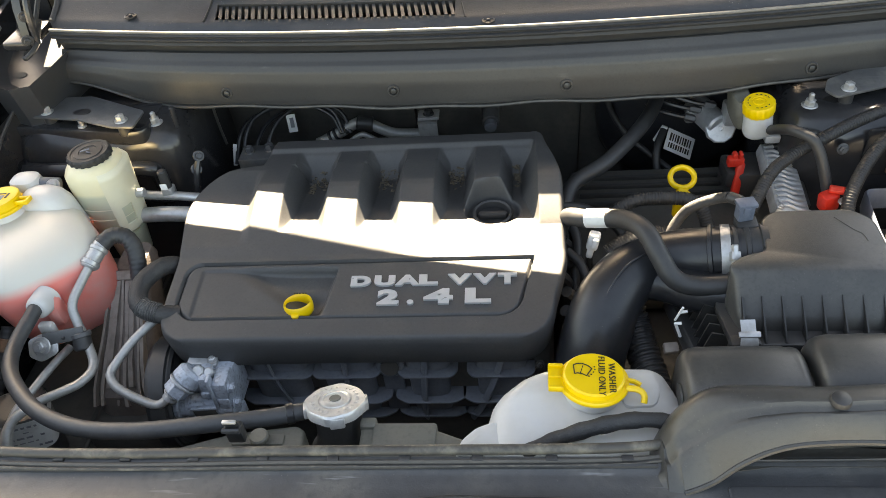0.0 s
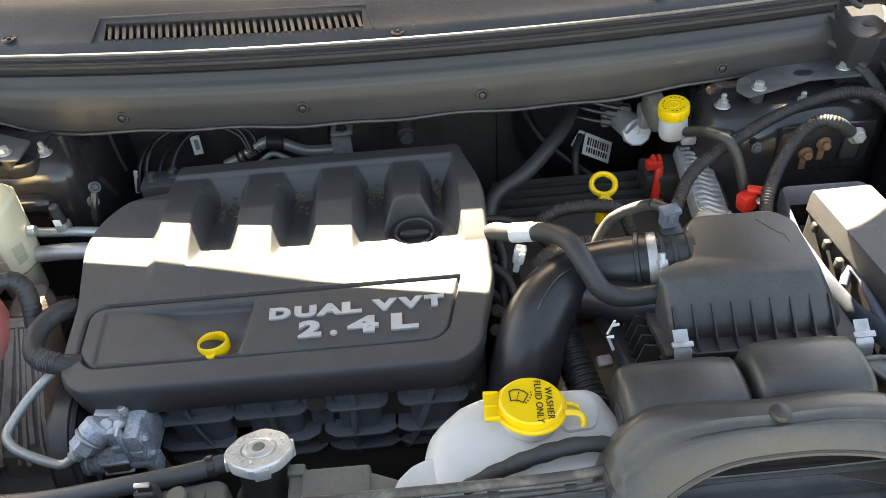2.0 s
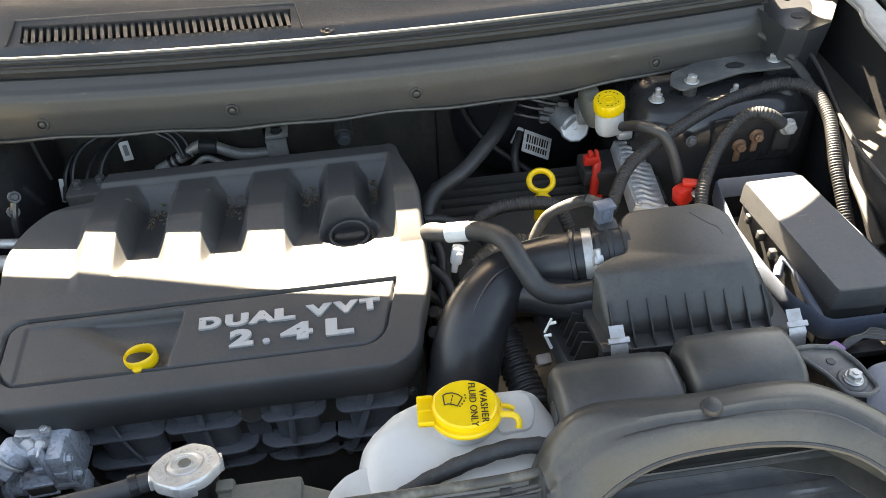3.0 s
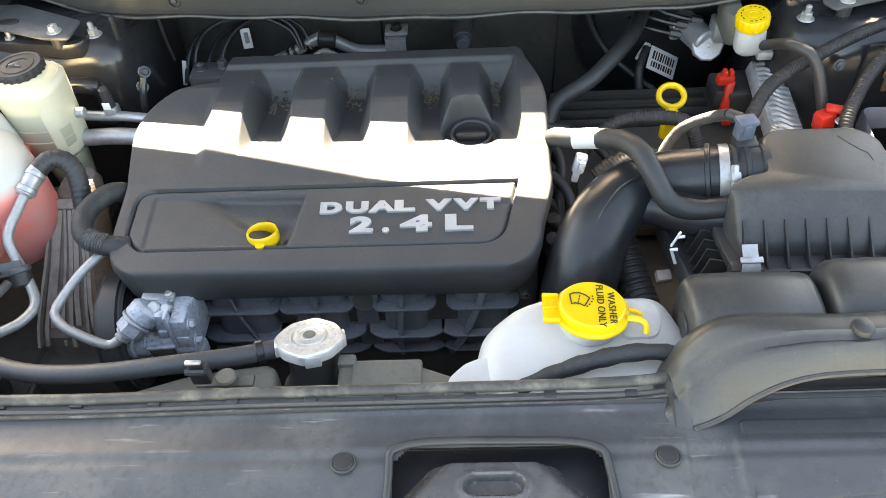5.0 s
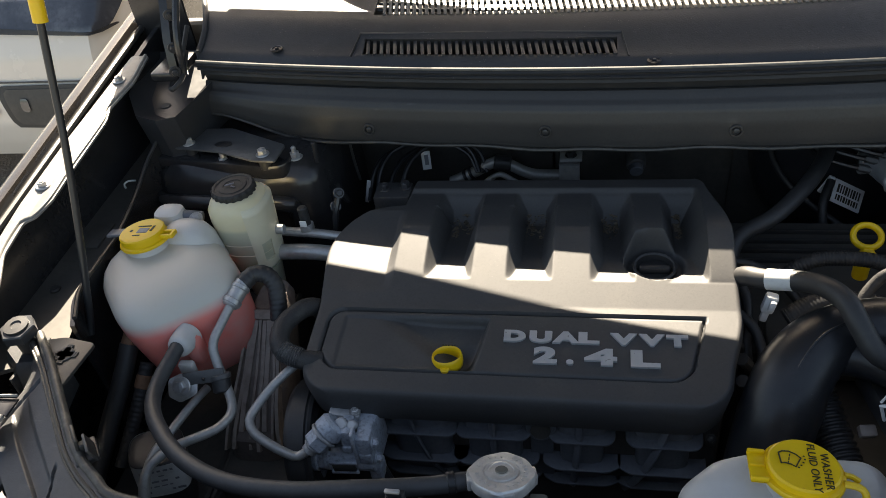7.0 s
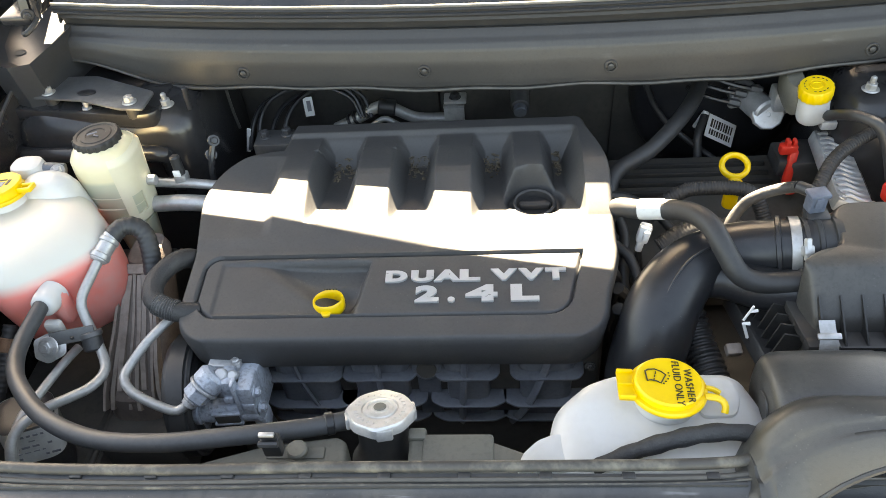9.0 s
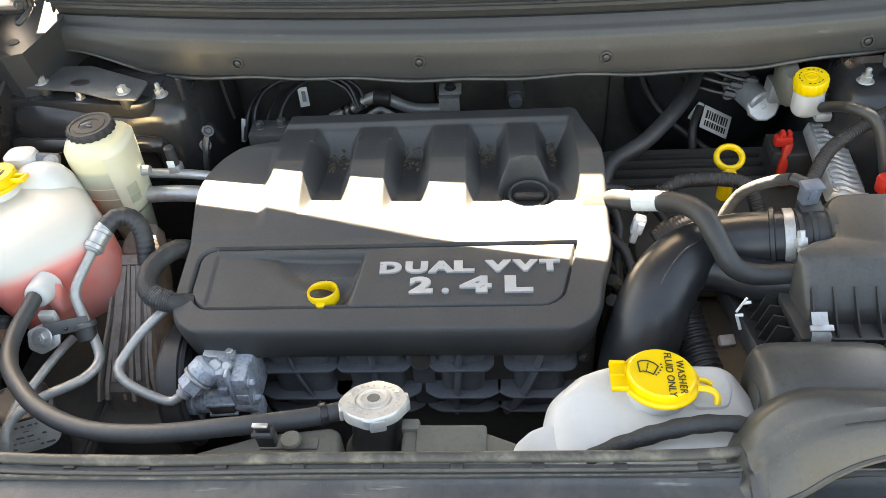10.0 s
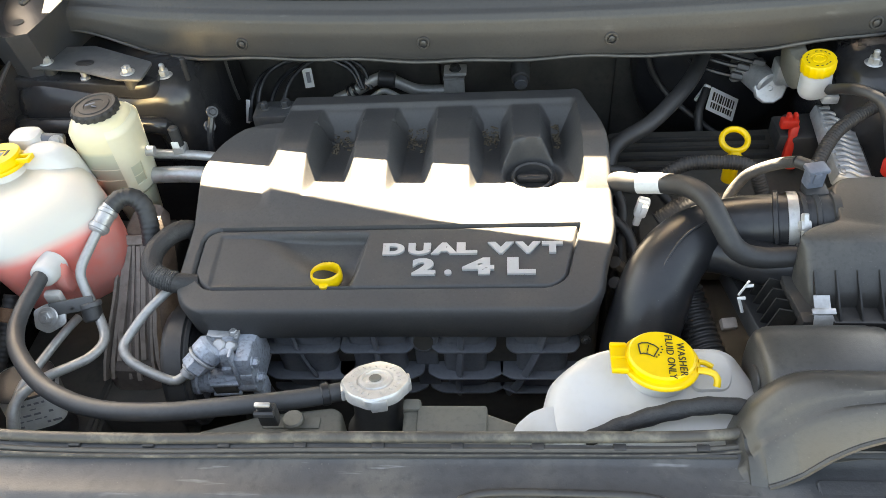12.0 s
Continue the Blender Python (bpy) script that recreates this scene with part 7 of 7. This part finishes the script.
def brake_reservoir():
    base = thing("brake_fluid_reservoir", (0.325, 0.985, 0.84), "white brake fluid reservoir with a yellow screw cap", "fluid reservoir")
    m = pose(0.333, 0.985, 0.836, 6, -8, 0) @ Matrix.Diagonal((0.80, 0.80, 0.92, 1))
    part("bottle", moved(loft([superring(0, 0, z, rx, ry, 2.4, 36) for z, rx, ry in ((0.0, 0.018, 0.016), (0.004, 0.0225, 0.020), (0.010, 0.0235, 0.0215), (0.034, 0.0225, 0.021), (0.042, 0.021, 0.020))]), m), M_WHITE, base, angle=60)
    # Rear chamber and bridge coloured grey for the shade they stand in.
    part("rear_chamber", moved(loft([superring(-0.020, 0.045, z, rx, ry, 2.6, 36) for z, rx, ry in ((0.0, 0.012, 0.03), (0.01, 0.016, 0.040), (0.045, 0.016, 0.040), (0.052, 0.012, 0.035))]), m), M_TANK, base, "chamber coloured grey for the shade on it")
    part("bridge", moved(box(-0.012, 0.022, 0.018, 0.026, 0.034, 0.030, 0.006), m), M_TANK, base)
    n = 64
    ring = lambda r, z, d=0.0: [((r + d * (1 if i % 4 < 2 else -1)) * math.cos(2 * math.pi * i / n), (r + d * (1 if i % 4 < 2 else -1)) * math.sin(2 * math.pi * i / n), z) for i in range(n)]
    cap = part("cap", moved(loft([ring(0.0245, 0.042, 0.0005), ring(0.0250, 0.044, 0.0005), ring(0.0250, 0.056, 0.0005), ring(0.0232, 0.0588), ring(0.0120, 0.0592), ring(0.0115, 0.0582), ring(0.0095, 0.0582), ring(0.0090, 0.0595), ring(0.0060, 0.0597), ring(0.0057, 0.0587), ring(0.0005, 0.0587)]), m), M_YELLOW, base, "ribbed yellow screw cap")
    for k in range(16):
        a = 2 * math.pi * k / 16
        if k % 5:
            part("print", moved(box(0.0172 * math.cos(a), 0.0172 * math.sin(a), 0.0592, 0.0034, 0.0013, 0.0006, 0, (0, 0, math.degrees(a) + 90)), m), M_INK, cap)
    part("hose", tube([(0.344, 0.968, 0.852), (0.344, 0.935, 0.875), (0.348, 0.908, 0.891), (0.364, 0.893, 0.890), (0.375, 0.886, 0.876), (0.383, 0.878, 0.855), (0.393, 0.865, 0.817), (0.399, 0.850, 0.778)], 0.0066, 12), M_RUBBER, base)
    part("hose_clip", box(0.350, 0.975, 0.836, 0.02, 0.016, 0.012, 0.003), M_ALLOY, base)
    return base


brake_reservoir()


def control_unit():
    base = thing("engine_control_unit", (0.358, 0.915, 0.78), "finned cast aluminium engine control unit", "control unit")
    m = pose(0.356, 0.915, 0.812, -2, 16, -7)
    part("case", moved(box(0, 0, -0.008, 0.046, 0.150, 0.018, 0.004), m), M_ALLOY, base)
    for i in range(13):
        y = -0.066 + 0.011 * i
        part("fin", moved(tube([(-0.019, y - 0.003, 0.001), (-0.008, y + 0.002, 0.003), (0.004, y - 0.002, 0.003), (0.018, y + 0.003, 0.001)], 0.0024, 8), m), M_ALLOY, base)
    for x, y in ((-0.018, -0.068), (0.018, -0.068), (0.0, 0.072)):
        part("screw", moved(hexbolt(x, y, 0.001, 0.004, 0.004, 0.006), m), M_ZINC, base)
    part("bracket", moved(box(0.026, 0.0, -0.02, 0.02, 0.06, 0.02, 0.003), m), M_BLACK, base)
    return base


control_unit()


def connectors():
    a = thing("red_latch_connector", (0.31, 0.97, 0.75), "black connector with a red locking lever", "connector")
    part("body", box(0.335, 0.972, 0.775, 0.055, 0.055, 0.045, 0.005), M_BLACK, a)
    part("body_step", box(0.303, 0.972, 0.785, 0.02, 0.045, 0.025, 0.004), M_BLACK, a)
    part("lever", box(0.308, 0.949, 0.784, 0.011, 0.010, 0.056, 0.003, (-16, 6, 0)), M_RED, a, "red locking lever")
    part("lever_head", joined(box(0.303, 0.957, 0.812, 0.022, 0.012, 0.014, 0.003), box(0.301, 0.957, 0.820, 0.006, 0.010, 0.012, 0.002), box(0.309, 0.957, 0.821, 0.005, 0.010, 0.010, 0.002)), M_RED, a)
    part("lever_foot", box(0.311, 0.938, 0.760, 0.013, 0.010, 0.010, 0.003), M_RED, a)
    b = thing("red_terminal_cover", (0.39, 0.85, 0.80), "red battery terminal cover with a bolt", "terminal cover")
    part("cover", box(0.388, 0.852, 0.824, 0.021, 0.018, 0.025, 0.004, (0, -8, 20)), M_RED, b)
    part("cover_tab", box(0.398, 0.852, 0.840, 0.024, 0.012, 0.006, 0.002, (0, 0, -20)), M_RED, b)
    part("bolt", hexbolt(0.402, 0.838, 0.832, 0.006, 0.008, 0.009), M_ZINC, b)
    c = thing("white_connector", (0.11, 0.81, 0.80), "white plastic wire connector hanging by its leads", "connector")
    m = pose(0.1005, 0.800, 0.810, -4, 10, -10)
    part("shell", moved(box(0, 0, 0.006, 0.014, 0.012, 0.024, 0.003), m), M_TAG, c)
    part("latch", moved(box(0.002, -0.008, 0.008, 0.007, 0.006, 0.014, 0.002), m), M_TAG, c)
    part("nose", moved(box(0, 0, -0.012, 0.008, 0.008, 0.016, 0.002), m), M_TAG, c)
    for dx in (-0.006, 0.0, 0.006):
        part("lead", tube([(0.098 + dx * 0.3, 0.800, 0.797), (0.098 + dx * 0.4, 0.799, 0.782), (0.099 + dx * 0.8, 0.796, 0.765), (0.106 + dx, 0.79, 0.74)], 0.0022, 6), M_RUBBER, c)
    d = thing("ground_studs", (0.53, 0.99, 0.77), "ground terminals bolted to the inner fender", "terminal")
    part("plate", box(0.505, 0.920, 0.845, 0.12, 0.006, 0.07, 0.003), M_INNER, d)
    for x, z in ((0.481, 0.842), (0.501, 0.855)):
        part("lug", joined(box(x, 0.914, z - 0.012, 0.009, 0.004, 0.026, 0.002), disc(x, 0.916, z, 0.009, 0.005, 18, (90, 0, 0))), M_RUST, d, "rusty cable lug")
        part("nut", hexbolt(0, 0, 0, 0.0060, 0.008, 0.0075, pose(x, 0.911, z, 80, 0, 0)), M_RUST, d)
    part("main_bolt", hexbolt(0, 0, 0, 0.0085, 0.010, 0.011, pose(0.536, 0.908, 0.867, 75, 0, 0)), M_ZINC, d)
    part("main_lug", box(0.536, 0.913, 0.852, 0.022, 0.006, 0.045, 0.003), M_BLACK, d)
    part("small_bolt", hexbolt(0, 0, 0, 0.0055, 0.006, 0.0075, pose(0.415, 0.912, 0.858, 75, 0, 0)), M_PLATE, d)
    e = thing("purple_connector", (0.42, 0.57, 0.84), "small purple connector among wires", "connector")
    part("body", box(0.424, 0.566, 0.855, 0.022, 0.014, 0.012, 0.003, (0, 0, 25)), M_PURPLE, e)
    for k in range(4):
        part("wire", tube([(0.43, 0.568, 0.855 - 0.002 * k), (0.448 + 0.003 * k, 0.575, 0.862), (0.475, 0.572 + 0.004 * k, 0.858), (0.51, 0.57, 0.85)], 0.002, 6), M_RUBBER, e)
    return a


connectors()


def cables():
    def loom(name, pts, r, label, mat=M_LOOM, ripple=0.00032):
        ob = thing(name, pts[0], label, "cable", "corrugated cables")
        part("loom", tube(pts, r, 14, ripple=ripple, pitch=0.0034), mat, ob)
        return ob
    big = loom("corrugated_cable", [(0.292, 0.835, 0.825), (0.319, 0.873, 0.850), (0.346, 0.895, 0.860), (0.387, 0.916, 0.870), (0.447, 0.943, 0.882), (0.517, 0.958, 0.895), (0.553, 0.952, 0.900), (0.573, 0.930, 0.899), (0.575, 0.892, 0.888), (0.569, 0.860, 0.874), (0.563, 0.832, 0.858), (0.560, 0.79, 0.83), (0.558, 0.74, 0.79)], 0.0078, "thick black corrugated cable arching over the strut tower")
    loom("corrugated_cable", [(0.398, 0.815, 0.824), (0.404, 0.836, 0.842), (0.425, 0.868, 0.858), (0.449, 0.894, 0.873), (0.471, 0.907, 0.887), (0.487, 0.907, 0.894), (0.503, 0.900, 0.893), (0.522, 0.900, 0.878)], 0.0078, "black corrugated battery cable to the ground stud")
    loom("corrugated_cable", [(0.112, 0.850, 0.790), (0.133, 0.858, 0.812), (0.150, 0.860, 0.824), (0.168, 0.862, 0.8285), (0.199, 0.862, 0.829), (0.224, 0.860, 0.826), (0.239, 0.855, 0.816), (0.250, 0.84, 0.79)], 0.0085, "black corrugated loom beside the dipstick")
    loom("corrugated_cable", [(0.12, 0.79, 0.80), (0.15, 0.80, 0.815), (0.185, 0.805, 0.815), (0.22, 0.80, 0.81), (0.27, 0.785, 0.80), (0.33, 0.785, 0.79)], 0.013, "thick dark corrugated loom behind the intake tube")
    plain = thing("vacuum_hose", (0.15, 0.98, 0.80), "black rubber vacuum hose to the brake booster", "hose")
    part("hose", tube([(0.072, 0.895, 0.775), (0.080, 0.922, 0.795), (0.094, 0.938, 0.804), (0.128, 0.952, 0.818), (0.160, 0.985, 0.826), (0.190, 1.03, 0.828), (0.212, 1.075, 0.830), (0.226, 1.12, 0.84), (0.23, 1.17, 0.85)], 0.0105, 14), M_RUBBER, plain)
    part("hose", tube([(0.072, 0.90, 0.79), (0.10, 0.90, 0.785), (0.135, 0.885, 0.77), (0.16, 0.86, 0.75)], 0.006, 10), M_RUBBER, plain)
    part("thin_hose", tube([(0.150, 1.12, 0.90), (0.145, 1.12, 0.85), (0.155, 1.12, 0.80), (0.180, 1.11, 0.76), (0.215, 1.09, 0.735), (0.25, 1.06, 0.72)], 0.0045, 10), M_RUBBER, plain)
    for i, pts in enumerate(([(0.235, 1.10, 0.77), (0.222, 1.07, 0.75), (0.226, 1.04, 0.70)], [(0.075, 0.86, 0.80), (0.085, 0.83, 0.79), (0.08, 0.78, 0.77), (0.085, 0.74, 0.73)], [(0.07, 0.80, 0.80), (0.088, 0.78, 0.79), (0.095, 0.74, 0.76), (0.085, 0.70, 0.72)])):
        part("lead", tube(pts, 0.006, 10), M_RUBBER, plain)
    shelf = thing("battery_tray", (0.25, 0.93, 0.70), "black tray and hidden casing below the cables", "tray")
    part("tray", span(0.09, 0.42, 0.79, 1.04, 0.70, 0.745, 0.008), M_DARK, shelf)
    for i in range(4):
        part("tray_rib", span(0.10, 0.30, 0.95 + 0.02 * i, 0.955 + 0.02 * i, 0.745, 0.752, 0.001), M_BLACK, shelf)
    gear = thing("gearbox", (0.2, 0.75, 0.5), "dark gearbox casing under the intake tube", "gearbox")
    part("casing", span(0.06, 0.42, 0.60, 0.95, 0.40, 0.69, 0.03), M_BLACK, gear)
    part("sunlit_tab", joined(loft([[(0.208, 0.700, 0.788), (0.222, 0.700, 0.779), (0.240, 0.700, 0.789), (0.240, 0.700, 0.801)], [(0.208, 0.704, 0.782), (0.222, 0.704, 0.773), (0.240, 0.704, 0.783), (0.240, 0.704, 0.795)]])), M_TAN, gear, "tan plastic tab")
    part("junction", box(0.175, 0.660, 0.779, 0.016, 0.012, 0.010, 0.002, (20, 0, 6)), M_RIB, gear, "grimy grey block")
    part("wire_tie", tube([(0.170, 0.645, 0.841), (0.176, 0.645, 0.860)], 0.0013, 6), M_TAG, gear, "white cable tie")
    part("wire_tie", tube([(0.174, 0.645, 0.853), (0.181, 0.645, 0.854)], 0.0016, 6), M_TAG, gear)
    part("wire_tie", tube([(0.177, 0.645, 0.836), (0.171, 0.645, 0.836), (0.178, 0.645, 0.816)], 0.0018, 6, smooth=False), M_TAG, gear)
    bolt = thing("support_bracket", (0.395, 0.515, 0.86), "black stamped bracket with a zinc bolt", "bracket")
    outline = [(0.362, 0.553), (0.389, 0.554), (0.411, 0.549), (0.420, 0.529), (0.424, 0.502), (0.414, 0.496), (0.396, 0.500), (0.388, 0.522), (0.376, 0.542)]
    plate = rounded(outline, 0.004)
    part("plate", prism(plate, 0.880, 0.883, 0.001), M_PLATE, bolt, "worn grey stamped plate")
    part("folded_edge", tube([(x, y, 0.8845) for x, y in plate] + [(plate[0][0], plate[0][1], 0.8845)], 0.0022, 8), M_PLATE, bolt)
    # No hole is cut: a dark disc gives its shade.
    part("hole", disc(0.399, 0.536, 0.8828, 0.004, 0.0012, 18), M_SATIN, bolt)
    part("raised_pad", disc(0.407, 0.514, 0.882, 0.0125, 0.003, 28), M_PLATE, bolt)
    part("washer", disc(0.407, 0.514, 0.885, 0.0085, 0.0018, 24), M_ZINC, bolt)
    part("bolt", hexbolt(0.407, 0.514, 0.8865, 0.0062, 0.007, 0.0078), M_ZINC, bolt)
    edge = thing("corner_tray", (0.45, 0.50, 0.80), "dark plastic corner cover beyond the bracket", "cover")
    part("cover", prism(rounded([(0.41, 0.49), (0.44, 0.54), (0.60, 0.56), (0.60, 0.42), (0.47, 0.40)], 0.01), 0.82, 0.868, 0.006), M_SLATE, edge)
    trim = thing("apron_seal", (0.60, 0.9, 0.85), "bare sunlit flange and seal along the inner fender", "seal")
    part("flange", tube([(0.548, 1.035, 0.918), (0.569, 0.99, 0.910), (0.579, 0.955, 0.896), (0.585, 0.91, 0.878), (0.580, 0.86, 0.865), (0.575, 0.80, 0.85), (0.565, 0.72, 0.83)], 0.006, 8, flat=0.5), M_SEAL, trim)
    part("black_sleeve", tube([(0.526, 1.050, 0.933), (0.550, 1.024, 0.925), (0.573, 0.990, 0.912)], 0.006, 10), M_RUBBER, trim)
    return big


cables()

# ---- the car parked alongside ----
def parked_car():
    base = thing("parked_car", (-2.3, 2.6, 0.0), "champagne car parked alongside, nose towards the lane", "car")

    def nose(u, v):
        x = -3.2 + 1.75 * u
        w = (u - 0.5) * 2
        lat = 0.30 * max(0.0, (abs(w) - 0.90) / 0.10) ** 2
        prof = ((0.20, 0.10), (0.24, 0.02), (0.30, 0.0), (0.36, -0.01), (0.44, 0.0), (0.50, 0.02), (0.56, 0.03), (0.64, 0.06), (0.70, 0.12), (0.76, 0.30), (0.82, 0.60), (0.90, 1.10))
        k = v * (len(prof) - 1)
        i = min(int(k), len(prof) - 2)
        t = k - i
        z = prof[i][0] * (1 - t) + prof[i + 1][0] * t
        y = prof[i][1] * (1 - t) + prof[i + 1][1] * t
        return (x, 2.02 + y + lat, z)
    part("front_skin", sheet(60, 44, nose, 0.004), M_CARWHITE, base, "champagne bumper and hood")

    def on(u, v, out=0.006):
        p, q, r = Vector(nose(u, v)), Vector(nose(u + 0.01, v)), Vector(nose(u, v + 0.01))
        n = (q - p).cross(r - p).normalized()
        return p + n * out

    def patch(name, mat, label, quad, out, nu=16, nv=8, thick=0.006, r=0.12):
        """A panel on the skin between four corners (lower left, lower right, upper right, upper left), its corners rounded off."""
        def at(a, b):
            (u0, v0), (u1, v1), (u2, v2), (u3, v3) = quad
            return on((u0 * (1 - a) + u1 * a) * (1 - b) + (u3 * (1 - a) + u2 * a) * b, (v0 * (1 - a) + v1 * a) * (1 - b) + (v3 * (1 - a) + v2 * a) * b, out)

        def soft_corner(a, b):
            c = b - 0.5
            k = 0.5 + (a - 0.5) * (1 - r * (2 * abs(c)) ** 6)
            return at(k, b)
        return part(name, sheet(nu, nv, soft_corner, thick), mat, base, label)
    patch("fog_pocket", M_BLACK, "black fog lamp pocket", ((0.765, 0.272), (0.915, 0.262), (0.955, 0.432), (0.748, 0.432)), 0.005)
    patch("fog_recess", M_DARK, "", ((0.775, 0.285), (0.906, 0.275), (0.942, 0.415), (0.762, 0.418)), 0.008)
    patch("fog_lamp", M_LENS, "oval fog lamp", ((0.796, 0.332), (0.812, 0.332), (0.812, 0.378), (0.796, 0.378)), 0.013, r=0.5)
    patch("marker_light", M_AMBER, "amber side marker", ((0.60, 0.315), (0.742, 0.318), (0.735, 0.352), (0.60, 0.335)), 0.006, r=0.03)
    patch("headlight", M_LENS, "dark glossy headlight", ((0.760, 0.640), (0.975, 0.618), (0.985, 0.74), (0.715, 0.74)), 0.006, nu=30, nv=14, r=0.05)
    patch("headlight_rim", M_BLACK, "", ((0.755, 0.630), (0.978, 0.608), (0.975, 0.620), (0.760, 0.642)), 0.008)
    patch("seam", M_DARK, "", ((0.45, 0.452), (0.965, 0.438), (0.965, 0.444), (0.45, 0.458)), 0.002, nu=40)
    patch("seam", M_DARK, "", ((0.45, 0.655), (0.755, 0.650), (0.755, 0.656), (0.45, 0.661)), 0.002, nu=30)
    patch("lower_grille", M_BLACK, "", ((0.25, 0.10), (0.55, 0.10), (0.55, 0.30), (0.25, 0.30)), 0.004)

    def side(u, v):
        p = Vector(nose(1.0, v))
        return (p.x + 0.02 * math.sin(math.pi * v) * u, p.y + 2.6 * u, p.z)
    part("side_skin", sheet(20, 30, side, 0.004), M_CARWHITE, base)
    for x in (-1.62, -3.2):
        part("wheel", lathe([(0.20, 0.0), (0.30, 0.0), (0.325, 0.02), (0.325, 0.18), (0.30, 0.20), (0.20, 0.20)], 40, pose(x - 0.1, 2.95, 0.325, 0, 90, 0)), M_RUBBER, base, "black tyre")
    part("cabin", loft([[(x, y, z) for x, y in rounded([(-3.25, 3.1), (-1.6, 3.1), (-1.6, 6.2), (-3.25, 6.2)], 0.2)] for z in (0.25, 0.90)]), M_CARWHITE, base)
    part("glasshouse", loft([[(x, y, z) for x, y in rounded([(-3.2 + d, 3.15 + 2 * d), (-1.65 - d, 3.15 + 2 * d), (-1.65 - d, 6.0 - d), (-3.2 + d, 6.0 - d)], 0.2)] for z, d in ((0.90, 0.0), (1.35, 0.22), (1.42, 0.3))]), M_LENS, base)
    return base


parked_car()
